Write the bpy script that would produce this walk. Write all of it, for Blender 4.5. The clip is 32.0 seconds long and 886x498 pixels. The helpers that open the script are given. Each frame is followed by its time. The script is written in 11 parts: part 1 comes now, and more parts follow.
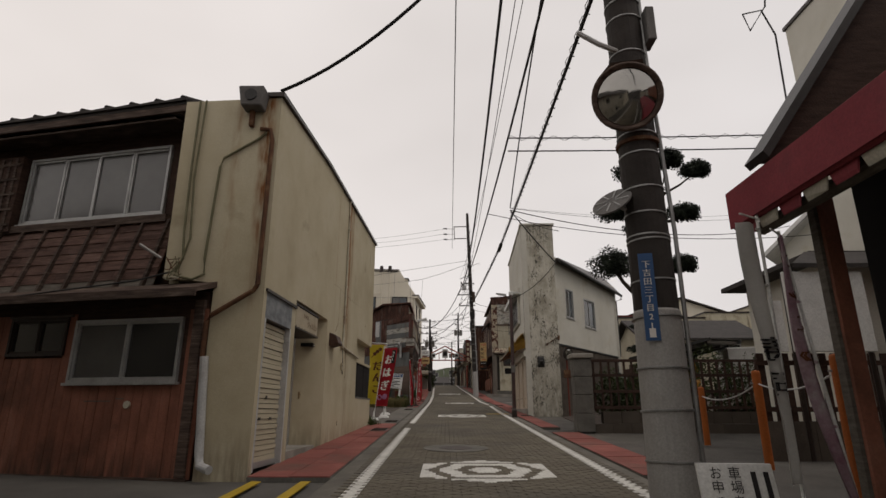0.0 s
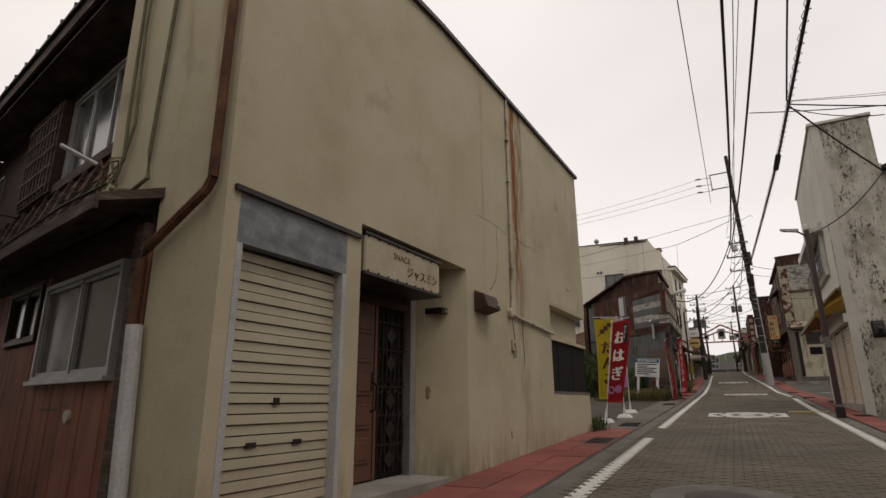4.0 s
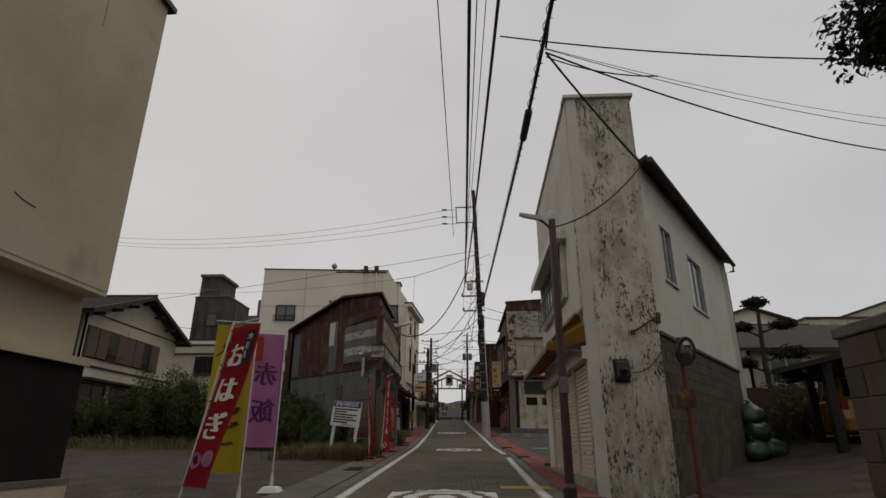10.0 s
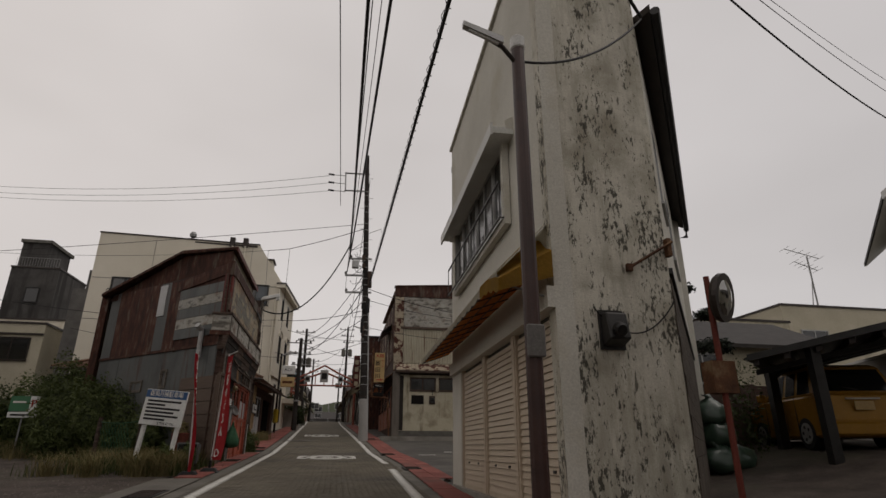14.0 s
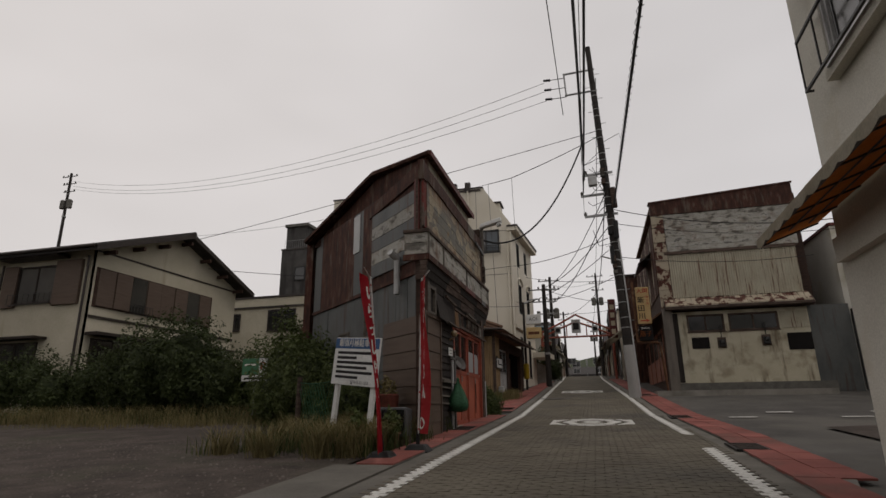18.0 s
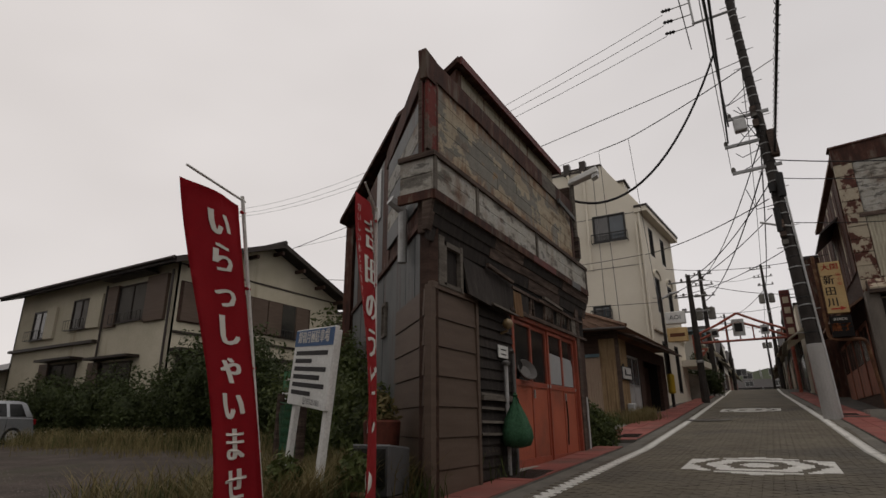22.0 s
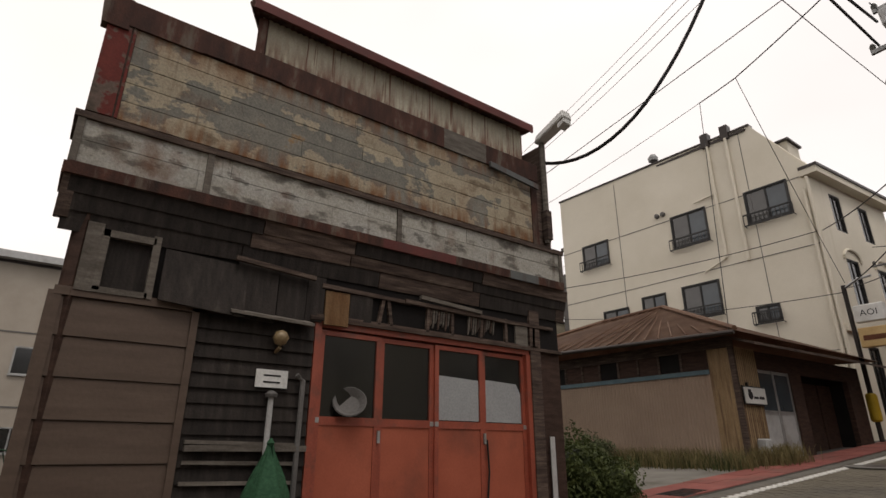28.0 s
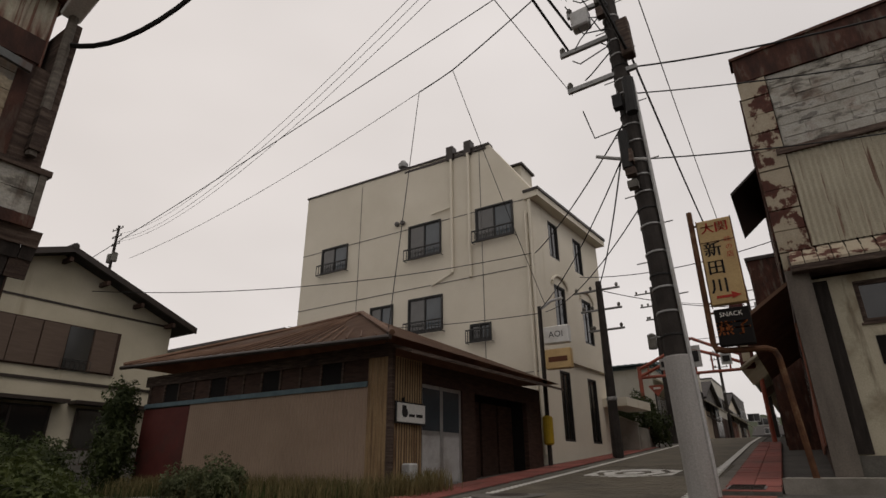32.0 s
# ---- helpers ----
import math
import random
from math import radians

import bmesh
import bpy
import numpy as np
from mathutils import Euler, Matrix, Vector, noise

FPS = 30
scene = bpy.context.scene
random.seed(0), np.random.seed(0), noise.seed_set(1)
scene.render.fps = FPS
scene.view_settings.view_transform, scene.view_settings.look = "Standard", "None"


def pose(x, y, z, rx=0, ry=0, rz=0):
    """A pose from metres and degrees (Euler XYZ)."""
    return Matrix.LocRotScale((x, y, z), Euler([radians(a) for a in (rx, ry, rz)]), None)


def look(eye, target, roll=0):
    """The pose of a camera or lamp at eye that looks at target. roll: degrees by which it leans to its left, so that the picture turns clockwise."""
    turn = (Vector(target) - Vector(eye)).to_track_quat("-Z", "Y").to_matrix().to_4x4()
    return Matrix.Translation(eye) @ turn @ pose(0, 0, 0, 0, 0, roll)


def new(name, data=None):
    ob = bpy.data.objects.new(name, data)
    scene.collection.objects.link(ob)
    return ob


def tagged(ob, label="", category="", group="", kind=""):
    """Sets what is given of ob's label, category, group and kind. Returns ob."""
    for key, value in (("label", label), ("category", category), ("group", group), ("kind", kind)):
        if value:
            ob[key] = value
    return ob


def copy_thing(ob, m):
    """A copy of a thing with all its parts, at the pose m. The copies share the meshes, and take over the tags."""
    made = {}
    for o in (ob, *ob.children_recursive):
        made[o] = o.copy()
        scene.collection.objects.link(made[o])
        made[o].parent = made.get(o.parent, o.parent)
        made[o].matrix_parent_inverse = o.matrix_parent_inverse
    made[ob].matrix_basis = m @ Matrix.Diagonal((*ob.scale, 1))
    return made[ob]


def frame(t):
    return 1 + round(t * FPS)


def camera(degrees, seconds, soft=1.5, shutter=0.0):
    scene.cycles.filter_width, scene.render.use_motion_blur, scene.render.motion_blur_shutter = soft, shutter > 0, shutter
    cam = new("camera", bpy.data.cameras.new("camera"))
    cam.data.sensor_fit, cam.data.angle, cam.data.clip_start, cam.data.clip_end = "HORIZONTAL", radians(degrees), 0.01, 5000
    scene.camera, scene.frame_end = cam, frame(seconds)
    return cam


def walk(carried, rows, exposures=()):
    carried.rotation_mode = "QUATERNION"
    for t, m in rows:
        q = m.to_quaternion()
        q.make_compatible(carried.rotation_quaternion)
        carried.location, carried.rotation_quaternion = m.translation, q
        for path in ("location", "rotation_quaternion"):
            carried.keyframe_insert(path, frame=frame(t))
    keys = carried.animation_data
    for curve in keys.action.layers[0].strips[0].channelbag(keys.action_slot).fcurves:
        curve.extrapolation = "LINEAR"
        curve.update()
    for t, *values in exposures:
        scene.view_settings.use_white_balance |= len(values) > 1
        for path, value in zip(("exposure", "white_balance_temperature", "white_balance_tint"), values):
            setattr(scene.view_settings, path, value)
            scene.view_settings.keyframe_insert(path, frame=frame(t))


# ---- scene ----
cam = camera(77.5, 32.0)
PATH = [
    (0, pose(0.010, -0.003, 1.168, 106.31, -0.04, 0.29)),
    (0.5, pose(0.059, 0.663, 1.180, 106.32, -0.10, 1.86)),
    (1, pose(0.188, 1.305, 1.193, 106.34, 0.13, 4.48)),
    (1.5, pose(0.240, 1.931, 1.191, 106.28, 0.07, 9.43)),
    (2, pose(0.309, 2.558, 1.197, 105.73, 0.14, 13.52)),
    (2.5, pose(0.351, 3.212, 1.215, 105.43, 0.13, 18.32)),
    (3, pose(0.390, 3.848, 1.249, 105.16, 0.23, 22.34)),
    (3.5, pose(0.444, 4.407, 1.295, 105.35, 0.32, 25.01)),
    (5.5, pose(0.247, 6.893, 1.422, 105.76, 0.14, 30.83)),
    (6, pose(0.241, 7.557, 1.454, 106.19, 0.26, 30.75)),
    (6.5, pose(0.323, 8.167, 1.488, 106.37, 0.27, 29.68)),
    (7, pose(0.452, 8.678, 1.527, 106.80, 0.23, 27.61)),
    (7.5, pose(0.568, 9.233, 1.558, 107.20, 0.18, 23.62)),
    (8, pose(0.742, 9.735, 1.586, 107.66, 0.13, 17.19)),
    (8.5, pose(0.831, 10.221, 1.610, 108.29, 0.05, 12.00)),
    (9, pose(0.814, 10.764, 1.645, 109.05, -0.02, 8.09)),
    (9.5, pose(0.836, 11.325, 1.698, 109.18, -0.07, 4.83)),
    (10, pose(0.890, 11.910, 1.748, 109.61, -0.17, 1.73)),
    (10.5, pose(0.893, 12.443, 1.770, 110.33, 0.06, -3.51)),
    (11, pose(0.829, 12.937, 1.773, 110.23, -0.11, -6.62)),
    (11.5, pose(0.772, 13.508, 1.802, 109.85, -0.09, -8.21)),
    (12, pose(0.820, 14.126, 1.834, 109.57, 0.10, -9.36)),
    (12.5, pose(0.891, 14.745, 1.840, 109.78, 0.14, -9.93)),
    (13, pose(0.973, 15.344, 1.847, 110.01, 0.23, -11.39)),
    (13.5, pose(1.022, 15.983, 1.851, 110.27, -0.07, -11.65)),
    (15.5, pose(0.939, 18.534, 1.844, 106.88, 0.70, -0.44)),
    (16, pose(0.961, 19.201, 1.863, 106.15, 0.64, 3.29)),
    (16.5, pose(0.941, 19.903, 1.894, 105.55, 0.71, 5.93)),
    (17, pose(0.948, 20.597, 1.922, 105.49, 0.65, 9.85)),
    (17.5, pose(1.002, 21.279, 1.964, 105.39, 0.76, 12.42)),
    (18, pose(0.988, 21.968, 2.000, 105.78, 0.67, 15.15)),
    (18.5, pose(1.018, 22.602, 2.040, 106.12, 0.70, 16.35)),
    (19, pose(0.964, 23.199, 2.064, 106.88, 0.60, 17.99)),
    (19.5, pose(0.980, 23.836, 2.110, 106.84, 0.72, 19.30)),
    (20, pose(0.982, 24.436, 2.168, 107.95, 0.67, 20.20)),
    (20.5, pose(0.997, 24.976, 2.192, 109.12, 0.60, 21.41)),
    (21, pose(1.033, 25.441, 2.180, 109.89, 0.69, 23.34)),
    (21.5, pose(1.067, 25.926, 2.156, 109.17, 0.49, 27.78)),
    (22, pose(1.163, 26.374, 2.163, 107.49, 0.45, 30.30)),
    (22.5, pose(1.254, 26.800, 2.211, 107.45, 0.29, 33.48)),
    (23, pose(1.227, 27.177, 2.259, 107.31, 0.03, 36.50)),
    (23.5, pose(1.263, 27.537, 2.298, 107.88, 0.12, 40.10)),
    (24, pose(1.371, 27.861, 2.321, 108.77, 0.15, 44.54)),
    (24.5, pose(1.482, 28.252, 2.331, 108.62, -0.11, 46.86)),
    (25, pose(1.672, 28.661, 2.341, 109.00, -0.06, 47.50)),
    (25.5, pose(1.872, 29.038, 2.354, 110.98, 0.03, 48.18)),
    (27.5, pose(3.076, 30.800, 2.405, 109.89, -0.07, 52.99)),
    (28, pose(3.255, 31.313, 2.438, 110.00, -0.17, 53.50)),
    (28.5, pose(3.426, 31.817, 2.465, 110.49, -0.19, 54.90)),
    (29, pose(3.619, 32.340, 2.493, 110.45, -0.25, 54.52)),
    (29.5, pose(3.758, 32.753, 2.522, 110.96, -0.30, 52.45)),
    (30, pose(3.810, 33.189, 2.522, 111.23, -0.66, 50.10)),
    (30.5, pose(3.736, 33.729, 2.543, 111.09, -0.56, 46.32)),
    (31, pose(3.707, 34.289, 2.560, 111.42, -0.21, 41.63)),
    (31.5, pose(3.690, 34.809, 2.553, 111.63, -0.15, 38.04)),
    (32, pose(3.694, 35.310, 2.530, 112.00, 0.33, 32.52)),
]
EXPOSURES = [(0, 0.16, 6800, 15), (3, 0.32, 6800, 15), (6, 0.4, 6800, 15), (7, 0.33, 6700, 14), (8, -0.12, 6600, 12), (9, -0.2, 6480, 11), (10, -0.22, 6480, 12), (13, -0.17, 6700, 15), (16, -0.12, 6800, 15), (19, -0.06, 6550, 14), (21, -0.06, 6600, 14), (23, 0.1, 6700, 15), (25.5, 0.33, 6800, 15), (28, 0.58, 6800, 15), (29, 0.6, 6800, 15), (30, 0.38, 6800, 15), (31, 0.12, 6800, 15), (32, 0.03, 6800, 15)]
walk(cam, PATH, EXPOSURES)

# ---- sky and light: an overcast afternoon ----
world = bpy.data.worlds.new("overcast_sky")
scene.world = world
world.use_nodes = True
wn, wl = world.node_tree.nodes, world.node_tree.links
sky = wn.new("ShaderNodeTexSky")
sky.sky_type, sky.sun_disc = "NISHITA", False
sky.sun_elevation, sky.sun_rotation = radians(62), radians(108)
sky_dim = wn.new("ShaderNodeMix"); sky_dim.data_type, sky_dim.blend_type = "RGBA", "MULTIPLY"
sky_dim.inputs[0].default_value = 1.0
sky_dim.inputs[7].default_value = (0.09, 0.09, 0.09, 1)
wc = wn.new("ShaderNodeTexCoord")
wm = wn.new("ShaderNodeMapping"); wm.inputs["Scale"].default_value = (1.0, 1.0, 2.2)
wno = wn.new("ShaderNodeTexNoise"); wno.inputs["Scale"].default_value, wno.inputs["Detail"].default_value = 1.4, 3.0
wr = wn.new("ShaderNodeValToRGB")
wr.color_ramp.elements[0].position, wr.color_ramp.elements[0].color = 0.3, (0.63, 0.618, 0.60, 1)
wr.color_ramp.elements[1].position, wr.color_ramp.elements[1].color = 0.7, (0.76, 0.75, 0.735, 1)
cloud = wn.new("ShaderNodeMix"); cloud.data_type = "RGBA"; cloud.inputs[0].default_value = 0.94
wl.new(sky.outputs[0], sky_dim.inputs[6])
wl.new(wc.outputs["Generated"], wm.inputs[0]); wl.new(wm.outputs[0], wno.inputs["Vector"])
wl.new(wno.outputs["Fac"], wr.inputs[0])
wl.new(sky_dim.outputs[2], cloud.inputs[6]); wl.new(wr.outputs[0], cloud.inputs[7])
ws = wn.new("ShaderNodeSeparateXYZ"); wl.new(wc.outputs["Generated"], ws.inputs[0])
lift = wn.new("ShaderNodeValToRGB")   # thinner cloud, brighter and warmer, towards the west
lift.color_ramp.elements[0].position, lift.color_ramp.elements[0].color = 0.0, (1.0, 0.985, 0.965, 1)
lift.color_ramp.elements[1].position, lift.color_ramp.elements[1].color = 1.0, (0.77, 0.785, 0.80, 1)
half = wn.new("ShaderNodeMapRange"); half.inputs[1].default_value = -1.0
wl.new(ws.outputs[0], half.inputs[0]); wl.new(half.outputs[0], lift.inputs[0])
veil = wn.new("ShaderNodeMix"); veil.data_type, veil.blend_type = "RGBA", "MULTIPLY"; veil.inputs[0].default_value = 1.0
wl.new(cloud.outputs[2], veil.inputs[6]); wl.new(lift.outputs[0], veil.inputs[7])
wl.new(veil.outputs[2], wn["Background"].inputs[0])
wn["Background"].inputs[1].default_value = 1.1
sun = new("sun", bpy.data.lights.new("sun", "SUN"))
sun.data.energy, sun.data.angle, sun.data.color = 0.6, radians(25), (1.0, 0.96, 0.9)
sun.matrix_world = look((0, 0, 60), (-30, 10, 0))


# ---- materials ----
MATS = {}


def surf(name, stops, scale=2.0, stretch=(1, 1, 1), rough=0.8, metal=0.0, bump=0.25, grain=45.0, speck=0.25,
         streak=None, streak_at=0.6, streak_scale=(9, 9, 0.5), vary=0.0, sharp=(0.05, 0.09), dirt=None, dirt_at=0.62, dirt_scale=1.1, detail=8.0):
    """A weathered surface: patches along a ramp, fine speckle, optional run-down streaks and blotches of dirt."""
    if name in MATS:
        return MATS[name]
    m = bpy.data.materials.new(name); m.use_nodes = True
    n, l = m.node_tree.nodes, m.node_tree.links
    b = n["Principled BSDF"]
    tc = n.new("ShaderNodeTexCoord")
    def nz(sc, st=(1, 1, 1), det=8.0, off=0.0):
        mp = n.new("ShaderNodeMapping"); mp.inputs["Scale"].default_value = st; mp.inputs["Location"].default_value = (off, off * 0.7, off * 1.3)
        t = n.new("ShaderNodeTexNoise"); t.inputs["Scale"].default_value, t.inputs["Detail"].default_value = sc, det
        t.inputs["Roughness"].default_value = 0.6
        l.new(tc.outputs["Object"], mp.inputs[0]); l.new(mp.outputs[0], t.inputs["Vector"])
        return t.outputs["Fac"]
    def ramp(src, pts):
        r = n.new("ShaderNodeValToRGB"); e = r.color_ramp.elements
        while len(e) < len(pts):
            e.new(0.5)
        for k, (p, c) in zip(e, pts):
            k.position, k.color = p, (*c[:3], 1)
        l.new(src, r.inputs[0])
        return r.outputs[0]
    def mix(fac, a, c, kind="MIX"):
        x = n.new("ShaderNodeMix"); x.data_type, x.blend_type = "RGBA", kind
        for sock, v in ((x.inputs[0], fac), (x.inputs[6], a), (x.inputs[7], c)):
            if isinstance(v, bpy.types.NodeSocket):
                l.new(v, sock)
            else:
                sock.default_value = v
        return x.outputs[2]
    if len(stops) == 1:
        c = stops[0][1]
        stops = [(0.25, tuple(v * 0.82 for v in c[:3])), (0.75, tuple(min(1, v * 1.12) for v in c[:3]))]
    col = ramp(nz(scale, stretch, detail), stops)
    fine = nz(grain, (1, 1, 1), 4.0, 3.0)
    if speck:
        g = ramp(fine, [(0.3, (1 - speck,) * 3), (0.7, (1 + speck * 0.0,) * 3)])
        col = mix(1.0, col, g, "MULTIPLY")
    if dirt:
        col = mix(ramp(nz(dirt_scale, (1, 1, 1), 9.0, 7.0), [(dirt_at - 0.1, (0, 0, 0)), (dirt_at + 0.1, (0.85,) * 3)]), col, (*dirt[:3], 1))
    if streak:
        col = mix(ramp(nz(1.0, streak_scale, 6.0, 11.0), [(streak_at - sharp[0], (0, 0, 0)), (streak_at + sharp[1], (0.85,) * 3)]), col, (*streak[:3], 1))
    if vary:
        oi = n.new("ShaderNodeObjectInfo")
        col = mix(1.0, col, ramp(oi.outputs["Random"], [(0.0, (1 - vary,) * 3), (1.0, (1, 1, 1))]), "MULTIPLY")
    l.new(col, b.inputs["Base Color"])
    rr = n.new("ShaderNodeMapRange"); rr.inputs[3].default_value, rr.inputs[4].default_value = max(0, rough - 0.12), min(1, rough + 0.1)
    l.new(fine, rr.inputs[0]); l.new(rr.outputs[0], b.inputs["Roughness"])
    b.inputs["Metallic"].default_value = metal
    if rough >= 0.55 and not metal:
        b.inputs["Specular IOR Level"].default_value = 0.22
    if bump:
        bp = n.new("ShaderNodeBump"); bp.inputs["Strength"].default_value, bp.inputs["Distance"].default_value = bump, 0.01
        l.new(fine, bp.inputs["Height"]); l.new(bp.outputs[0], b.inputs["Normal"])
    MATS[name] = m
    return m


def glassy(name, col, rough=0.08, alpha_mix=0.0):
    """A dark pane that mirrors the sky: glossy coat over the dim room behind it."""
    if name in MATS:
        return MATS[name]
    m = surf(name, [(0.3, tuple(c * 0.7 for c in col)), (0.7, col)], scale=1.5, rough=0.15, bump=0.02, grain=3, speck=0.1)
    m.node_tree.nodes["Principled BSDF"].inputs["Specular IOR Level"].default_value = 0.7
    return m


PLASTER_A = surf("cream_plaster", [(0.3, (0.40, 0.345, 0.23)), (0.5, (0.47, 0.41, 0.285)), (0.62, (0.50, 0.445, 0.32)), (0.75, (0.44, 0.38, 0.265))], scale=0.8, rough=0.92, bump=0.22, grain=70, speck=0.14,
                 streak=(0.20, 0.10, 0.035), streak_at=0.72, streak_scale=(1.6, 1.6, 0.09), dirt=(0.2, 0.165, 0.1), dirt_at=0.72)
PLASTER_T = surf("mouldy_white_plaster", [(0.3, (0.55, 0.52, 0.43)), (0.6, (0.66, 0.63, 0.54)), (0.8, (0.57, 0.53, 0.42))], scale=1.2, rough=0.9, bump=0.4, grain=60,
                 streak=(0.06, 0.055, 0.045), streak_at=0.665, sharp=(0.02, 0.03), streak_scale=(12, 12, 4.2), dirt=(0.26, 0.235, 0.18), dirt_at=0.6, dirt_scale=1.6)
PLASTER_W = surf("white_plaster", [(0.3, (0.55, 0.53, 0.46)), (0.7, (0.64, 0.62, 0.55))], scale=1.0, rough=0.9, bump=0.3, grain=60, dirt=(0.42, 0.38, 0.28), dirt_at=0.66)
CREAM_WALL = surf("stained_cream_mortar", [(0.3, (0.45, 0.405, 0.295)), (0.7, (0.58, 0.535, 0.41))], scale=1.2, rough=0.9, bump=0.4, grain=50, streak=(0.13, 0.10, 0.065), streak_at=0.62, streak_scale=(3.2, 3.2, 0.5), dirt=(0.2, 0.165, 0.11), dirt_at=0.6, dirt_scale=1.8)
PLOT = surf("dark_gravel", [(0.3, (0.042, 0.032, 0.026)), (0.5, (0.072, 0.056, 0.046)), (0.7, (0.115, 0.092, 0.077))], scale=1.6, rough=0.95, bump=1.0, grain=34, speck=0.55, dirt=(0.05, 0.05, 0.03), dirt_at=0.62, dirt_scale=0.5)
APT_WALL = surf("apartment_cream_paint", [(0.3, (0.62, 0.57, 0.465)), (0.7, (0.70, 0.65, 0.545))], scale=0.5, rough=0.85, bump=0.15, speck=0.1, streak=(0.45, 0.39, 0.27), streak_at=0.66, streak_scale=(1.2, 1.2, 0.06))
HOUSE_WALL = surf("house_cream_mortar", [(0.3, (0.44, 0.40, 0.30)), (0.7, (0.55, 0.5, 0.39))], scale=0.7, rough=0.9, bump=0.3, streak=(0.3, 0.26, 0.18), streak_at=0.66, streak_scale=(1.5, 1.5, 0.15))
GREY_MORTAR = surf("grey_mortar", [(0.3, (0.11, 0.105, 0.1)), (0.7, (0.19, 0.18, 0.17))], scale=1.2, rough=0.9, bump=0.4)
CONCRETE = surf("concrete", [(0.3, (0.24, 0.22, 0.19)), (0.7, (0.34, 0.32, 0.28))], scale=2.0, rough=0.9, bump=0.4, dirt=(0.13, 0.12, 0.1), dirt_at=0.62)
DARK_CONC = surf("dirty_concrete", [(0.3, (0.10, 0.095, 0.085)), (0.7, (0.18, 0.17, 0.15))], scale=3.0, rough=0.95, bump=0.5)
BLOCK = surf("brown_block", [(0.3, (0.075, 0.06, 0.048)), (0.7, (0.12, 0.10, 0.08))], scale=1.5, rough=0.9, bump=0.5, vary=0.25)
OLD_WOOD = surf("black_weathered_wood", [(0.3, (0.042, 0.028, 0.022)), (0.55, (0.115, 0.08, 0.063)), (0.75, (0.225, 0.175, 0.138))], scale=3.0, stretch=(1, 1, 9), rough=0.85, bump=0.6, grain=50, vary=0.35)
DARK_WOOD = surf("dark_stained_wood", [(0.3, (0.04, 0.022, 0.016)), (0.7, (0.095, 0.054, 0.039))], scale=4.0, stretch=(1, 1, 5), rough=0.8, bump=0.5, vary=0.3)
GREY_WOOD = surf("grey_bare_wood", [(0.3, (0.10, 0.085, 0.07)), (0.7, (0.22, 0.195, 0.165))], scale=4.0, stretch=(1, 1, 6), rough=0.9, bump=0.6, vary=0.3)
BROWN_BOARD = surf("brown_painted_board", [(0.3, (0.20, 0.078, 0.05)), (0.6, (0.335, 0.135, 0.088)), (0.8, (0.38, 0.185, 0.13))], scale=2.2, stretch=(2, 2, 0.6), rough=0.6, bump=0.3, vary=0.18,
                   dirt=(0.05, 0.03, 0.022), dirt_at=0.63)
SIDING = surf("brown_metal_siding", [(0.3, (0.095, 0.066, 0.05)), (0.7, (0.128, 0.092, 0.07))], scale=1.5, stretch=(1, 1, 8), rough=0.55, bump=0.25, grain=30, speck=0.12, vary=0.08)
PEEL = surf("peeling_painted_board", [(0.28, (0.13, 0.085, 0.055)), (0.38, (0.24, 0.185, 0.125)), (0.43, (0.39, 0.33, 0.235)), (0.50, (0.43, 0.37, 0.265)), (0.525, (0.2, 0.192, 0.165)), (0.65, (0.26, 0.245, 0.205)), (0.70, (0.34, 0.20, 0.085)), (0.78, (0.24, 0.11, 0.04))],
            scale=1.5, stretch=(1, 1, 1.5), rough=0.8, bump=0.7, grain=38, speck=0.35, vary=0.16, detail=15.0, dirt=(0.15, 0.075, 0.035), dirt_at=0.66, dirt_scale=1.6, streak=(0.085, 0.045, 0.028), streak_at=0.66, streak_scale=(7, 7, 0.5))
PEEL_W = surf("flaking_white_board", [(0.28, (0.10, 0.09, 0.075)), (0.40, (0.20, 0.185, 0.16)), (0.46, (0.42, 0.40, 0.345)), (0.60, (0.48, 0.465, 0.42)), (0.64, (0.20, 0.19, 0.17)), (0.74, (0.27, 0.255, 0.23))],
              scale=2.2, stretch=(1, 1, 2.2), rough=0.8, bump=0.7, speck=0.35, vary=0.16, detail=15.0, dirt=(0.14, 0.065, 0.035), dirt_at=0.66, dirt_scale=2.0, streak=(0.07, 0.045, 0.03), streak_at=0.66, streak_scale=(8, 8, 0.8))
RUST = surf("rusted_sheet", [(0.28, (0.028, 0.017, 0.013)), (0.45, (0.062, 0.027, 0.019)), (0.58, (0.098, 0.040, 0.026)), (0.7, (0.16, 0.125, 0.098))], scale=3.6, stretch=(1.6, 1.6, 0.5), rough=0.8, bump=0.6, metal=0.0, vary=0.3, detail=12.0, 
            streak=(0.14, 0.115, 0.09), streak_at=0.62, streak_scale=(5, 5, 0.9))
# Near-black boards; under the eave the colour also holds the overhang's shade.
DARK_BOARDS = surf("near_black_boards", [(0.3, (0.022, 0.018, 0.016)), (0.6, (0.045, 0.037, 0.032)), (0.8, (0.085, 0.072, 0.06))], scale=3.0, stretch=(5, 5, 0.6), rough=0.85, bump=0.6, vary=0.35)
RUST_PEEL = surf("rust_under_cream_paint", [(0.30, (0.055, 0.02, 0.015)), (0.46, (0.10, 0.034, 0.022)), (0.50, (0.40, 0.34, 0.25)), (0.75, (0.46, 0.40, 0.30))], scale=3.2, stretch=(1, 1, 0.8), rough=0.7, bump=0.6, vary=0.1)
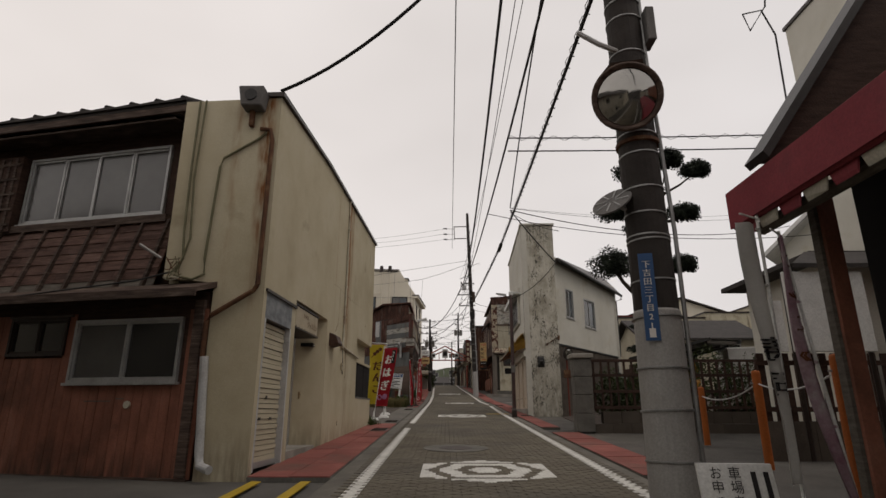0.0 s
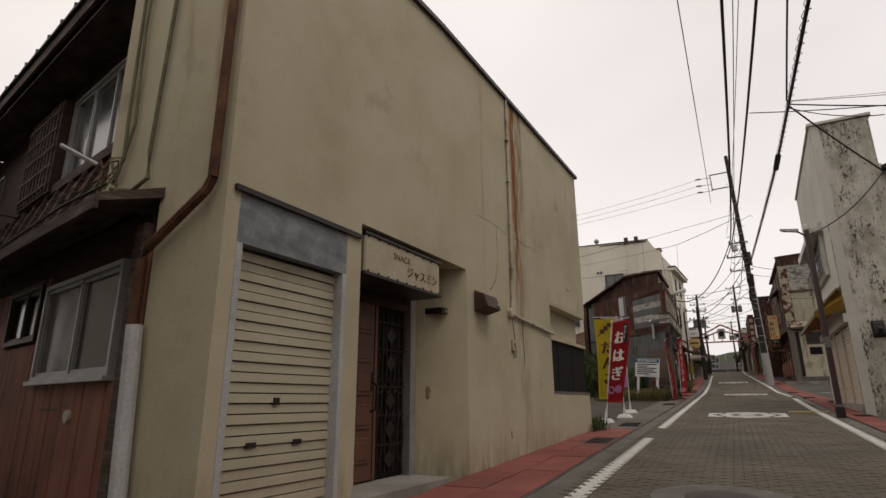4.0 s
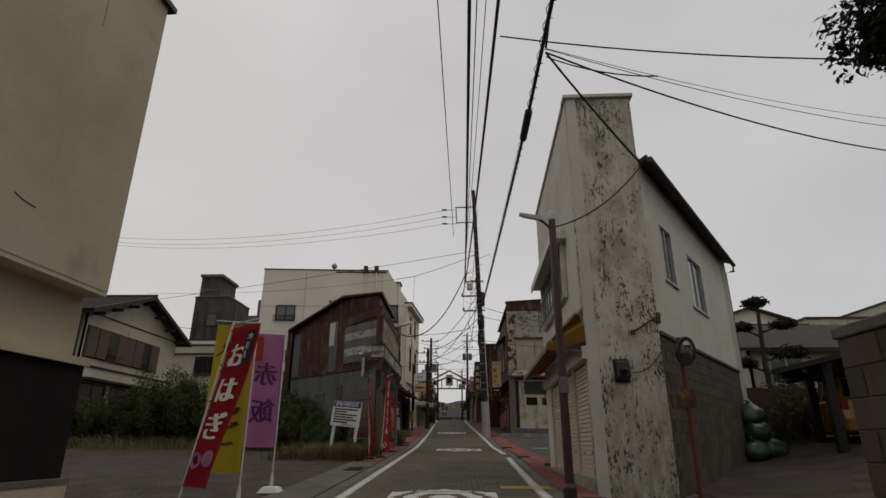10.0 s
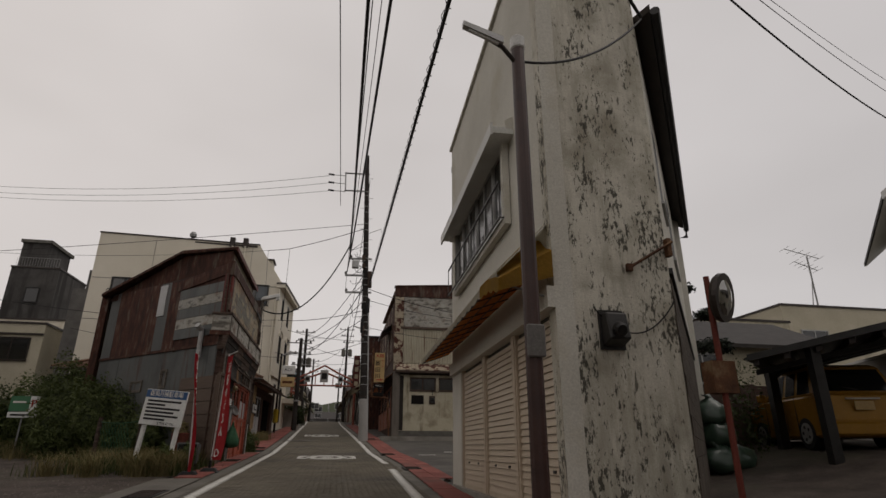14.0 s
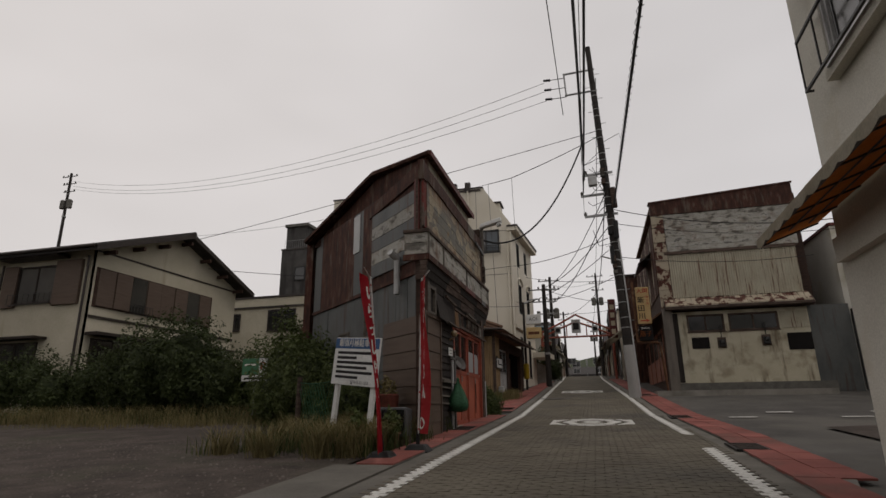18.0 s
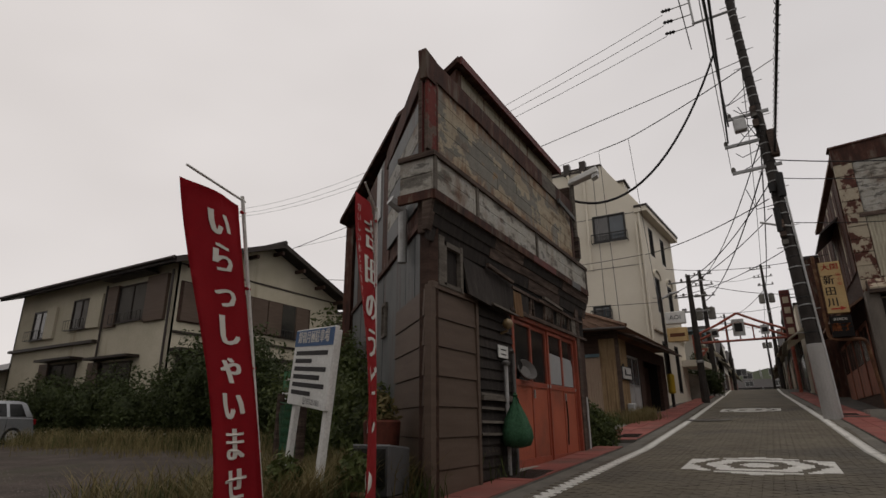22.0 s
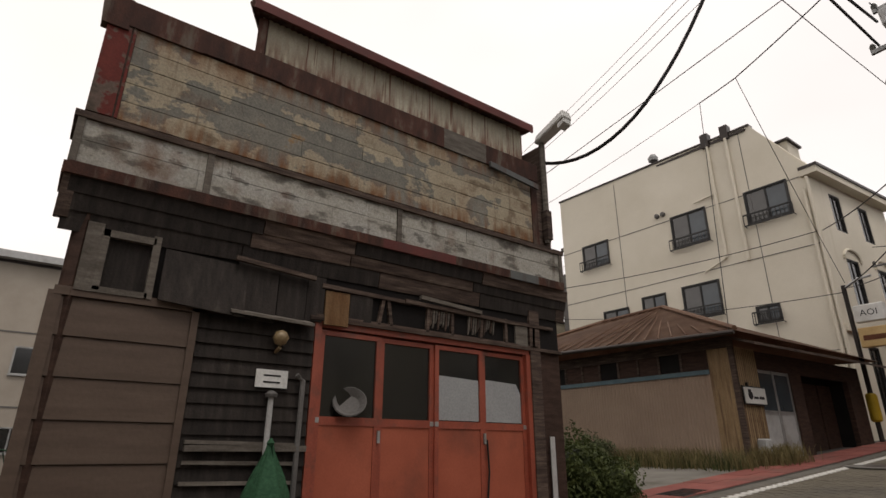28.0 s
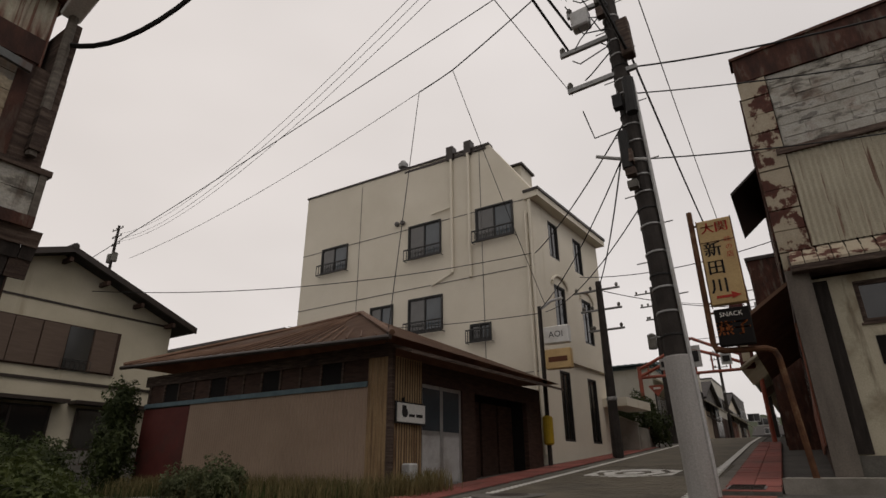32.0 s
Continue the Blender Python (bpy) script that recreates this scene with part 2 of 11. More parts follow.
GREY_TIN = surf("grey_tin_sheet", [(0.3, (0.075, 0.08, 0.078)), (0.6, (0.125, 0.13, 0.125)), (0.8, (0.10, 0.085, 0.07))], scale=1.6, stretch=(1, 1, 0.6), rough=0.6, bump=0.3, metal=0.2, vary=0.15,
                streak=(0.075, 0.04, 0.028), streak_at=0.6, streak_scale=(6, 6, 0.5))
CREAM_TIN = surf("cream_corrugated_iron", [(0.3, (0.37, 0.335, 0.25)), (0.7, (0.46, 0.425, 0.325))], scale=1.5, rough=0.6, bump=0.2, streak=(0.10, 0.036, 0.02), streak_at=0.6, sharp=(0.02, 0.04), streak_scale=(14, 14, 0.6))
ATTIC_TIN = surf("pale_attic_iron", [(0.3, (0.42, 0.385, 0.29)), (0.7, (0.54, 0.50, 0.395))], scale=1.5, rough=0.6, bump=0.2, streak=(0.13, 0.045, 0.025), streak_at=0.6, sharp=(0.02, 0.03), streak_scale=(16, 16, 0.6))
OCHRE_TIN = surf("rusty_ochre_corrugated_iron", [(0.3, (0.25, 0.165, 0.085)), (0.7, (0.40, 0.28, 0.155))], scale=1.6, rough=0.65, bump=0.2, streak=(0.09, 0.045, 0.025), streak_at=0.56, streak_scale=(14, 14, 0.5))
TAN_TIN = surf("tan_corrugated_iron", [(0.3, (0.31, 0.225, 0.165)), (0.7, (0.385, 0.285, 0.21))], scale=1.0, rough=0.6, bump=0.15, speck=0.12)
RED_TIN = surf("dark_red_tin", [(0.3, (0.09, 0.022, 0.018)), (0.7, (0.135, 0.036, 0.03))], scale=2.0, rough=0.6, bump=0.3, dirt=(0.05, 0.03, 0.025))
OCHRE_WOOD = surf("rusty_ochre_boards", [(0.3, (0.10, 0.042, 0.018)), (0.5, (0.19, 0.10, 0.042)), (0.7, (0.26, 0.17, 0.09))], scale=3.0, stretch=(3, 3, 0.35), rough=0.8, bump=0.4, vary=0.25)
ROOF_TIN = surf("rust_brown_roof_sheet", [(0.3, (0.12, 0.062, 0.038)), (0.6, (0.19, 0.11, 0.07)), (0.8, (0.25, 0.175, 0.12))], scale=2.0, rough=0.7, bump=0.3, vary=0.12)
DARK_TILE = surf("dark_roof_tile", [(0.3, (0.03, 0.026, 0.024)), (0.7, (0.06, 0.052, 0.047))], scale=3.0, rough=0.7, bump=0.3, vary=0.3)
ORANGE = surf("faded_orange_red_paint", [(0.3, (0.31, 0.08, 0.045)), (0.7, (0.41, 0.112, 0.064))], scale=1.3, rough=0.55, bump=0.15, speck=0.12, dirt=(0.17, 0.06, 0.04), dirt_at=0.62)
RED_FRAME = surf("orange_red_frame", [(0.3, (0.26, 0.055, 0.03)), (0.7, (0.36, 0.082, 0.045))], scale=4, rough=0.5, bump=0.2, dirt=(0.11, 0.05, 0.035), dirt_at=0.64, dirt_scale=4)
GLASS_DARK = glassy("dark_window_glass", (0.018, 0.018, 0.017))
GLASS_GREY = glassy("grey_curtained_glass", (0.085, 0.082, 0.076))
GLASS_BLUE = glassy("blueish_window_glass", (0.06, 0.075, 0.085))
WHITE_FILM = surf("pale_film", [(0.3, (0.30, 0.31, 0.31)), (0.7, (0.36, 0.37, 0.37))], scale=2, rough=0.5, bump=0.1)
ALU = surf("aluminium", [(0.3, (0.36, 0.36, 0.35)), (0.7, (0.48, 0.48, 0.47))], scale=4, rough=0.4, metal=0.5, bump=0.1, dirt=(0.2, 0.19, 0.17))
WHITE = surf("white_paint", [(0.3, (0.62, 0.62, 0.59)), (0.7, (0.72, 0.72, 0.69))], scale=3, rough=0.6, bump=0.1, dirt=(0.38, 0.35, 0.3), dirt_at=0.68)
GREY_PVC = surf("grey_pvc", [(0.3, (0.40, 0.40, 0.39)), (0.7, (0.5, 0.5, 0.49))], scale=4, rough=0.5, bump=0.1, dirt=(0.2, 0.18, 0.15))
CREAM_PIPE = surf("cream_painted_pipe", [(0.3, (0.46, 0.42, 0.32)), (0.7, (0.56, 0.52, 0.41))], scale=5, rough=0.7, bump=0.2, dirt=(0.16, 0.08, 0.04), dirt_at=0.62, dirt_scale=4)
RUST_PIPE = surf("rusty_pipe", [(0.3, (0.05, 0.025, 0.017)), (0.55, (0.13, 0.06, 0.03)), (0.75, (0.27, 0.19, 0.11))], scale=4, rough=0.85, bump=0.6)
BLACK = surf("black_rubber", [(0.3, (0.012, 0.012, 0.012)), (0.7, (0.022, 0.021, 0.02))], scale=5, rough=0.6, bump=0.1)
BLACK_METAL = surf("black_painted_metal", [(0.3, (0.014, 0.013, 0.012)), (0.7, (0.03, 0.028, 0.026))], scale=5, rough=0.5, metal=0.3, bump=0.15)
BROWN_METAL = surf("brown_anodised_metal", [(0.3, (0.022, 0.015, 0.012)), (0.7, (0.04, 0.028, 0.022))], scale=4, rough=0.45, metal=0.3, bump=0.1)
GALV = surf("galvanised_steel", [(0.3, (0.22, 0.22, 0.215)), (0.7, (0.34, 0.34, 0.33))], scale=8, rough=0.5, metal=0.6, bump=0.15)
POLE_DARK = surf("dark_sheathed_pole", [(0.3, (0.022, 0.018, 0.016)), (0.7, (0.045, 0.038, 0.033))], scale=3, rough=0.8, bump=0.4)
POLE_GREY = surf("grey_pole_sleeve", [(0.3, (0.30, 0.29, 0.275)), (0.7, (0.38, 0.37, 0.35))], scale=1.5, stretch=(1, 1, 0.4), rough=0.7, bump=0.15, dirt=(0.22, 0.205, 0.185))
SHUTTER = surf("cream_roller_shutter", [(0.3, (0.44, 0.36, 0.27)), (0.7, (0.50, 0.42, 0.32))], scale=1.2, rough=0.5, bump=0.08, speck=0.06, dirt=(0.30, 0.24, 0.17), dirt_at=0.68)
SHUTTER_A = surf("pale_roller_shutter", [(0.3, (0.42, 0.37, 0.26)), (0.7, (0.49, 0.44, 0.32))], scale=1.5, rough=0.5, bump=0.08, speck=0.06, dirt=(0.27, 0.22, 0.15), dirt_at=0.66)
PANEL_BLUE = surf("faded_blue_grey_panel", [(0.3, (0.13, 0.14, 0.15)), (0.5, (0.20, 0.215, 0.225)), (0.7, (0.29, 0.30, 0.305))], scale=5, stretch=(1, 1, 2), rough=0.6, bump=0.2)
DOOR_BROWN = surf("brown_panel_door", [(0.3, (0.115, 0.046, 0.028)), (0.7, (0.165, 0.068, 0.042))], scale=2, stretch=(1, 1, 0.3), rough=0.5, bump=0.15)
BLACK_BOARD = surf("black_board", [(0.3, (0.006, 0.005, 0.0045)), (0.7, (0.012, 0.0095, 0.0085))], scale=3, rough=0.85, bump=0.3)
SIGN_CREAM = surf("aged_cream_sign", [(0.3, (0.40, 0.33, 0.22)), (0.7, (0.48, 0.41, 0.29))], scale=3, rough=0.5, bump=0.1, dirt=(0.25, 0.18, 0.1), dirt_at=0.66)
YELLOW_SIGN = surf("yellowed_sign_panel", [(0.3, (0.42, 0.27, 0.10)), (0.7, (0.52, 0.36, 0.15))], scale=3, rough=0.5, bump=0.1)
AWN_Y = surf("yellow_awning_cloth", [(0.3, (0.42, 0.25, 0.045)), (0.7, (0.52, 0.33, 0.075))], scale=3, rough=0.8, bump=0.3, dirt=(0.3, 0.2, 0.08))
AWN_O = surf("orange_awning_lining", [(0.3, (0.58, 0.22, 0.06)), (0.7, (0.66, 0.28, 0.09))], scale=2.5, rough=0.8, bump=0.3, dirt=(0.3, 0.13, 0.05))
AWN_W = surf("bleached_awning_cloth", [(0.3, (0.60, 0.56, 0.46)), (0.7, (0.70, 0.66, 0.56))], scale=3, rough=0.85, bump=0.3, dirt=(0.3, 0.25, 0.16))
AWN_R = surf("maroon_awning_cloth", [(0.3, (0.19, 0.03, 0.04)), (0.7, (0.25, 0.045, 0.055))], scale=2, rough=0.75, bump=0.2, dirt=(0.1, 0.03, 0.035))
FLAG_RED = surf("red_banner_cloth", [(0.3, (0.36, 0.02, 0.03)), (0.7, (0.44, 0.028, 0.038))], scale=2, rough=0.8, bump=0.2, speck=0.08)
FLAG_RED2 = surf("worn_red_banner_cloth", [(0.3, (0.42, 0.045, 0.05)), (0.7, (0.50, 0.06, 0.065))], scale=2, rough=0.8, bump=0.2, speck=0.08)
FLAG_YEL = surf("yellow_banner_cloth", [(0.3, (0.50, 0.40, 0.035)), (0.7, (0.58, 0.47, 0.05))], scale=2, rough=0.8, bump=0.2, speck=0.08)
FLAG_PINK = surf("pink_banner_cloth", [(0.3, (0.50, 0.19, 0.38)), (0.7, (0.58, 0.30, 0.48))], scale=1.2, rough=0.8, bump=0.2, speck=0.08)
FLAG_WHITE = surf("white_banner_cloth", [(0.3, (0.5, 0.49, 0.46)), (0.7, (0.6, 0.59, 0.56))], scale=2, rough=0.8, bump=0.2, speck=0.08)
INK_WHITE = surf("white_print", [(0.5, (0.66, 0.63, 0.58))], rough=0.8, bump=0.0, speck=0.05)
INK_BLACK = surf("black_print", [(0.5, (0.02, 0.018, 0.018))], rough=0.7, bump=0.0, speck=0.05)
INK_RED = surf("red_print", [(0.5, (0.38, 0.04, 0.025))], rough=0.7, bump=0.0, speck=0.05)
INK_BLUE = surf("blue_print", [(0.5, (0.035, 0.085, 0.19))], rough=0.6, bump=0.0, speck=0.05)
INK_PURPLE = surf("purple_print", [(0.5, (0.10, 0.02, 0.09))], rough=0.7, bump=0.0, speck=0.05)
INK_BROWN = surf("brown_print", [(0.5, (0.10, 0.035, 0.015))], rough=0.7, bump=0.0, speck=0.05)
GREEN_SIGN = surf("green_sign_panel", [(0.5, (0.03, 0.13, 0.055))], rough=0.5, bump=0.0, speck=0.08)
GREEN_NET = surf("green_net_bag", [(0.3, (0.02, 0.075, 0.035)), (0.7, (0.05, 0.15, 0.075))], scale=30, rough=0.7, bump=0.8, grain=120, speck=0.5)
ASPHALT = surf("old_asphalt", [(0.3, (0.068, 0.063, 0.057)), (0.55, (0.10, 0.093, 0.084)), (0.75, (0.135, 0.126, 0.114))], scale=0.9, rough=0.9, bump=0.7, grain=90, speck=0.35, dirt=(0.115, 0.105, 0.09), dirt_at=0.62, dirt_scale=0.35)
PAVER = surf("olive_grey_paver", [(0.3, (0.105, 0.09, 0.067)), (0.7, (0.16, 0.14, 0.106))], scale=1.3, rough=0.9, bump=0.6, grain=80, speck=0.3, dirt=(0.07, 0.065, 0.055), dirt_at=0.6, dirt_scale=0.5)
PAVER_W = surf("white_painted_paver", [(0.3, (0.56, 0.55, 0.51)), (0.7, (0.70, 0.69, 0.64))], scale=5, rough=0.8, bump=0.4, grain=80, speck=0.3, dirt=(0.2, 0.19, 0.165), dirt_at=0.66, dirt_scale=3)
JOINT = surf("sandy_joint", [(0.3, (0.045, 0.042, 0.035)), (0.7, (0.08, 0.075, 0.062))], scale=4, rough=0.95, bump=0.6)
RED_PAVE = surf("faded_red_pavement", [(0.3, (0.21, 0.065, 0.052)), (0.6, (0.30, 0.10, 0.082)), (0.8, (0.33, 0.14, 0.115))], scale=1.2, rough=0.9, bump=0.5, grain=60, vary=0.2, dirt=(0.13, 0.075, 0.06), dirt_at=0.6, dirt_scale=1.0)
GUTTER = surf("gutter_concrete", [(0.3, (0.105, 0.096, 0.082)), (0.7, (0.19, 0.175, 0.15))], scale=1.5, rough=0.95, bump=0.5, vary=0.2)
GRATE = surf("dark_iron_grate", [(0.3, (0.03, 0.022, 0.018)), (0.7, (0.07, 0.05, 0.04))], scale=8, rough=0.7, metal=0.4, bump=0.4)
EARTH = surf("weedy_earth", [(0.3, (0.035, 0.034, 0.022)), (0.55, (0.06, 0.055, 0.036)), (0.75, (0.075, 0.08, 0.04))], scale=0.7, rough=1.0, bump=0.8, grain=30)
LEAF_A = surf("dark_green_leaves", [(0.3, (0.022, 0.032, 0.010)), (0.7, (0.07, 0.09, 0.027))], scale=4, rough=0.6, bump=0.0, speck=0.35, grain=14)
LEAF_B = surf("bright_green_leaves", [(0.3, (0.042, 0.06, 0.017)), (0.7, (0.125, 0.15, 0.048))], scale=4, rough=0.6, bump=0.0, speck=0.35, grain=14)
LEAF_C = surf("grey_green_leaves", [(0.3, (0.06, 0.072, 0.032)), (0.7, (0.165, 0.18, 0.09))], scale=4, rough=0.65, bump=0.0, speck=0.3, grain=14)
PINE = surf("dark_pine_needles", [(0.3, (0.008, 0.013, 0.008)), (0.7, (0.024, 0.033, 0.019))], scale=5, rough=0.7, bump=0.0, speck=0.4, grain=18)
DRY_GRASS = surf("straw_grass", [(0.3, (0.11, 0.095, 0.038)), (0.7, (0.28, 0.225, 0.105))], scale=2.5, rough=0.8, bump=0.0, speck=0.3, grain=9)
GREEN_GRASS = surf("green_grass", [(0.3, (0.034, 0.05, 0.015)), (0.7, (0.085, 0.105, 0.034))], scale=2.5, rough=0.8, bump=0.0, speck=0.3, grain=9)
BARK = surf("dark_bark", [(0.3, (0.025, 0.02, 0.016)), (0.7, (0.065, 0.052, 0.042))], scale=9, stretch=(1, 1, 0.3), rough=0.95, bump=0.9)
CAR_SILVER = surf("silver_car_paint", [(0.5, (0.42, 0.43, 0.44))], rough=0.25, metal=0.6, bump=0.0, speck=0.03)
CAR_YELLOW = surf("mustard_car_paint", [(0.5, (0.30, 0.15, 0.02))], rough=0.25, metal=0.2, bump=0.0, speck=0.03)
TAIL_RED = surf("red_lens", [(0.5, (0.22, 0.01, 0.012))], rough=0.15, bump=0.0, speck=0.02)
TYRE = surf("tyre_rubber", [(0.5, (0.013, 0.013, 0.013))], rough=0.8, bump=0.3)
PIPE_RED = surf("faded_red_post", [(0.5, (0.15, 0.035, 0.024))], rough=0.6, bump=0.2)
POST_ORANGE = surf("orange_post", [(0.5, (0.36, 0.10, 0.02))], rough=0.6, bump=0.15, dirt=(0.2, 0.07, 0.03))
BAG_GREEN = surf("green_plastic_bag", [(0.3, (0.022, 0.045, 0.03)), (0.7, (0.045, 0.075, 0.052))], scale=5, rough=0.35, bump=0.5, grain=12)
MIRROR = surf("convex_mirror", [(0.5, (0.3, 0.29, 0.27))], rough=0.05, metal=1.0, bump=0.0, speck=0.0)
TILE_W = surf("pale_wall_tile", [(0.3, (0.42, 0.41, 0.38)), (0.7, (0.52, 0.51, 0.48))], scale=3, rough=0.6, bump=0.1, vary=0.12)
BLUE_TRIM = surf("faded_blue_trim", [(0.3, (0.09, 0.14, 0.16)), (0.7, (0.14, 0.2, 0.215))], scale=4, rough=0.7, bump=0.2)
YELLOW_PAD = surf("yellow_pole_pad", [(0.5, (0.42, 0.28, 0.02))], rough=0.6, bump=0.1)
LAMP_GLASS = surf("frosted_lamp_glass", [(0.5, (0.55, 0.55, 0.52))], rough=0.3, bump=0.0)
BRASS = surf("dull_brass_globe", [(0.5, (0.28, 0.2, 0.1))], rough=0.4, bump=0.0)


def stain(mat, axis, centre, width, z0, z1, col, strength=0.8):
    """A run-down stain with a shape of its own: a ragged band at one place of the wall between two heights."""
    n, l = mat.node_tree.nodes, mat.node_tree.links
    sock = n["Principled BSDF"].inputs["Base Color"]
    old = sock.links[0].from_socket
    tc = n.new("ShaderNodeTexCoord"); sp = n.new("ShaderNodeSeparateXYZ")
    l.new(tc.outputs["Object"], sp.inputs[0])
    mp = n.new("ShaderNodeMapping"); mp.inputs["Scale"].default_value = (5, 5, 0.9)
    nz = n.new("ShaderNodeTexNoise"); nz.inputs["Scale"].default_value, nz.inputs["Detail"].default_value = 2.5, 8.0
    l.new(tc.outputs["Object"], mp.inputs[0]); l.new(mp.outputs[0], nz.inputs["Vector"])
    def calc(op, a, b=None):
        m = n.new("ShaderNodeMath"); m.operation = op; m.use_clamp = False
        for k, v in enumerate((a, b)):
            if isinstance(v, bpy.types.NodeSocket):
                l.new(v, m.inputs[k])
            elif v is not None:
                m.inputs[k].default_value = v
        return m.outputs[0]
    off = calc("ABSOLUTE", calc("SUBTRACT", sp.outputs[axis], centre))
    edge = n.new("ShaderNodeMapRange"); edge.inputs[1].default_value, edge.inputs[2].default_value, edge.inputs[3].default_value, edge.inputs[4].default_value = 0.0, width, 1.0, 0.0
    l.new(off, edge.inputs[0])
    hi = n.new("ShaderNodeMapRange"); hi.inputs[1].default_value, hi.inputs[2].default_value = z0, z1
    l.new(sp.outputs[2], hi.inputs[0])
    body = calc("MULTIPLY", edge.outputs[0], hi.outputs[0])
    rag = n.new("ShaderNodeMapRange"); rag.inputs[1].default_value, rag.inputs[2].default_value = 0.35, 0.62
    l.new(nz.outputs["Fac"], rag.inputs[0])
    fac = calc("MULTIPLY", calc("MULTIPLY", body, rag.outputs[0]), strength)
    mx = n.new("ShaderNodeMix"); mx.data_type = "RGBA"; mx.clamp_factor = True
    l.new(fac, mx.inputs[0]); l.new(old, mx.inputs[6]); mx.inputs[7].default_value = (*col, 1)
    l.new(mx.outputs[2], sock)


def cloth_like(mat, share):
    """Thin cloth lets part of the daylight through."""
    n, l = mat.node_tree.nodes, mat.node_tree.links
    b, out = n["Principled BSDF"], n["Material Output"]
    tr = n.new("ShaderNodeBsdfTranslucent"); mx = n.new("ShaderNodeMixShader")
    l.new(b.inputs["Base Color"].links[0].from_socket, tr.inputs[0])
    mx.inputs[0].default_value = share
    l.new(b.outputs[0], mx.inputs[1]); l.new(tr.outputs[0], mx.inputs[2]); l.new(mx.outputs[0], out.inputs[0])


for m_ in (AWN_Y, AWN_O, AWN_W, FLAG_RED, FLAG_RED2, FLAG_YEL, FLAG_PINK, FLAG_WHITE):
    cloth_like(m_, 0.45)
for m_ in (LEAF_A, LEAF_B, LEAF_C, DRY_GRASS, GREEN_GRASS):
    cloth_like(m_, 0.25)
stain(PLASTER_T, 2, 8.3, 1.6, -20.0, -10.0, (0.085, 0.08, 0.06), 0.5)
stain(PLASTER_T, 2, 0.9, 2.4, -20.0, -10.0, (0.12, 0.105, 0.08), 0.6)
stain(BROWN_BOARD, 2, 0.3, 0.42, -20.0, -10.0, (0.045, 0.032, 0.024), 0.9)
stain(ATTIC_TIN, 2, 6.4, 0.75, -20.0, -10.0, (0.12, 0.036, 0.02), 1.8)
stain(PEEL, 2, 5.12, 0.32, -20.0, -10.0, (0.17, 0.075, 0.03), 1.3)
stain(PEEL, 2, 6.28, 0.4, -20.0, -10.0, (0.16, 0.075, 0.035), 1.2)
stain(PLASTER_A, 2, 0.3, 0.7, -20.0, -10.0, (0.12, 0.09, 0.06), 0.7)
stain(PLASTER_A, 1, 12.83, 0.24, 2.0, 4.6, (0.27, 0.135, 0.035), 1.6)
stain(PLASTER_A, 1, 12.81, 0.12, 2.6, 4.2, (0.20, 0.07, 0.014), 2.2)
stain(PLASTER_A, 1, 13.13, 0.11, 3.6, 5.6, (0.2, 0.085, 0.025), 1.3)
stain(PLASTER_A, 1, 12.96, 0.34, -0.6, 1.9, (0.17, 0.105, 0.05), 0.55)
stain(PLASTER_A, 1, 11.6, 0.06, 0.5, 7.0, (0.25, 0.15, 0.08), 0.8)
stain(PLASTER_A, 0, -2.66, 0.14, 2.2, 4.6, (0.2, 0.08, 0.025), 1.4)
stain(PLASTER_A, 0, -3.1, 0.1, 2.0, 7.0, (0.24, 0.13, 0.06), 0.9)


def mould(mat, col, film):
    """Fine ragged mould flecks that crowd in patches, over a thin grey film run down the wall."""
    n, l = mat.node_tree.nodes, mat.node_tree.links
    sock = n["Principled BSDF"].inputs["Base Color"]
    tc = n.new("ShaderNodeTexCoord")
    def noise(scale, detail):
        mp = n.new("ShaderNodeMapping"); mp.inputs["Scale"].default_value = scale
        nz = n.new("ShaderNodeTexNoise"); nz.inputs["Scale"].default_value, nz.inputs["Detail"].default_value, nz.inputs["Roughness"].default_value = 1.0, detail, 0.72
        l.new(tc.outputs["Object"], mp.inputs[0]); l.new(mp.outputs[0], nz.inputs["Vector"])
        return nz.outputs[0]
    def lay(src, lo, hi, top, c):
        r = n.new("ShaderNodeMapRange"); r.inputs[1].default_value, r.inputs[2].default_value, r.inputs[4].default_value = lo, hi, top
        l.new(src, r.inputs[0])
        m = n.new("ShaderNodeMix"); m.data_type = "RGBA"
        l.new(r.outputs[0], m.inputs[0]); l.new(sock.links[0].from_socket, m.inputs[6]); m.inputs[7].default_value = (*c, 1)
        l.new(m.outputs[2], sock)
    lay(noise((5, 5, 0.7), 8.0), 0.46, 0.64, 0.65, film)
    ad = n.new("ShaderNodeMath"); ad.operation = "MULTIPLY_ADD"; ad.inputs[1].default_value = 0.75
    l.new(noise((1.7, 1.7, 0.9), 4.0), ad.inputs[0]); l.new(noise((30, 30, 11), 10.0), ad.inputs[2])
    lay(ad.outputs[0], 0.935, 0.975, 0.92, col)


mould(PLASTER_T, (0.05, 0.047, 0.038), (0.3, 0.275, 0.215))


# ---- building helpers ----
def gz(y):
    """The street climbs, and climbs harder further on."""
    if y < -40:
        return -1.8
    if y < 37.4:
        return 0.045 * y
    if y < 70:
        return 1.683 + 0.075 * (y - 37.4)
    if y < 110:
        return 4.128 + 0.03 * (y - 70)
    return 5.328


def thing(name, loc, label="", category="", group="", kind=""):
    ob = new(name)
    ob.empty_display_size = 0.2
    ob.matrix_basis = Matrix.Translation(loc)
    return tagged(ob, label, category, group, kind)


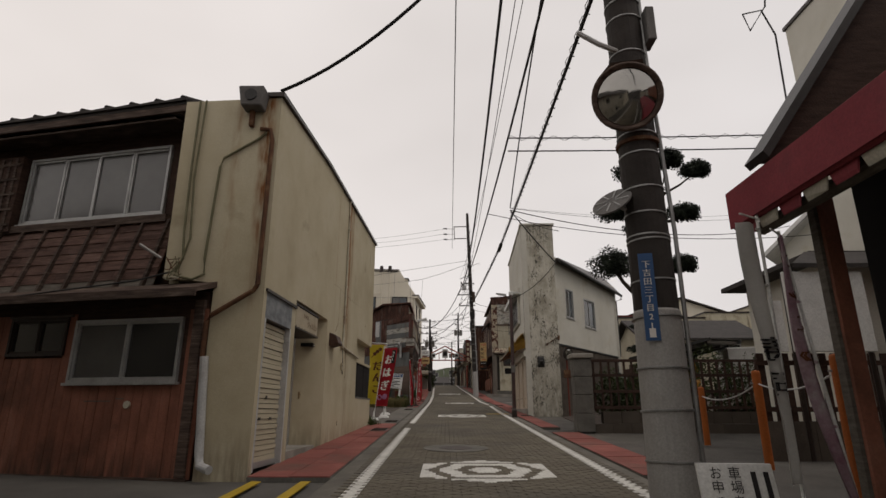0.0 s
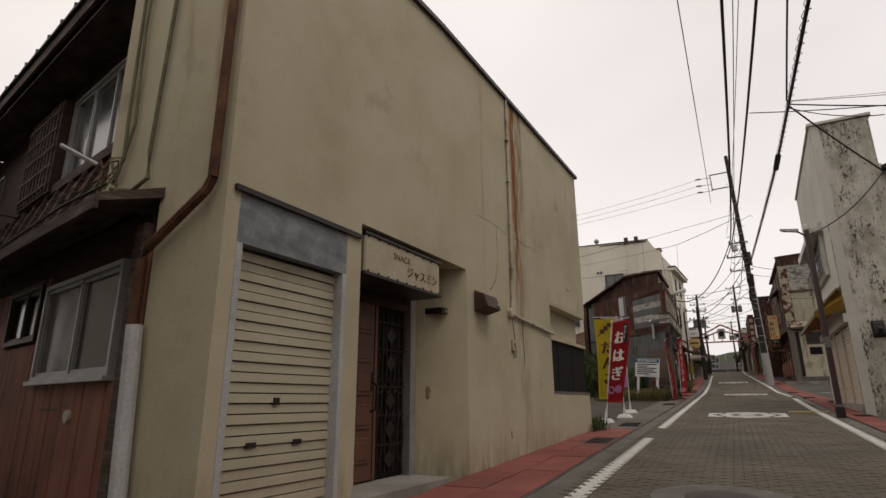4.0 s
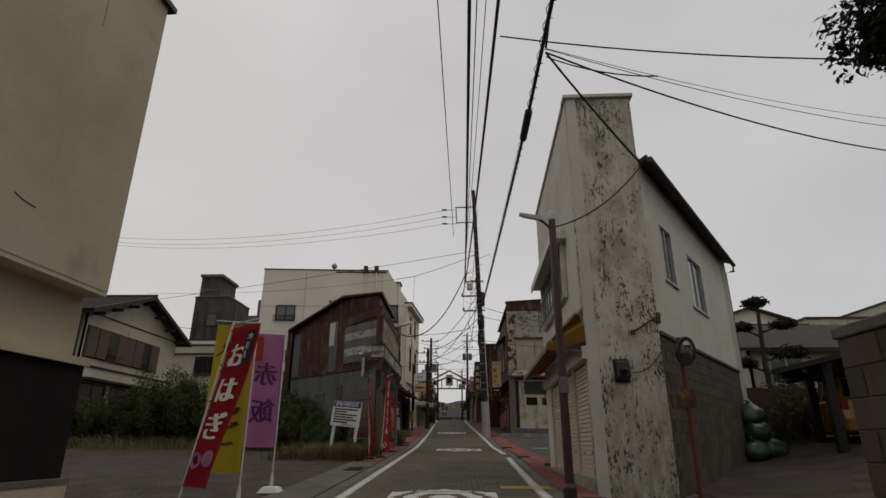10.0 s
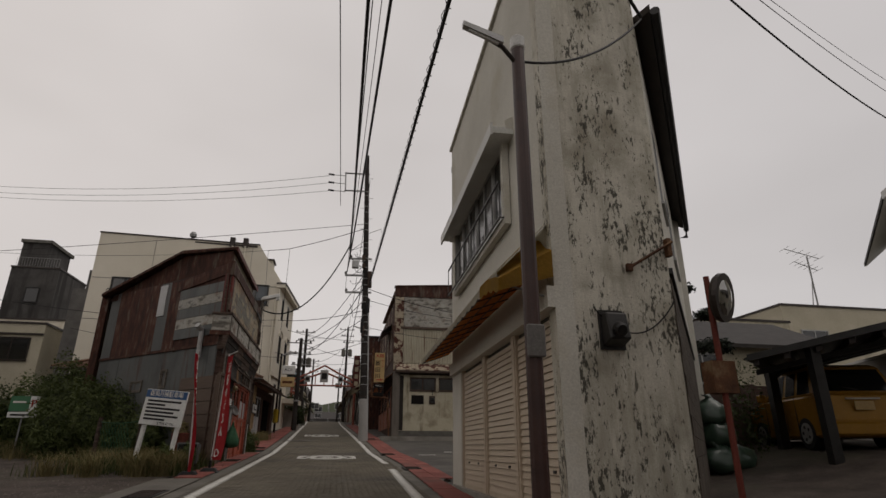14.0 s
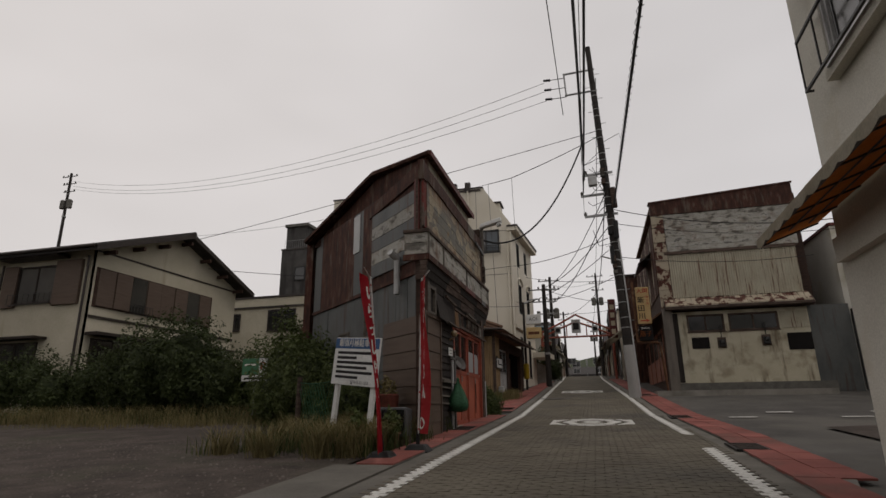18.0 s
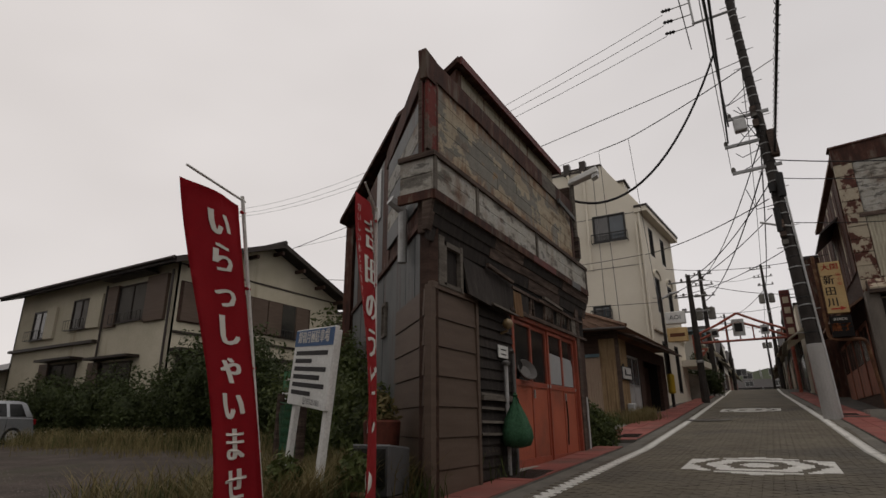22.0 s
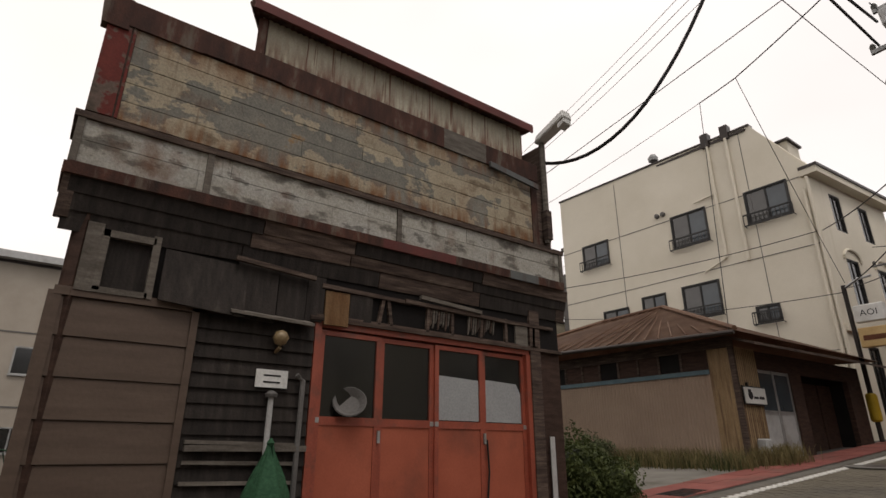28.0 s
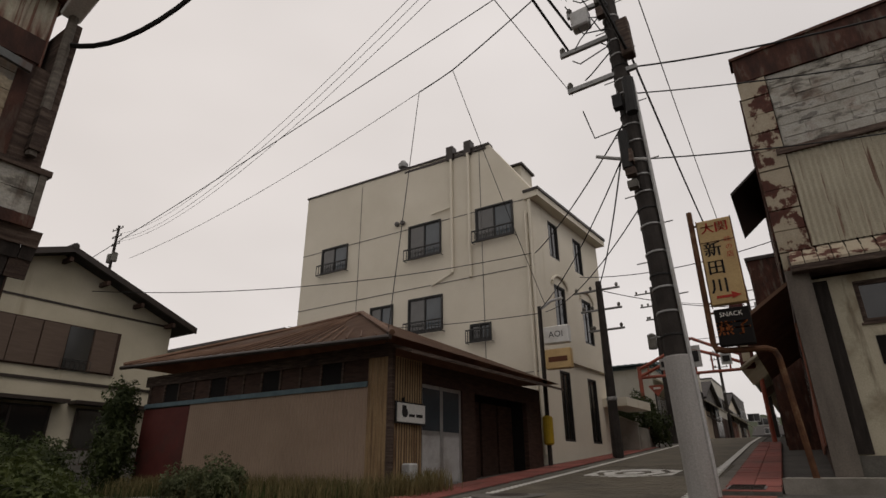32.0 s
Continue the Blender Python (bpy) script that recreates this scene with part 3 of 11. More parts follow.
def link(name, me, material, parent=None, label="", kind=""):
    ob = new(name, me)
    if material and not me.materials:
        me.materials.append(material)
    if parent is not None:
        ob.parent = parent
        ob.matrix_parent_inverse = parent_inverse(parent)
    return tagged(ob, label, kind=kind)


def parent_inverse(p):
    m = Matrix.Identity(4)
    while p is not None:
        m = p.matrix_parent_inverse @ p.matrix_basis @ m if p.parent else p.matrix_basis @ m
        p = p.parent
    return m.inverted()


def part(name, bm, material, parent=None, label="", bevel=0.0, kind="", smooth=False):
    """Links a bmesh, drawn in world metres, as one mesh object under a thing or a part."""
    if bevel:
        bmesh.ops.bevel(bm, geom=bm.edges[:], offset=bevel, segments=1, affect="EDGES", clamp_overlap=True)
    bmesh.ops.recalc_face_normals(bm, faces=bm.faces[:])
    me = bpy.data.meshes.new(name)
    bm.to_mesh(me)
    bm.free()
    if smooth:
        me.polygons.foreach_set("use_smooth", [True] * len(me.polygons))
    return link(name, me, material, parent, label, kind)


def hexa(bm, pts):
    """A six-sided solid from 4 bottom and 4 top corners."""
    v = [bm.verts.new(p) for p in pts]
    for f in ((3, 2, 1, 0), (4, 5, 6, 7), (0, 1, 5, 4), (1, 2, 6, 5), (2, 3, 7, 6), (3, 0, 4, 7)):
        bm.faces.new([v[i] for i in f])
    return bm


def box(x0, y0, z0, x1, y1, z1, bm=None):
    bm = bm or bmesh.new()
    return hexa(bm, [(x0, y0, z0), (x1, y0, z0), (x1, y1, z0), (x0, y1, z0), (x0, y0, z1), (x1, y0, z1), (x1, y1, z1), (x0, y1, z1)])


class Face:
    """A wall's own axes: u along it from a to b, z up, w outwards (to the right of the way from a to b)."""
    def __init__(self, a, b):
        self.a = Vector(a)
        self.d = (Vector(b) - self.a).normalized()
        self.n = Vector((self.d.y, -self.d.x))
        self.length = (Vector(b) - self.a).length

    def p(self, u, z, w=0.0):
        q = self.a + self.d * u + self.n * w
        return (q.x, q.y, z)

    def box(self, u0, u1, z0, z1, w0, w1, bm=None):
        bm = bm or bmesh.new()
        return hexa(bm, [self.p(u0, z0, w1), self.p(u1, z0, w1), self.p(u1, z0, w0), self.p(u0, z0, w0),
                         self.p(u0, z1, w1), self.p(u1, z1, w1), self.p(u1, z1, w0), self.p(u0, z1, w0)])

    def slab(self, outline, w0, w1, bm=None):
        """An outline in (u, z), given thickness from w0 to w1."""
        bm = bm or bmesh.new()
        a = [bm.verts.new(self.p(u, z, w1)) for u, z in outline]
        b = [bm.verts.new(self.p(u, z, w0)) for u, z in outline]
        bm.faces.new(a)
        bm.faces.new(b[::-1])
        for i in range(len(a)):
            j = (i + 1) % len(a)
            bm.faces.new((a[j], a[i], b[i], b[j]))
        return bm

    def wall(self, u0, u1, z0, z1, holes=(), th=0.18, bm=None):
        """A wall with openings (u0, u1, z0, z1) cut right through it."""
        bm = bm or bmesh.new()
        us = sorted({u0, u1, *(h[0] for h in holes), *(h[1] for h in holes)})
        zs = sorted({z0, z1, *(h[2] for h in holes), *(h[3] for h in holes)})
        us = [u for u in us if u0 <= u <= u1]
        zs = [z for z in zs if z0 <= z <= z1]
        def solid(i, j):
            if not (0 <= i < len(us) - 1 and 0 <= j < len(zs) - 1):
                return False
            u, z = (us[i] + us[i + 1]) / 2, (zs[j] + zs[j + 1]) / 2
            return not any(h[0] < u < h[1] and h[2] < z < h[3] for h in holes)
        def quad(*c):
            bm.faces.new([bm.verts.new(self.p(*k)) for k in c])
        for i in range(len(us) - 1):
            for j in range(len(zs) - 1):
                if not solid(i, j):
                    continue
                a, b, c, d = us[i], us[i + 1], zs[j], zs[j + 1]
                quad((a, c, 0), (b, c, 0), (b, d, 0), (a, d, 0))
                quad((a, c, -th), (a, d, -th), (b, d, -th), (b, c, -th))
                if not solid(i - 1, j): quad((a, c, 0), (a, d, 0), (a, d, -th), (a, c, -th))
                if not solid(i + 1, j): quad((b, c, 0), (b, c, -th), (b, d, -th), (b, d, 0))
                if not solid(i, j - 1): quad((a, c, 0), (a, c, -th), (b, c, -th), (b, c, 0))
                if not solid(i, j + 1): quad((a, d, 0), (b, d, 0), (b, d, -th), (a, d, -th))
        bmesh.ops.remove_doubles(bm, verts=bm.verts[:], dist=0.0005)
        return bm

    def sheet(self, u0, u1, z0, z1, w=0.0, pitch=0.076, amp=0.011, th=0.004, flat=0.0, bm=None):
        """A corrugated iron sheet with upright ribs."""
        bm = bm or bmesh.new()
        n = max(4, int((u1 - u0) / pitch * 6))
        rows = []
        for k in range(n + 1):
            u = u0 + (u1 - u0) * k / n
            s = math.sin(2 * math.pi * (u - u0) / pitch)
            s = max(-1, min(1, s * (1 + flat * 2)))
            rows.append([bm.verts.new(self.p(u, z0, w + amp * s)), bm.verts.new(self.p(u, z1, w + amp * s)),
                         bm.verts.new(self.p(u, z1, w + amp * s - th)), bm.verts.new(self.p(u, z0, w + amp * s - th))])
        for r, s in zip(rows, rows[1:]):
            for i in range(4):
                bm.faces.new((r[i], s[i], s[(i + 1) % 4], r[(i + 1) % 4]))
        bm.faces.new(rows[0][::-1]); bm.faces.new(rows[-1])
        return bm


def rod(pts, r, n=8, bm=None, r1=None):
    """A round bar or pipe along a line of points."""
    bm = bm or bmesh.new()
    pts = [Vector(p) for p in pts]
    rings = []
    up = Vector((0, 0, 1))
    for i, p in enumerate(pts):
        d = (pts[min(i + 1, len(pts) - 1)] - pts[max(i - 1, 0)]).normalized()
        a = d.cross(up if abs(d.z) < 0.95 else Vector((1, 0, 0))).normalized()
        b = d.cross(a)
        rad = r if r1 is None else r + (r1 - r) * i / max(1, len(pts) - 1)
        rings.append([bm.verts.new(p + rad * (a * math.cos(2 * math.pi * k / n) + b * math.sin(2 * math.pi * k / n))) for k in range(n)])
    for q, s in zip(rings, rings[1:]):
        for k in range(n):
            bm.faces.new((q[k], q[(k + 1) % n], s[(k + 1) % n], s[k]))
    bm.faces.new(rings[0][::-1]); bm.faces.new(rings[-1])
    return bm


def turned(profile, at, axis=(0, 0, 1), n=20, bm=None):
    """A turned solid: profile of (radius, height) about an axis through at."""
    bm = bm or bmesh.new()
    q = Vector((0, 0, 1)).rotation_difference(Vector(axis).normalized())
    rings = []
    for r, h in profile:
        rings.append([bm.verts.new(Vector(at) + q @ Vector((max(r, 1e-4) * math.cos(2 * math.pi * k / n), max(r, 1e-4) * math.sin(2 * math.pi * k / n), h))) for k in range(n)])
    for a, b in zip(rings, rings[1:]):
        for k in range(n):
            bm.faces.new((a[k], a[(k + 1) % n], b[(k + 1) % n], b[k]))
    bm.faces.new(rings[0][::-1]); bm.faces.new(rings[-1])
    return bm


def sagging(a, b, sag, n=14):
    a, b = Vector(a), Vector(b)
    return [a.lerp(b, i / n) - Vector((0, 0, 4 * sag * (i / n) * (1 - i / n))) for i in range(n + 1)]


LETTERS = {}


def lettering(text, size):
    """Flat letters as (vertices, faces) in x, y; each character is centred on its cell."""
    if text not in LETTERS:
        cu = bpy.data.curves.new("letters", "FONT")
        cu.body, cu.size, cu.align_x, cu.align_y, cu.resolution_u = text, 1.0, "CENTER", "CENTER", 2
        ob = bpy.data.objects.new("letters", cu)
        me = ob.to_mesh()
        LETTERS[text] = [tuple(v.co) for v in me.vertices], [tuple(p.vertices) for p in me.polygons]
        ob.to_mesh_clear()
        bpy.data.objects.remove(ob); bpy.data.curves.remove(cu)
    v, f = LETTERS[text]
    return [(x * size, y * size, z) for x, y, z in v], f


def write(name, text, size, place, material, parent, vertical=False, pitch=1.15, bold=0.0, squash=1.0, label=""):
    """Letters laid on a surface by place(x, y) -> point; vertical columns go character by character."""
    cells = [(c, 0, -i * size * pitch) for i, c in enumerate(text)] if vertical else [(text, 0, 0)]
    for c, ox, oy in cells:
        if c == " ":
            continue
        verts, faces = [], []
        v, f = lettering(c, size)
        if vertical and c == "ー":
            v = [(y, -x, z) for x, y, z in v]
        for k in ((-bold, 0, bold) if bold > 0.011 else (-bold, bold) if bold else (0,)):
            base = len(verts)
            verts += [place(x * squash + ox + k, y + oy) for x, y, z in v]
            faces += [tuple(i + base for i in q) for q in f]
        me = bpy.data.meshes.new(name)
        me.from_pydata(verts, [], faces)
        ob = link(name, me, material, parent, label)
    return ob


def strip(name, left, right, y0, y1, dz, material, parent=None, step=1.0, th=0.05, kind="", label=""):
    """A band of ground that follows the slope; left and right are numbers or functions of y."""
    fl = left if callable(left) else (lambda y: left)
    fr = right if callable(right) else (lambda y: right)
    bm = bmesh.new()
    n = max(1, int((y1 - y0) / step))
    rows = []
    for i in range(n + 1):
        y = y0 + (y1 - y0) * i / n
        rows.append([bm.verts.new((x, y, gz(y) + h)) for x, h in ((fl(y), dz), (fr(y), dz), (fr(y), dz - th), (fl(y), dz - th))])
    for a, b in zip(rows, rows[1:]):
        for k in range(4):
            bm.faces.new((a[k], a[(k + 1) % 4], b[(k + 1) % 4], b[k]))
    bm.faces.new(rows[0]); bm.faces.new(rows[-1][::-1])
    return part(name, bm, material, parent, label, kind=kind)


def window(F, u0, u1, z0, z1, parent, w=0.0, panes=2, fr_mat=ALU, glass=GLASS_DARK, fw=0.04, depth=0.06, sill=True, name="window"):
    """A window with its frame, sliding sashes and panes, set in the face of a wall."""
    bm = bmesh.new()
    for a, b, c, d in ((u0, u1, z0, z0 + fw), (u0, u1, z1 - fw, z1), (u0, u0 + fw, z0 + fw, z1 - fw), (u1 - fw, u1, z0 + fw, z1 - fw)):
        F.box(a, b, c, d, w - depth, w + 0.025, bm)
    win = part(name, bm, fr_mat, parent)
    iw = (u1 - u0 - 2 * fw) / panes
    for k in range(panes):
        a = u0 + fw + k * iw
        off = -0.012 * (k % 2)
        sb = bmesh.new()
        s = min(0.032, fw)
        for p, q, c, d in ((a, a + iw, z0 + fw, z0 + fw + s), (a, a + iw, z1 - fw - s, z1 - fw), (a, a + s, z0 + fw + s, z1 - fw - s), (a + iw - s, a + iw, z0 + fw + s, z1 - fw - s)):
            F.box(p, q, c, d, w - depth + 0.008, w + off, sb)
        part("sash", sb, fr_mat, win)
        part("pane", F.box(a + s, a + iw - s, z0 + fw + s, z1 - fw - s, w - depth + 0.012, w - 0.025 + off), glass[k % len(glass)] if isinstance(glass, (list, tuple)) else glass, win)
    if sill:
        part("sill", F.box(u0 - 0.03, u1 + 0.03, z0 - 0.035, z0, w - depth, w + 0.06), fr_mat, win)
    return win


def railing(F, u0, u1, z0, z1, parent, w=0.12, bars=9, material=BLACK_METAL, name="window_rail", t=0.012):
    r = part(name, F.box(u0, u1, z1 - 2 * t, z1, w - t, w + t), material, parent)
    part("bottom_rail", F.box(u0, u1, z0, z0 + 2 * t, w - t, w + t), material, r)
    for k in range(bars + 1):
        u = u0 + (u1 - u0) * k / bars
        part("bar", F.box(u - t * 0.6, u + t * 0.6, z0 + 2 * t, z1 - 2 * t, w - 0.007, w + 0.007), material, r)
    for u in (u0 + 0.01, u1 - 0.01):
        part("bracket", F.box(u - 0.01, u + 0.01, z0 + 0.004, z0 + 0.021, 0.0, w - t), material, r)
    return r


def leaf_mass(blobs, count, size, seed, up=0.3, shell=0.55):
    """Leaves as small folded quads, thick near the skin of a few lumpy blobs (x, y, z, rx, ry, rz)."""
    rng = np.random.default_rng(seed)
    vol = np.array([b[3] * b[4] * b[5] for b in blobs]) ** 0.67
    pick = rng.choice(len(blobs), count, p=vol / vol.sum())
    B = np.array(blobs)[pick]
    d = rng.normal(size=(count, 3)); d /= np.linalg.norm(d, axis=1)[:, None]
    lump = 1 + 0.22 * np.sin(5.1 * d[:, 0] + 3 * d[:, 2] + pick) + 0.16 * np.sin(9.7 * d[:, 1] + 7 * d[:, 2] + 2 * pick)
    r = (shell + (1 - shell) * rng.random(count) ** 0.5) * lump
    c = B[:, :3] + d * B[:, 3:] * r[:, None]
    nrm = d + rng.normal(scale=0.7, size=(count, 3)) + np.array([0, 0, up]); nrm /= np.linalg.norm(nrm, axis=1)[:, None]
    t = np.cross(nrm, rng.normal(size=(count, 3))); t /= np.linalg.norm(t, axis=1)[:, None]
    s = np.cross(nrm, t)
    L = size * rng.uniform(0.6, 1.5, count)[:, None]
    pts = np.stack([c - t * L, c + s * L * 0.45 + nrm * L * 0.12, c + t * L, c - s * L * 0.45 + nrm * L * 0.12], 1).reshape(-1, 3)
    return pts, np.arange(count * 4).reshape(-1, 4)


def leaves(name, blobs, count, size, seed, material, parent=None, label="", kind="", up=0.3, shell=0.55):
    pts, f = leaf_mass(blobs, count, size, seed, up, shell)
    me = bpy.data.meshes.new(name)
    me.from_pydata(pts.tolist(), [], f.tolist())
    return link(name, me, material, parent, label, kind)


def blades(name, spots, per, height, seed, material, label="", lean=0.45, width=0.006, parent=None, kind="stuff"):
    """Grass: thin bent blades round each spot (x, y, spread)."""
    rng = np.random.default_rng(seed)
    v, f = [], []
    for x, y, s in spots:
        for _ in range(per):
            px, py = x + rng.normal(scale=s), y + rng.normal(scale=s)
            h = height * rng.uniform(0.35, 1.25)
            a = rng.uniform(0, 6.283); l = lean * h * rng.uniform(0.2, 1.2)
            ca, sa = math.cos(a), math.sin(a)
            wx, wy = -sa * width * rng.uniform(0.7, 1.6), ca * width
            z = gz(py) - 0.01
            b = len(v)
            v += [(px - wx, py - wy, z), (px + wx, py + wy, z), (px + ca * l * 0.35 + wx * 0.7, py + sa * l * 0.35 + wy * 0.7, z + h * 0.62),
                  (px + ca * l * 0.35 - wx * 0.7, py + sa * l * 0.35 - wy * 0.7, z + h * 0.62), (px + ca * l, py + sa * l, z + h * 0.92)]
            f += [(b, b + 1, b + 2, b + 3), (b + 3, b + 2, b + 4)]
    me = bpy.data.meshes.new(name)
    me.from_pydata(v, [], f)
    return link(name, me, material, parent, label, kind)


# ---- ground, street, pavements ----
def lerp_at(pts):
    xs, vs = [p[0] for p in pts], [p[1] for p in pts]
    return lambda y: float(np.interp(y, xs, vs))


LEFT_LINE = lerp_at([(-30, -1.05), (30, -1.0), (44, -1.02), (60, -1.25), (120, -2.6)])
RIGHT_LINE = lerp_at([(-30, 2.1), (6, 2.16), (24, 2.26), (32, 2.42), (44, 2.1), (62, 1.45), (120, 0.6)])

gb = bmesh.new()
rows = []
for y in (-400, -120, -60, -40, -20, 0, 20, 37.4, 45, 55, 70, 90, 110, 160, 300, 900):
    rows.append([gb.verts.new((x, y, gz(y) - 0.03)) for x in (-700, -60, -20, 0, 20, 60, 700)])
for a, b in zip(rows, rows[1:]):
    for k in range(len(a) - 1):
        gb.faces.new((a[k], a[k + 1], b[k + 1], b[k]))
part("ground", gb, ASPHALT, kind="structure", label="old grey asphalt ground that climbs with the street")
strip("ground_lawn", -40, -7, 36.6, 70, 0.0, EARTH, th=0.04, kind="structure", label="weedy earth behind the parking plot")
strip("ground_plot", -27, -2.15, 17.0, 36.7, -0.005, PLOT, th=0.03, kind="structure", label="dark gravel parking plot with weeds")
strip("ground_yard", lerp_at([(15, 3.9), (21.4, 4.3), (27.4, 8.7), (34, 9.5)]), 24, 14.9, 33.5, -0.008, PLOT, th=0.03, kind="structure", label="dark paved yard beside the corner building")
road = strip("road", lambda y: LEFT_LINE(y) - 0.12, lambda y: RIGHT_LINE(y) + 0.12, -30, 130, 0.0, JOINT, th=0.03, kind="structure", label="narrow street paved with olive-grey zigzag blocks and white lines")
strip("road_far", lambda y: LEFT_LINE(y) - 0.1, lambda y: RIGHT_LINE(y) + 0.1, 50.0, 129, 0.012, PAVER, road, th=0.01)
strip("road_near", lambda y: LEFT_LINE(y) - 0.1, lambda y: RIGHT_LINE(y) + 0.1, -29, 5.2, 0.012, PAVER, road, th=0.01)
for nm, fl in (("white_line_left", LEFT_LINE), ("white_line_right", RIGHT_LINE)):
    strip(nm, lambda y: fl(y) - 0.07, lambda y: fl(y) + 0.07, 50.0, 128, 0.016, PAVER_W, road, th=0.004)
    strip(nm, lambda y: fl(y) - 0.07, lambda y: fl(y) + 0.07, -29, 5.2, 0.016, PAVER_W, road, th=0.004)

# gutters and red pavements
strip("gutter_left", lambda y: LEFT_LINE(y) - 0.42, lambda y: LEFT_LINE(y) - 0.12, -30, 100, 0.008, GUTTER, kind="structure", th=0.04, label="concrete gutter strip along the street")
strip("gutter_right", lambda y: RIGHT_LINE(y) + 0.12, lambda y: RIGHT_LINE(y) + 0.36, -30, 100, 0.008, GUTTER, kind="structure", th=0.04, label="concrete gutter strip along the street")


def pavement(name, left, right, y0, y1):
    """A pavement of red slabs, one by one, with a kerb edge."""
    fl = left if callable(left) else (lambda y: left)
    fr = right if callable(right) else (lambda y: right)
    pv = strip(name, fl, fr, y0, y1, 0.03, DARK_CONC, th=0.08, kind="structure", label="narrow raised pavement of faded red slabs")
    y = y0
    while y < y1 - 0.05:
        e = min(y + 0.6, y1)
        w = fr(y) - fl(y)
        n = max(1, round(w / 0.45))
        for k in range(n):
            a, b = fl(y) + w * k / n + 0.006, fl(y) + w * (k + 1) / n - 0.006
            j = random.uniform(-0.003, 0.004)
            part("slab", hexa(bmesh.new(), [(a, y + 0.006, gz(y) + 0.02), (b, y + 0.006, gz(y) + 0.02), (b, e - 0.006, gz(e) + 0.02), (a, e - 0.006, gz(e) + 0.02),
                                            (a, y + 0.006, gz(y) + 0.042 + j), (b, y + 0.006, gz(y) + 0.042 + j), (b, e - 0.006, gz(e) + 0.042 + j), (a, e - 0.006, gz(e) + 0.042 + j)]), RED_PAVE, pv)
        y = e
    return pv


WALL_A_X = lambda y: -2.49 + 0.0331 * (y - 7.44)
PAVED = [("pavement_1", lambda y: WALL_A_X(y) + 0.01, lambda y: LEFT_LINE(y) - 0.42, 7.4, 17.0),
         ("pavement_2", -1.92, lambda y: LEFT_LINE(y) - 0.42, 28.6, 37.4),
         ("pavement_3", -2.35, lambda y: LEFT_LINE(y) - 0.42, 38.6, 60.0),
         ("pavement_4", lambda y: RIGHT_LINE(y) + 0.36, lambda y: RIGHT_LINE(y) + 1.02, 7.6, 14.0),
         ("pavement_5", lambda y: RIGHT_LINE(y) + 0.36, lambda y: min(RIGHT_LINE(y) + 1.05, 3.08 if y < 28.2 else 9), 15.6, 44.0),
         ("pavement_6", lambda y: RIGHT_LINE(y) + 0.36, lambda y: RIGHT_LINE(y) + 1.1, 44.6, 62.0)]


def grate(x0, x1, y0, y1):
    g = thing("drain_grate", (x0, y0, gz(y0) + 0.042), "rusted iron drain grate set in the pavement", "grate", "drain grates")
    n = 9
    for k in range(n):
        a, b = y0 + (y1 - y0) * k / n, y0 + (y1 - y0) * (k + 0.6) / n
        part("bar", box(x0, a, gz(a) + 0.038, x1, b, gz(a) + 0.052), GRATE, g)
    part("frame", hexa(bmesh.new(), [(x0 - 0.03, y0 - 0.03, gz(y0) + 0.02), (x1 + 0.03, y0 - 0.03, gz(y0) + 0.02), (x1 + 0.03, y1 + 0.03, gz(y1) + 0.02), (x0 - 0.03, y1 + 0.03, gz(y1) + 0.02),
                                     (x0 - 0.03, y0 - 0.03, gz(y0) + 0.044), (x1 + 0.03, y0 - 0.03, gz(y0) + 0.044), (x1 + 0.03, y1 + 0.03, gz(y1) + 0.044), (x0 - 0.03, y1 + 0.03, gz(y1) + 0.044)]), BLACK_METAL, g)


for q in ((-1.85, -1.5, 14.4, 15.1), (-1.85, -1.5, 17.6, 18.3), (-1.85, -1.5, 25.8, 26.6), (-1.85, -1.48, 33.0, 33.8), (2.75, 3.1, 20.7, 21.3), (2.7, 3.05, 30.3, 31.0), (2.6, 3.0, 36.0, 36.7), (-1.9, -1.5, 39.0, 39.7), (2.5, 2.95, 44.8, 45.4)):
    grate(*q)

mh = thing("manhole_cover", (0.19, 10.8, gz(10.8) + 0.02), "round iron manhole cover in a ring of dark blocks", "manhole")
part("lid", turned([(0.001, 0.0), (0.31, 0.0), (0.31, 0.012), (0.29, 0.014), (0.001, 0.014)], (0.19, 10.8, gz(10.8) + 0.012), (0, -0.045, 1), 28), GRATE, mh)
part("ring", turned([(0.32, 0.0), (0.6, 0.0), (0.6, 0.010), (0.32, 0.010)], (0.19, 10.8, gz(10.8) + 0.012), (0, -0.045, 1), 32), DARK_CONC, mh)
mh2 = copy_thing(mh, Matrix.Translation((-0.55, 43.9, gz(43.9) + 0.02)))
strip("concrete_apron", -8.5, lambda y: LEFT_LINE(y) - 0.95, 37.9, 42.8, 0.014, surf("worn_apron_concrete", [(0.3, (0.16, 0.15, 0.13)), (0.7, (0.25, 0.235, 0.205))], scale=1.2, rough=0.95, bump=0.4, dirt=(0.09, 0.08, 0.06), dirt_at=0.6), th=0.03, kind="structure", label="worn concrete apron before the tin shed")
strip("plot_kerb", -2.2, lambda y: LEFT_LINE(y) - 0.42, 17.0, 28.6, 0.03, GUTTER, kind="structure", th=0.08, label="low concrete kerb along the parking plot")
strip("yellow_mark_1", 1.6, 2.5, 22.6, 23.0, 0.0165, YELLOW_PAD, kind="structure", th=0.003, label="worn yellow road mark")
for x in (-2.35, -1.75):
    strip("yellow_mark_2", x, x + 0.12, 5.2, 7.2, 0.02, YELLOW_PAD, kind="structure", th=0.012, label="worn yellow road line at the crossing")
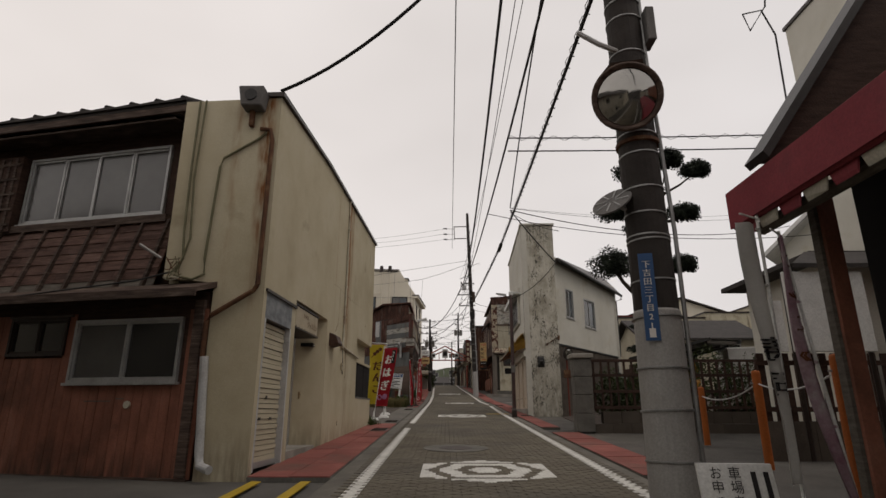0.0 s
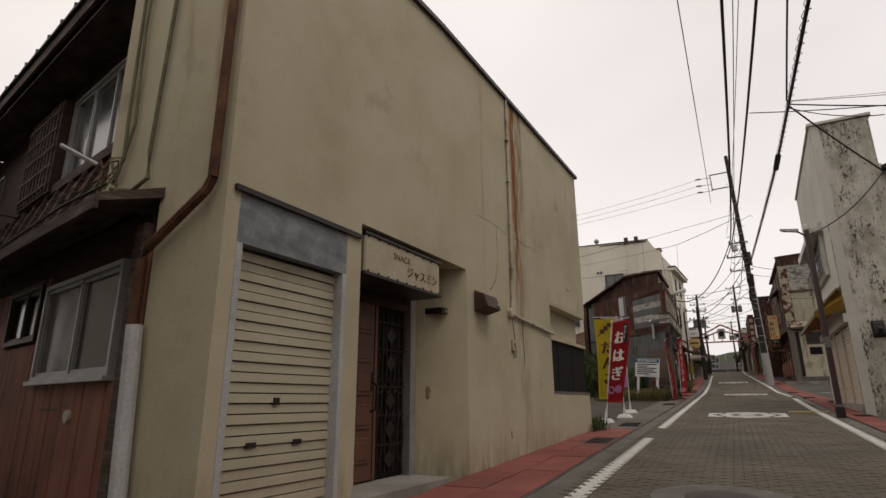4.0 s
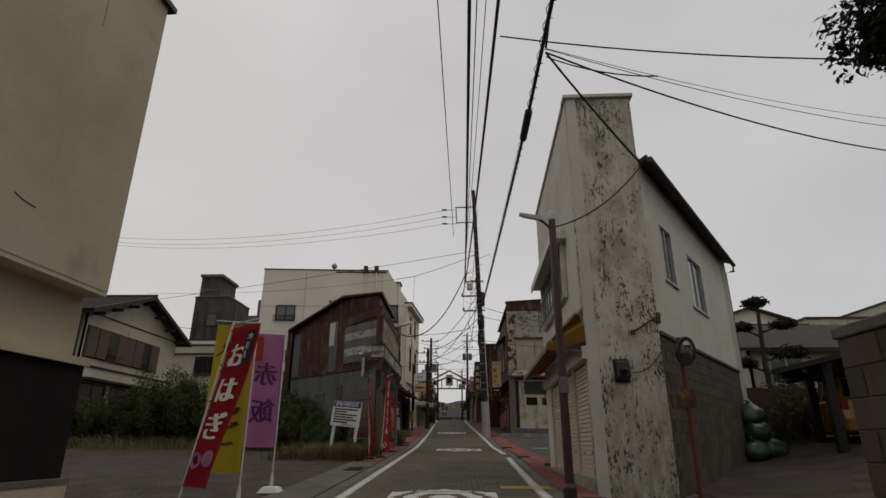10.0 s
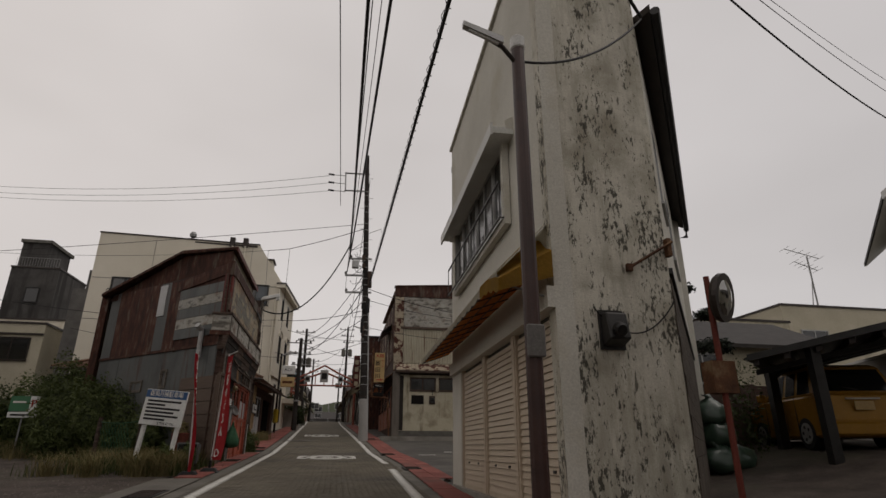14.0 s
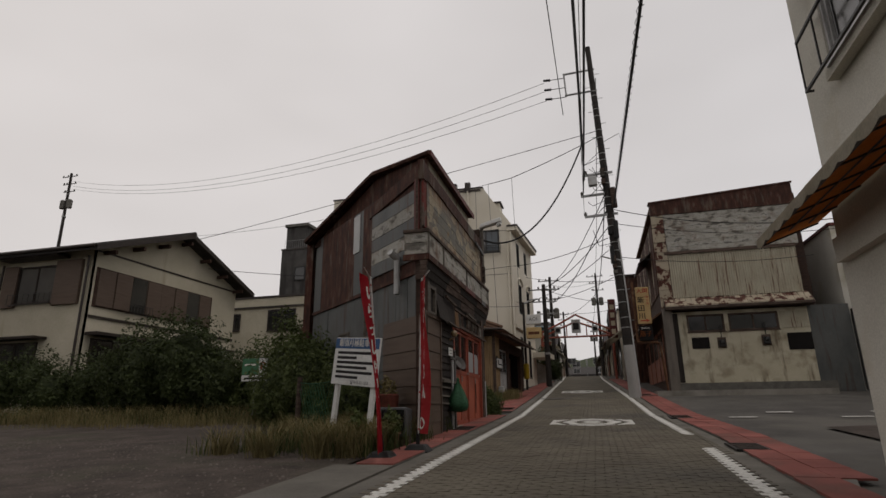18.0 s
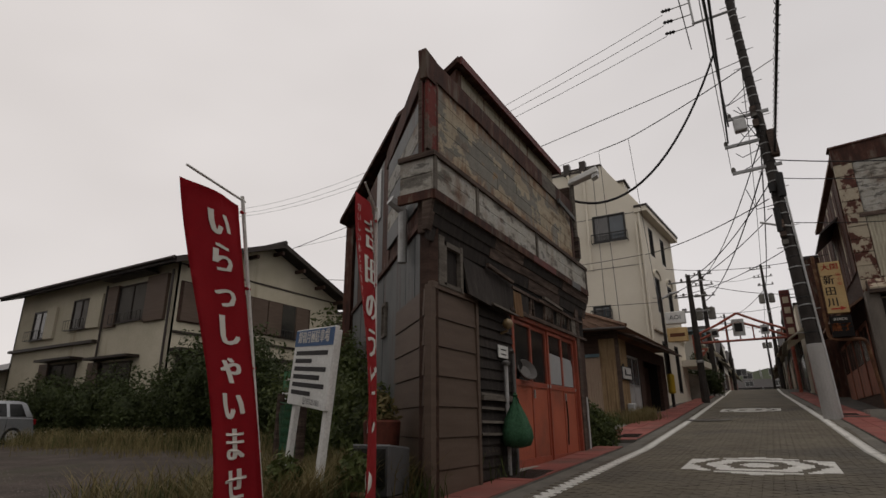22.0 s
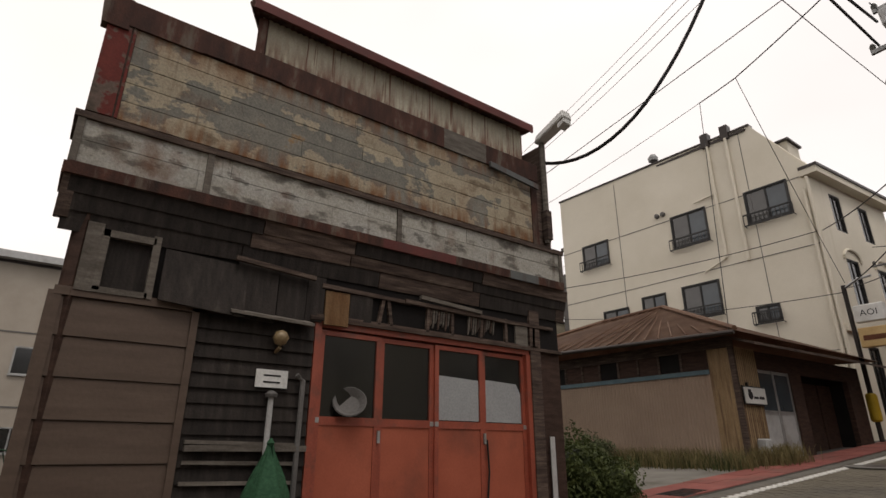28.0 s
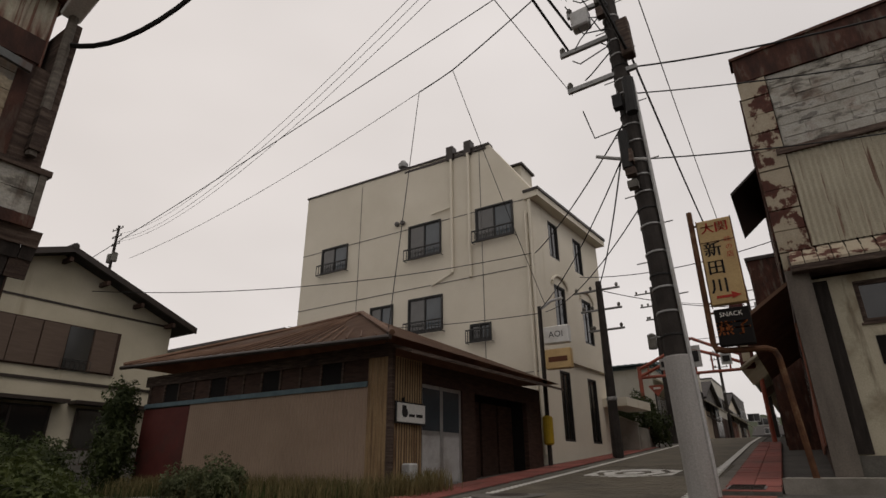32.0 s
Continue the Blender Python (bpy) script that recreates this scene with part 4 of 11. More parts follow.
for k in range(5):
    strip("bay_mark", 3.9 + k * 1.15, 4.5 + k * 1.15, 36.6 + (k % 2) * 1.4, 36.75 + (k % 2) * 1.4, 0.004, PAVER_W, kind="structure", th=0.004, label="worn white bay mark on the parking plot")

# ---- the cream shop building with the snack bar ----
A = Face((-2.49, 7.44), (-2.19, 16.5))
shop = thing("shop_building", (-3.5, 8, 0.4), "two-storey cream plastered shop building with brown rust streaks", "building")
HA = [(0.12, 1.3, 0.3, 2.79), (1.5, 3.62, 0.3, 2.92), (6.82, 9.08, 1.46, 3.0)]
part("street_wall", A.wall(0, A.length, 0.25, 5.6, HA, 0.2), PLASTER_A, shop)
part("street_wall_top", A.slab([(0, 5.6), (A.length, 5.6), (A.length, 6.12), (3.0, 6.0), (0.0, 5.76)], -0.2, 0.0), PLASTER_A, shop)
part("coping", A.slab([(-0.05, 5.76), (3.0, 6.0), (A.length + 0.08, 6.12), (A.length + 0.08, 6.18), (3.0, 6.06), (-0.05, 5.83)], -0.25, 0.05), BROWN_METAL, shop, "dark metal coping strip")
S_A = Face((-4.3, 7.46), (-2.49, 7.44))
part("south_wall", S_A.slab([(0.35, 5.7), (0.38, 2.95), (1.1, 2.86), (1.12, 0.3), (1.79, 0.3), (1.79, 5.76)], -0.2, -0.004), PLASTER_A, shop)
part("north_wall", box(-4.0, 16.3, 0.5, -2.4, 16.5, 6.1), PLASTER_A, shop)
part("west_wall", box(-3.94, 7.67, 2.9, -3.8, 16.3, 5.7), PLASTER_A, shop)
part("roof", hexa(bmesh.new(), [(-3.94, 7.7, 5.6), (-2.62, 7.7, 5.6), (-2.4, 16.3, 5.95), (-3.94, 16.3, 5.95), (-3.94, 7.7, 5.7), (-2.62, 7.7, 5.7), (-2.4, 16.3, 6.05), (-3.94, 16.3, 6.05)]), BROWN_METAL, shop)
part("soffit", A.box(1.44, 3.62, 2.92, 2.98, -0.62, -0.2), PLASTER_A, shop)
# splayed reveal beside the snack door
part("reveal", hexa(bmesh.new(), [A.p(3.25, 0.3, -0.62), A.p(3.62, 0.3, -0.003), A.p(3.72, 0.3, -0.19), A.p(3.4, 0.3, -0.7), A.p(3.25, 2.92, -0.62), A.p(3.62, 2.92, -0.003), A.p(3.72, 2.92, -0.19), A.p(3.4, 2.92, -0.7)]), PLASTER_A, shop)
part("recess_back", A.box(1.44, 3.3, 0.3, 2.92, -0.75, -0.63), DARK_WOOD, shop)
part("recess_side", A.box(1.44, 1.54, 0.3, 2.92, -0.63, -0.2), PLASTER_A, shop)
part("threshold", A.box(1.54, 3.24, 0.25, 0.56, -0.62, -0.02), CONCRETE, shop, "grey concrete threshold")
# roller shutter
rs = thing("roller_shutter", A.p(0.67, 0.45), "closed pale roller shutter in a grey metal frame", "shutter")
n = 27
for k in range(n):
    z = 0.5 + (2.38 - 0.5) * k / n
    h = (2.38 - 0.5) / n
    part("slat", A.slab([(0.17, z), (1.25, z), (1.25, z + h * 0.86), (0.18, z + h * 0.86)], -0.115, -0.09 + 0.012 * (k % 2 == 0)), SHUTTER_A, rs)
part("backing", A.box(0.17, 1.25, 0.45, 2.4, -0.135, -0.118), DARK_CONC, rs)
part("bottom_rail", A.box(0.17, 1.25, 0.42, 0.5, -0.12, -0.07), ALU, rs)
for a, b in ((0.12, 0.17), (1.25, 1.3)):
    part("guide", A.box(a, b, 0.4, 2.4, -0.13, 0.004), GREY_PVC, rs)
part("fascia_panel", A.box(0.12, 1.3, 2.4, 2.76, -0.1, 0.0), PANEL_BLUE, rs, "mottled blue-grey fascia panel")
part("fascia_trim", A.box(0.06, 1.48, 2.76, 2.80, -0.05, 0.03), BROWN_METAL, rs)
part("lock", A.box(0.64, 0.7, 1.32, 1.37, -0.1, -0.072), BLACK_METAL, rs)
for u in (0.42, 0.86):
    part("finger_slot", A.box(u, u + 0.09, 1.04, 1.075, -0.1, -0.074), BLACK_METAL, rs)
# snack bar door and grille
sd = thing("snack_door", A.p(1.8, 0.56, -0.6), "brown panelled door of the snack bar", "door")
part("leaf", A.box(1.56, 2.52, 0.58, 2.36, -0.62, -0.57), DOOR_BROWN, sd)
for u0, u1 in ((1.76, 2.06), (2.17, 2.46)):
    for z0, z1 in ((0.74, 0.99), (1.07, 1.32), (1.4, 1.65), (1.73, 1.95), (2.03, 2.26)):
        pn = part("raised_panel", A.box(u0, u1, z0, z1, -0.57, -0.552), DOOR_BROWN, sd, bevel=0.014)
        part("panel_field", A.box(u0 + 0.04, u1 - 0.04, z0 + 0.04, z1 - 0.04, -0.552, -0.54), DOOR_BROWN, pn, bevel=0.01)
part("handle", rod([A.p(2.49, 1.24, -0.57), A.p(2.49, 1.26, -0.5), A.p(2.49, 1.5, -0.495), A.p(2.49, 1.55, -0.57)], 0.018), BLACK_METAL, sd)
part("lock_plate", A.box(2.47, 2.515, 1.45, 1.64, -0.57, -0.562), BLACK_METAL, sd)
part("jamb", A.box(3.14, 3.25, 0.56, 2.92, -0.62, -0.5), ALU, sd, "worn aluminium jamb")
part("transom", A.box(1.56, 3.14, 2.36, 2.44, -0.62, -0.55), DARK_WOOD, sd)
part("meeting_stile", A.box(2.525, 2.57, 0.58, 2.36, -0.62, -0.56), DOOR_BROWN, sd)
gr = part("grille", A.box(2.57, 3.14, 0.58, 2.36, -0.62, -0.6), BLACK_BOARD, sd, "dark panel with wrought bars")
for k in range(7):
    u = 2.61 + 0.08 * k
    part("bar", rod([A.p(u, 0.62, -0.575), A.p(u, 2.32, -0.575)], 0.007, 6), BROWN_METAL, gr)
for k in range(4):
    for z0, z1 in ((0.66, 1.3), (1.42, 1.6), (1.7, 2.3)):
        c = 2.66 + 0.13 * k
        part("scroll", rod([A.p(c + 0.05 * math.cos(t) * (1 - 0.3 * math.sin(t) ** 2), (z0 + z1) / 2 + (z1 - z0) * 0.42 * math.sin(t), -0.57) for t in np.linspace(0, 6.283, 13)], 0.007, 5), BROWN_METAL, gr)
for z in (0.75, 1.05, 1.35, 1.75, 2.05):
    part("scroll", turned([(0.075, 0.0), (0.095, 0.0), (0.095, 0.012), (0.075, 0.012)], A.p(2.83, z, -0.57), (A.n.x, A.n.y, 0), 4), BROWN_METAL, gr)
    part("cross_bar", A.box(2.54, 3.12, z + 0.14, z + 0.155, -0.59, -0.57), BROWN_METAL, gr)
# its light box sign
sb = thing("snack_sign_box", A.p(2.2, 2.5, -0.1), "aged cream light box sign of the snack bar", "sign")
part("case", A.box(1.6, 3.0, 2.49, 2.86, -0.42, -0.03), SIGN_CREAM, sb, bevel=0.015)
part("lower_rim", A.box(1.58, 3.02, 2.47, 2.495, -0.44, -0.015), BROWN_METAL, sb)
part("upper_rim", A.box(1.58, 3.02, 2.855, 2.88, -0.44, -0.015), BROWN_METAL, sb)
for k in range(9):
    for z in (2.49, 2.82):
        part("bolt", A.box(1.64 + 0.165 * k, 1.655 + 0.165 * k, z + 0.012, z + 0.028, -0.03, -0.02), BLACK_METAL, sb)
write("letters", "SNACK", 0.1, lambda x, y: A.p(2.22 + x, 2.74 + y, -0.026), INK_BROWN, sb)
write("letters", "ジャスミン", 0.125, lambda x, y: A.p(2.62 + x, 2.62 + y, -0.026), INK_BROWN, sb, bold=0.004)
hp = thing("house_number_plate", A.p(2.95, 2.2), "small black house number plate on the wall", "plate")
part("plate", A.box(3.36, 3.58, 2.36, 2.43, -0.46, -0.2), BLACK_METAL, hp)
write("number", "20-1", 0.05, lambda x, y: A.p(3.48 + x, 2.395 + y, -0.196), INK_WHITE, hp)
for u, z, w2, h, m, lb in ((3.36, 1.38, 0.07, 0.13, BRASS, "small brass doorbell plate on the wall"), (5.0, 2.02, 0.1, 0.16, SIGN_CREAM, "beige electric meter box on the wall")):
    t = thing("wall_switch", A.p(u, z), lb, "box")
    ww = -0.42 if u < 3.5 else 0.0
    part("case", A.box(u, u + w2, z, z + h, ww, ww + 0.035), m, t, bevel=0.006)
    part("button", A.box(u + w2 * 0.35, u + w2 * 0.7, z + h * 0.5, z + h * 0.7, ww + 0.036, ww + 0.041), BLACK_METAL, t)
# vent hood
vh = thing("vent_hood", A.p(4.1, 2.5), "brown metal vent hood on the cream wall", "vent")
part("hood", hexa(bmesh.new(), [A.p(3.82, 2.47, 0.2), A.p(4.22, 2.47, 0.2), A.p(4.22, 2.42, 0.0), A.p(3.82, 2.42, 0.0), A.p(3.82, 2.64, 0.14), A.p(4.22, 2.64, 0.14), A.p(4.22, 2.7, 0.0), A.p(3.82, 2.7, 0.0)]), surf("rusted_brown_hood", [(0.3, (0.045, 0.022, 0.015)), (0.7, (0.095, 0.05, 0.034))], scale=5, rough=0.6, bump=0.3), vh, bevel=0.012)
part("badge", A.box(4.1, 4.17, 2.52, 2.54, 0.18, 0.198), ALU, vh)
# conduits
cd = thing("wall_conduit", A.p(5.05, 2.5), "cream painted conduit running down the wall", "pipe")
part("upright", rod([A.p(5.1, 6.1, 0.02), A.p(5.08, 4.2, 0.03), A.p(5.05, 2.75, 0.03), A.p(5.0, 2.55, 0.03)], 0.024), CREAM_PIPE, cd)
part("run", rod([A.p(5.0, 2.55, 0.03), A.p(5.3, 2.52, 0.03), A.p(6.86, 2.45, 0.03)], 0.022), CREAM_PIPE, cd)
part("junction_box", turned([(0.07, 0), (0.07, 0.05), (0.05, 0.06)], A.p(4.96, 2.55, 0.0), (A.n.x, A.n.y, 0), 14), CREAM_PIPE, cd)
for z in (3.2, 3.9, 4.6, 5.3):
    part("clip", A.box(5.03, 5.13, z, z + 0.03, 0.0, 0.055), CREAM_PIPE, cd)
part("wire", rod([A.p(5.02, 2.52, 0.02), A.p(5.06, 2.3, 0.03), A.p(5.11, 2.06, 0.03), A.p(5.1, 1.95, 0.03), A.p(5.06, 1.93, 0.03), A.p(5.04, 2.02, 0.03)], 0.006, 5), BLACK, cd)
RUNNEL = surf("rust_runnel", [(0.3, (0.055, 0.032, 0.016)), (0.7, (0.14, 0.08, 0.035))], scale=8, rough=0.9, bump=0.4)
part("rust_runnel", A.slab([(5.447, 2.49), (5.463, 2.49), (5.478, 2.3), (5.503, 2.14), (5.525, 1.95), (5.512, 1.85), (5.507, 1.95), (5.488, 2.15), (5.464, 2.32)], 0.0, 0.004), RUNNEL, shop)
CRACK = surf("crack_filler", [(0.3, (0.27, 0.22, 0.14)), (0.7, (0.43, 0.37, 0.255))], scale=6, rough=0.95, bump=0.4)
rc_ = random.Random(5)
def crack(u0, z0, u1, z1, r, mat=CRACK, n=9, sway=0.02):
    """A hairline crack, filled and weathered, that wanders over the cream wall."""
    part("crack", rod([A.p(u0 + (u1 - u0) * k / n, z0 + (z1 - z0) * k / n + rc_.uniform(-sway, sway), 0.0) for k in range(n + 1)], r, 4), mat, shop)
crack(4.0, 3.74, 5.3, 3.76, 0.004)
crack(5.3, 3.76, 5.98, 3.76, 0.004, RUNNEL)
crack(5.98, 3.76, 7.2, 3.81, 0.002)
crack(4.32, 2.76, 4.52, 2.94, 0.006, RUNNEL, 5)
crack(4.52, 2.94, 4.62, 3.26, 0.009, CRACK, 5)
crack(4.62, 3.26, 4.6, 3.74, 0.007, CRACK, 5, 0.0)
crack(8.27, 5.66, 8.28, 5.2, 0.006, CRACK, 4, 0.0)
crack(7.9, 3.42, 8.1, 3.38, 0.006, RUNNEL, 3)
crack(4.9, 0.95, 4.91, 0.86, 0.008, RUNNEL, 3, 0.0)
# recessed window covered by a black board
part("niche_back", A.box(6.82, A.length, 2.36, 3.0, -0.3, -0.2), PLASTER_A, shop)
part("niche_top", A.box(6.82, A.length, 2.96, 3.0, -0.2, -0.005), PLASTER_A, shop)
bb = thing("window_board", A.p(7.9, 1.46), "black boarded-up shop window with a slim sill", "window")
for k in range(5):
    part("board", A.box(6.84 + 0.444 * k, 6.84 + 0.444 * k + 0.44, 1.5, 2.36, -0.2, -0.06 + 0.004 * (k % 2)), BLACK_BOARD, bb)
part("sill", A.box(6.82, A.length + 0.01, 1.46, 1.5, -0.2, 0.008), DARK_CONC, bb)
part("head", A.box(6.82, A.length, 2.36, 2.42, -0.2, -0.02), PLASTER_A, bb)
# south face pipes and the speaker box
sp = thing("loudspeaker_box", (-2.86, 7.4, 5.5), "grey loudspeaker box at the roof corner on a bracket", "loudspeaker")
part("case", hexa(bmesh.new(), [(-3.02, 7.2, 5.5), (-2.72, 7.2, 5.5), (-2.72, 7.44, 5.5), (-3.02, 7.44, 5.5), (-3.06, 7.16, 5.8), (-2.68, 7.16, 5.8), (-2.68, 7.44, 5.8), (-3.06, 7.44, 5.8)]), GREY_MORTAR, sp, bevel=0.015)
part("grille", turned([(0.001, 0), (0.09, 0), (0.09, 0.012), (0.001, 0.012)], (-2.87, 7.178, 5.66), (0, -1, 0), 16), BLACK_METAL, sp)
part("bracket", box(-2.93, 7.36, 5.25, -2.87, 7.44, 5.5), RUST_PIPE, sp)
dp = thing("rusty_downpipe", (-2.6, 7.4, 2.8), "rusted square downpipe with a white plastic lower end", "pipe")
part("upper_pipe", rod([(-2.75, 7.39, 5.2), (-2.6, 7.38, 5.18), (-2.56, 7.38, 5.0), (-2.57, 7.38, 2.82)], 0.035), RUST_PIPE, dp)
part("slanting_pipe", rod([(-2.57, 7.38, 2.82), (-2.62, 7.38, 2.74), (-3.16, 7.38, 2.4), (-3.21, 7.38, 2.3), (-3.21, 7.38, 1.85)], 0.035), RUST_PIPE, dp)
part("plastic_pipe", rod([(-3.18, 7.38, 1.85), (-3.1, 7.38, 0.62), (-3.06, 7.34, 0.5), (-2.9, 7.25, 0.46)], 0.055, 12), GREY_PVC, dp)
wc1 = thing("wall_cables", (-3.4, 7.4, 3), "thin painted cables clipped to the south wall", "cable")
WIRE_G = surf("grimy_green_cable", [(0.3, (0.10, 0.095, 0.05)), (0.7, (0.19, 0.175, 0.10))], scale=6, rough=0.7, bump=0.2)
part("cable", rod([(-3.72, 7.42, 5.7), (-3.72, 7.42, 4.6), (-3.7, 7.42, 3.6), (-3.66, 7.41, 3.2), (-3.74, 7.4, 3.0)], 0.016, 6), WIRE_G, wc1)
part("cable", rod([(-3.63, 7.42, 5.7), (-3.66, 7.42, 4.4), (-3.6, 7.42, 3.5), (-3.7, 7.4, 3.05)], 0.014, 6), WIRE_G, wc1)
part("cable", rod([(-2.66, 7.42, 5.16), (-2.78, 7.42, 5.05), (-3.1, 7.42, 4.84), (-3.26, 7.42, 4.74), (-3.3, 7.42, 4.6), (-3.36, 7.42, 3.2), (-3.34, 7.42, 2.98), (-3.5, 7.41, 2.9), (-3.75, 7.4, 2.96)], 0.018, 6), WIRE_G, wc1)
rgw = random.Random(19)
for k in range(9):
    q = [(-3.72 + rgw.uniform(-0.16, 0.12), 7.36 + rgw.uniform(-0.04, 0.05), 3.02 + rgw.uniform(-0.14, 0.2)) for _ in range(4)]
    part("loose_wire", rod(sagging(q[0], q[1], 0.05, 5) + [Vector(q[2])], 0.007, 5), rgw.choice((WIRE_G, CREAM_PIPE, RUST_PIPE)), wc1)
part("cable", rod([(-3.8, 7.38, 3.0), (-4.2, 7.3, 2.86), (-5.4, 7.5, 2.76), (-6.9, 7.85, 2.66), (-9.0, 8.3, 2.5)], 0.012, 6), BLACK, wc1)
part("cable_cap", rod([(-4.18, 7.2, 3.35), (-3.95, 7.38, 3.2)], 0.02, 6), GREY_PVC, wc1)

# ---- old wooden house on the corner ----
O = Face((-11.0, 9.13), (-3.25, 7.47))
OL = O.length
old = thing("old_wooden_house", (-5, 8.2, 0.4), "old two-storey timber house with brown boards and black weatherboards", "house")
uo = lambda x: (x + 11.0) / (7.75) * OL
HO = [(5.86, 7.6, 1.53, 2.4), (4.72, 5.72, 1.91, 2.46)]
OU = Face(O.p(0, 0, -0.45)[:2], O.p(7.2, 0, -0.45)[:2])   # the upper storey stands back behind a sloping board roof
part("front_wall", O.wall(0, OL, 0.3, 2.75, HO, 0.12), DARK_WOOD, old)
part("upper_wall", OU.wall(0, 7.2, 2.7, 5.95, [(3.86, 6.62, 4.13, 5.32)], 0.12), DARK_WOOD, old)
u = uo(-9.6)
while u < uo(-3.3):
    zt = 2.5
    for h in HO[:2]:
        if h[0] - 0.02 < u + 0.07 < h[1] + 0.02:
            zt = h[2] - 0.03
    part("board", O.box(u, u + 0.135, 0.33, zt, 0.0, 0.018 + random.uniform(0, 0.006)), BROWN_BOARD, old)
    u += 0.142
part("corner_post", O.box(OL - 0.16, OL - 0.02, 0.35, 2.62, 0.0, 0.06), OLD_WOOD, old)
part("sill_beam", O.box(uo(-9.6), OL, 0.26, 0.34, 0.0, 0.05), OLD_WOOD, old)
def slope(u, k, lift=0.0):
    """A point of the sloping board roof: k runs from the drip edge to the foot of the upper wall."""
    return O.p(u, 2.84 + 1.16 * k + 0.3 * lift, -0.06 - 0.34 * k + 0.95 * lift)
SLOPE_WOOD = surf("worn_red_brown_boards", [(0.3, (0.07, 0.036, 0.028)), (0.5, (0.15, 0.085, 0.066)), (0.66, (0.21, 0.13, 0.105)), (0.78, (0.32, 0.26, 0.22))], scale=3.0, stretch=(1, 1, 7), rough=0.85, bump=0.6, vary=0.35)
for r in range(7):
    k0, k1 = r / 7, (r + 1) / 7 + 0.012
    u = 1.2
    while u < 6.9:
        e = min(u + random.uniform(0.9, 1.7), 6.92)
        j = random.uniform(0.0, 0.012)
        part("weatherboard", hexa(bmesh.new(), [slope(u, k0, 0.018 + j), slope(e, k0, 0.018 + j * 0.4), slope(e, k0, -0.01), slope(u, k0, -0.01), slope(u, k1, 0.008), slope(e, k1, 0.008), slope(e, k1, -0.012), slope(u, k1, -0.012)]), SLOPE_WOOD if r % 7 else GREY_WOOD, old)
        u = e + random.uniform(0.002, 0.012)
for k in range(13):
    u = 1.3 + k * 0.455
    part("batten", hexa(bmesh.new(), [slope(u, -0.02, 0.075), slope(u + 0.045, -0.02, 0.075), slope(u + 0.045, -0.02, 0.015), slope(u, -0.02, 0.015), slope(u + 0.02, 1.0, 0.06), slope(u + 0.065, 1.0, 0.06), slope(u + 0.065, 1.0, 0.008), slope(u + 0.02, 1.0, 0.008)]), OLD_WOOD, old)
window(O, *HO[0], old, w=0.03, panes=2, glass=[GLASS_GREY, GLASS_DARK])
window(O, *HO[1], old, w=0.03, panes=2, fr_mat=BROWN_METAL, glass=GLASS_DARK, sill=False)
part("window_head", O.box(4.68, 5.78, 2.46, 2.49, 0.0, 0.06), GREY_WOOD, old)
window(OU, 3.86, 6.62, 4.13, 5.32, old, w=0.03, panes=4, glass=GLASS_GREY)
part("sill_board", OU.box(2.3, 6.75, 3.98, 4.1, 0.0, 0.12), OLD_WOOD, old)
for z0, z1, a_, b_ in ((1.28, 1.29, 6.2, 6.62), (1.2, 1.21, 4.5, 4.7), (1.31, 1.32, 6.7, 6.82)):
    part("paint_scrape", O.box(a_, b_, z0, z1 + 0.004, 0.018, 0.028), GREY_WOOD, old)
part("vent_cap", turned([(0.05, 0), (0.05, 0.03), (0.035, 0.035)], O.p(6.9, 1.24, 0.02), (O.n.x, O.n.y, 0), 14), CREAM_PIPE, old)
pe = part("pent_roof", hexa(bmesh.new(), [O.p(uo(-9.9), 2.66, 0.42), O.p(OL + 0.1, 2.66, 0.42), O.p(OL + 0.1, 2.8, 0.0), O.p(uo(-9.9), 2.8, 0.0), O.p(uo(-9.9), 2.72, 0.42), O.p(OL + 0.1, 2.72, 0.42), O.p(OL + 0.1, 2.88, 0.0), O.p(uo(-9.9), 2.88, 0.0)]), OLD_WOOD, old)
part("fascia", O.box(uo(-9.9), OL + 0.1, 2.6, 2.7, 0.42, 0.45), OLD_WOOD, pe)
# shutter case beside the upper window
sc_ = part("shutter_case", OU.box(2.45, 3.8, 4.0, 5.35, 0.0, 0.16), DARK_WOOD, old, "slatted wooden shutter case")
for k in range(9):
    u = 2.5 + k * 0.145
    part("slat", OU.box(u, u + 0.05, 4.03, 5.32, 0.16, 0.18), OLD_WOOD, sc_)
for k in range(5):
    part("rail", OU.box(2.46, 3.79, 4.1 + 0.27 * k, 4.14 + 0.27 * k, 0.18, 0.19), OLD_WOOD, sc_)
railing(OU, 0.9, 2.35, 3.95, 4.55, old, w=0.35, bars=9, name="window_rail")
EU = 7.3
rf = part("roof", hexa(bmesh.new(), [O.p(0, 5.68, 0.12), O.p(EU, 5.7, 0.12), O.p(EU - 0.2, 7.0, -3.4), O.p(0, 7.0, -3.4), O.p(0, 5.76, 0.12), O.p(EU, 5.78, 0.12), O.p(EU - 0.2, 7.1, -3.4), O.p(0, 7.1, -3.4)]), DARK_TILE, old)
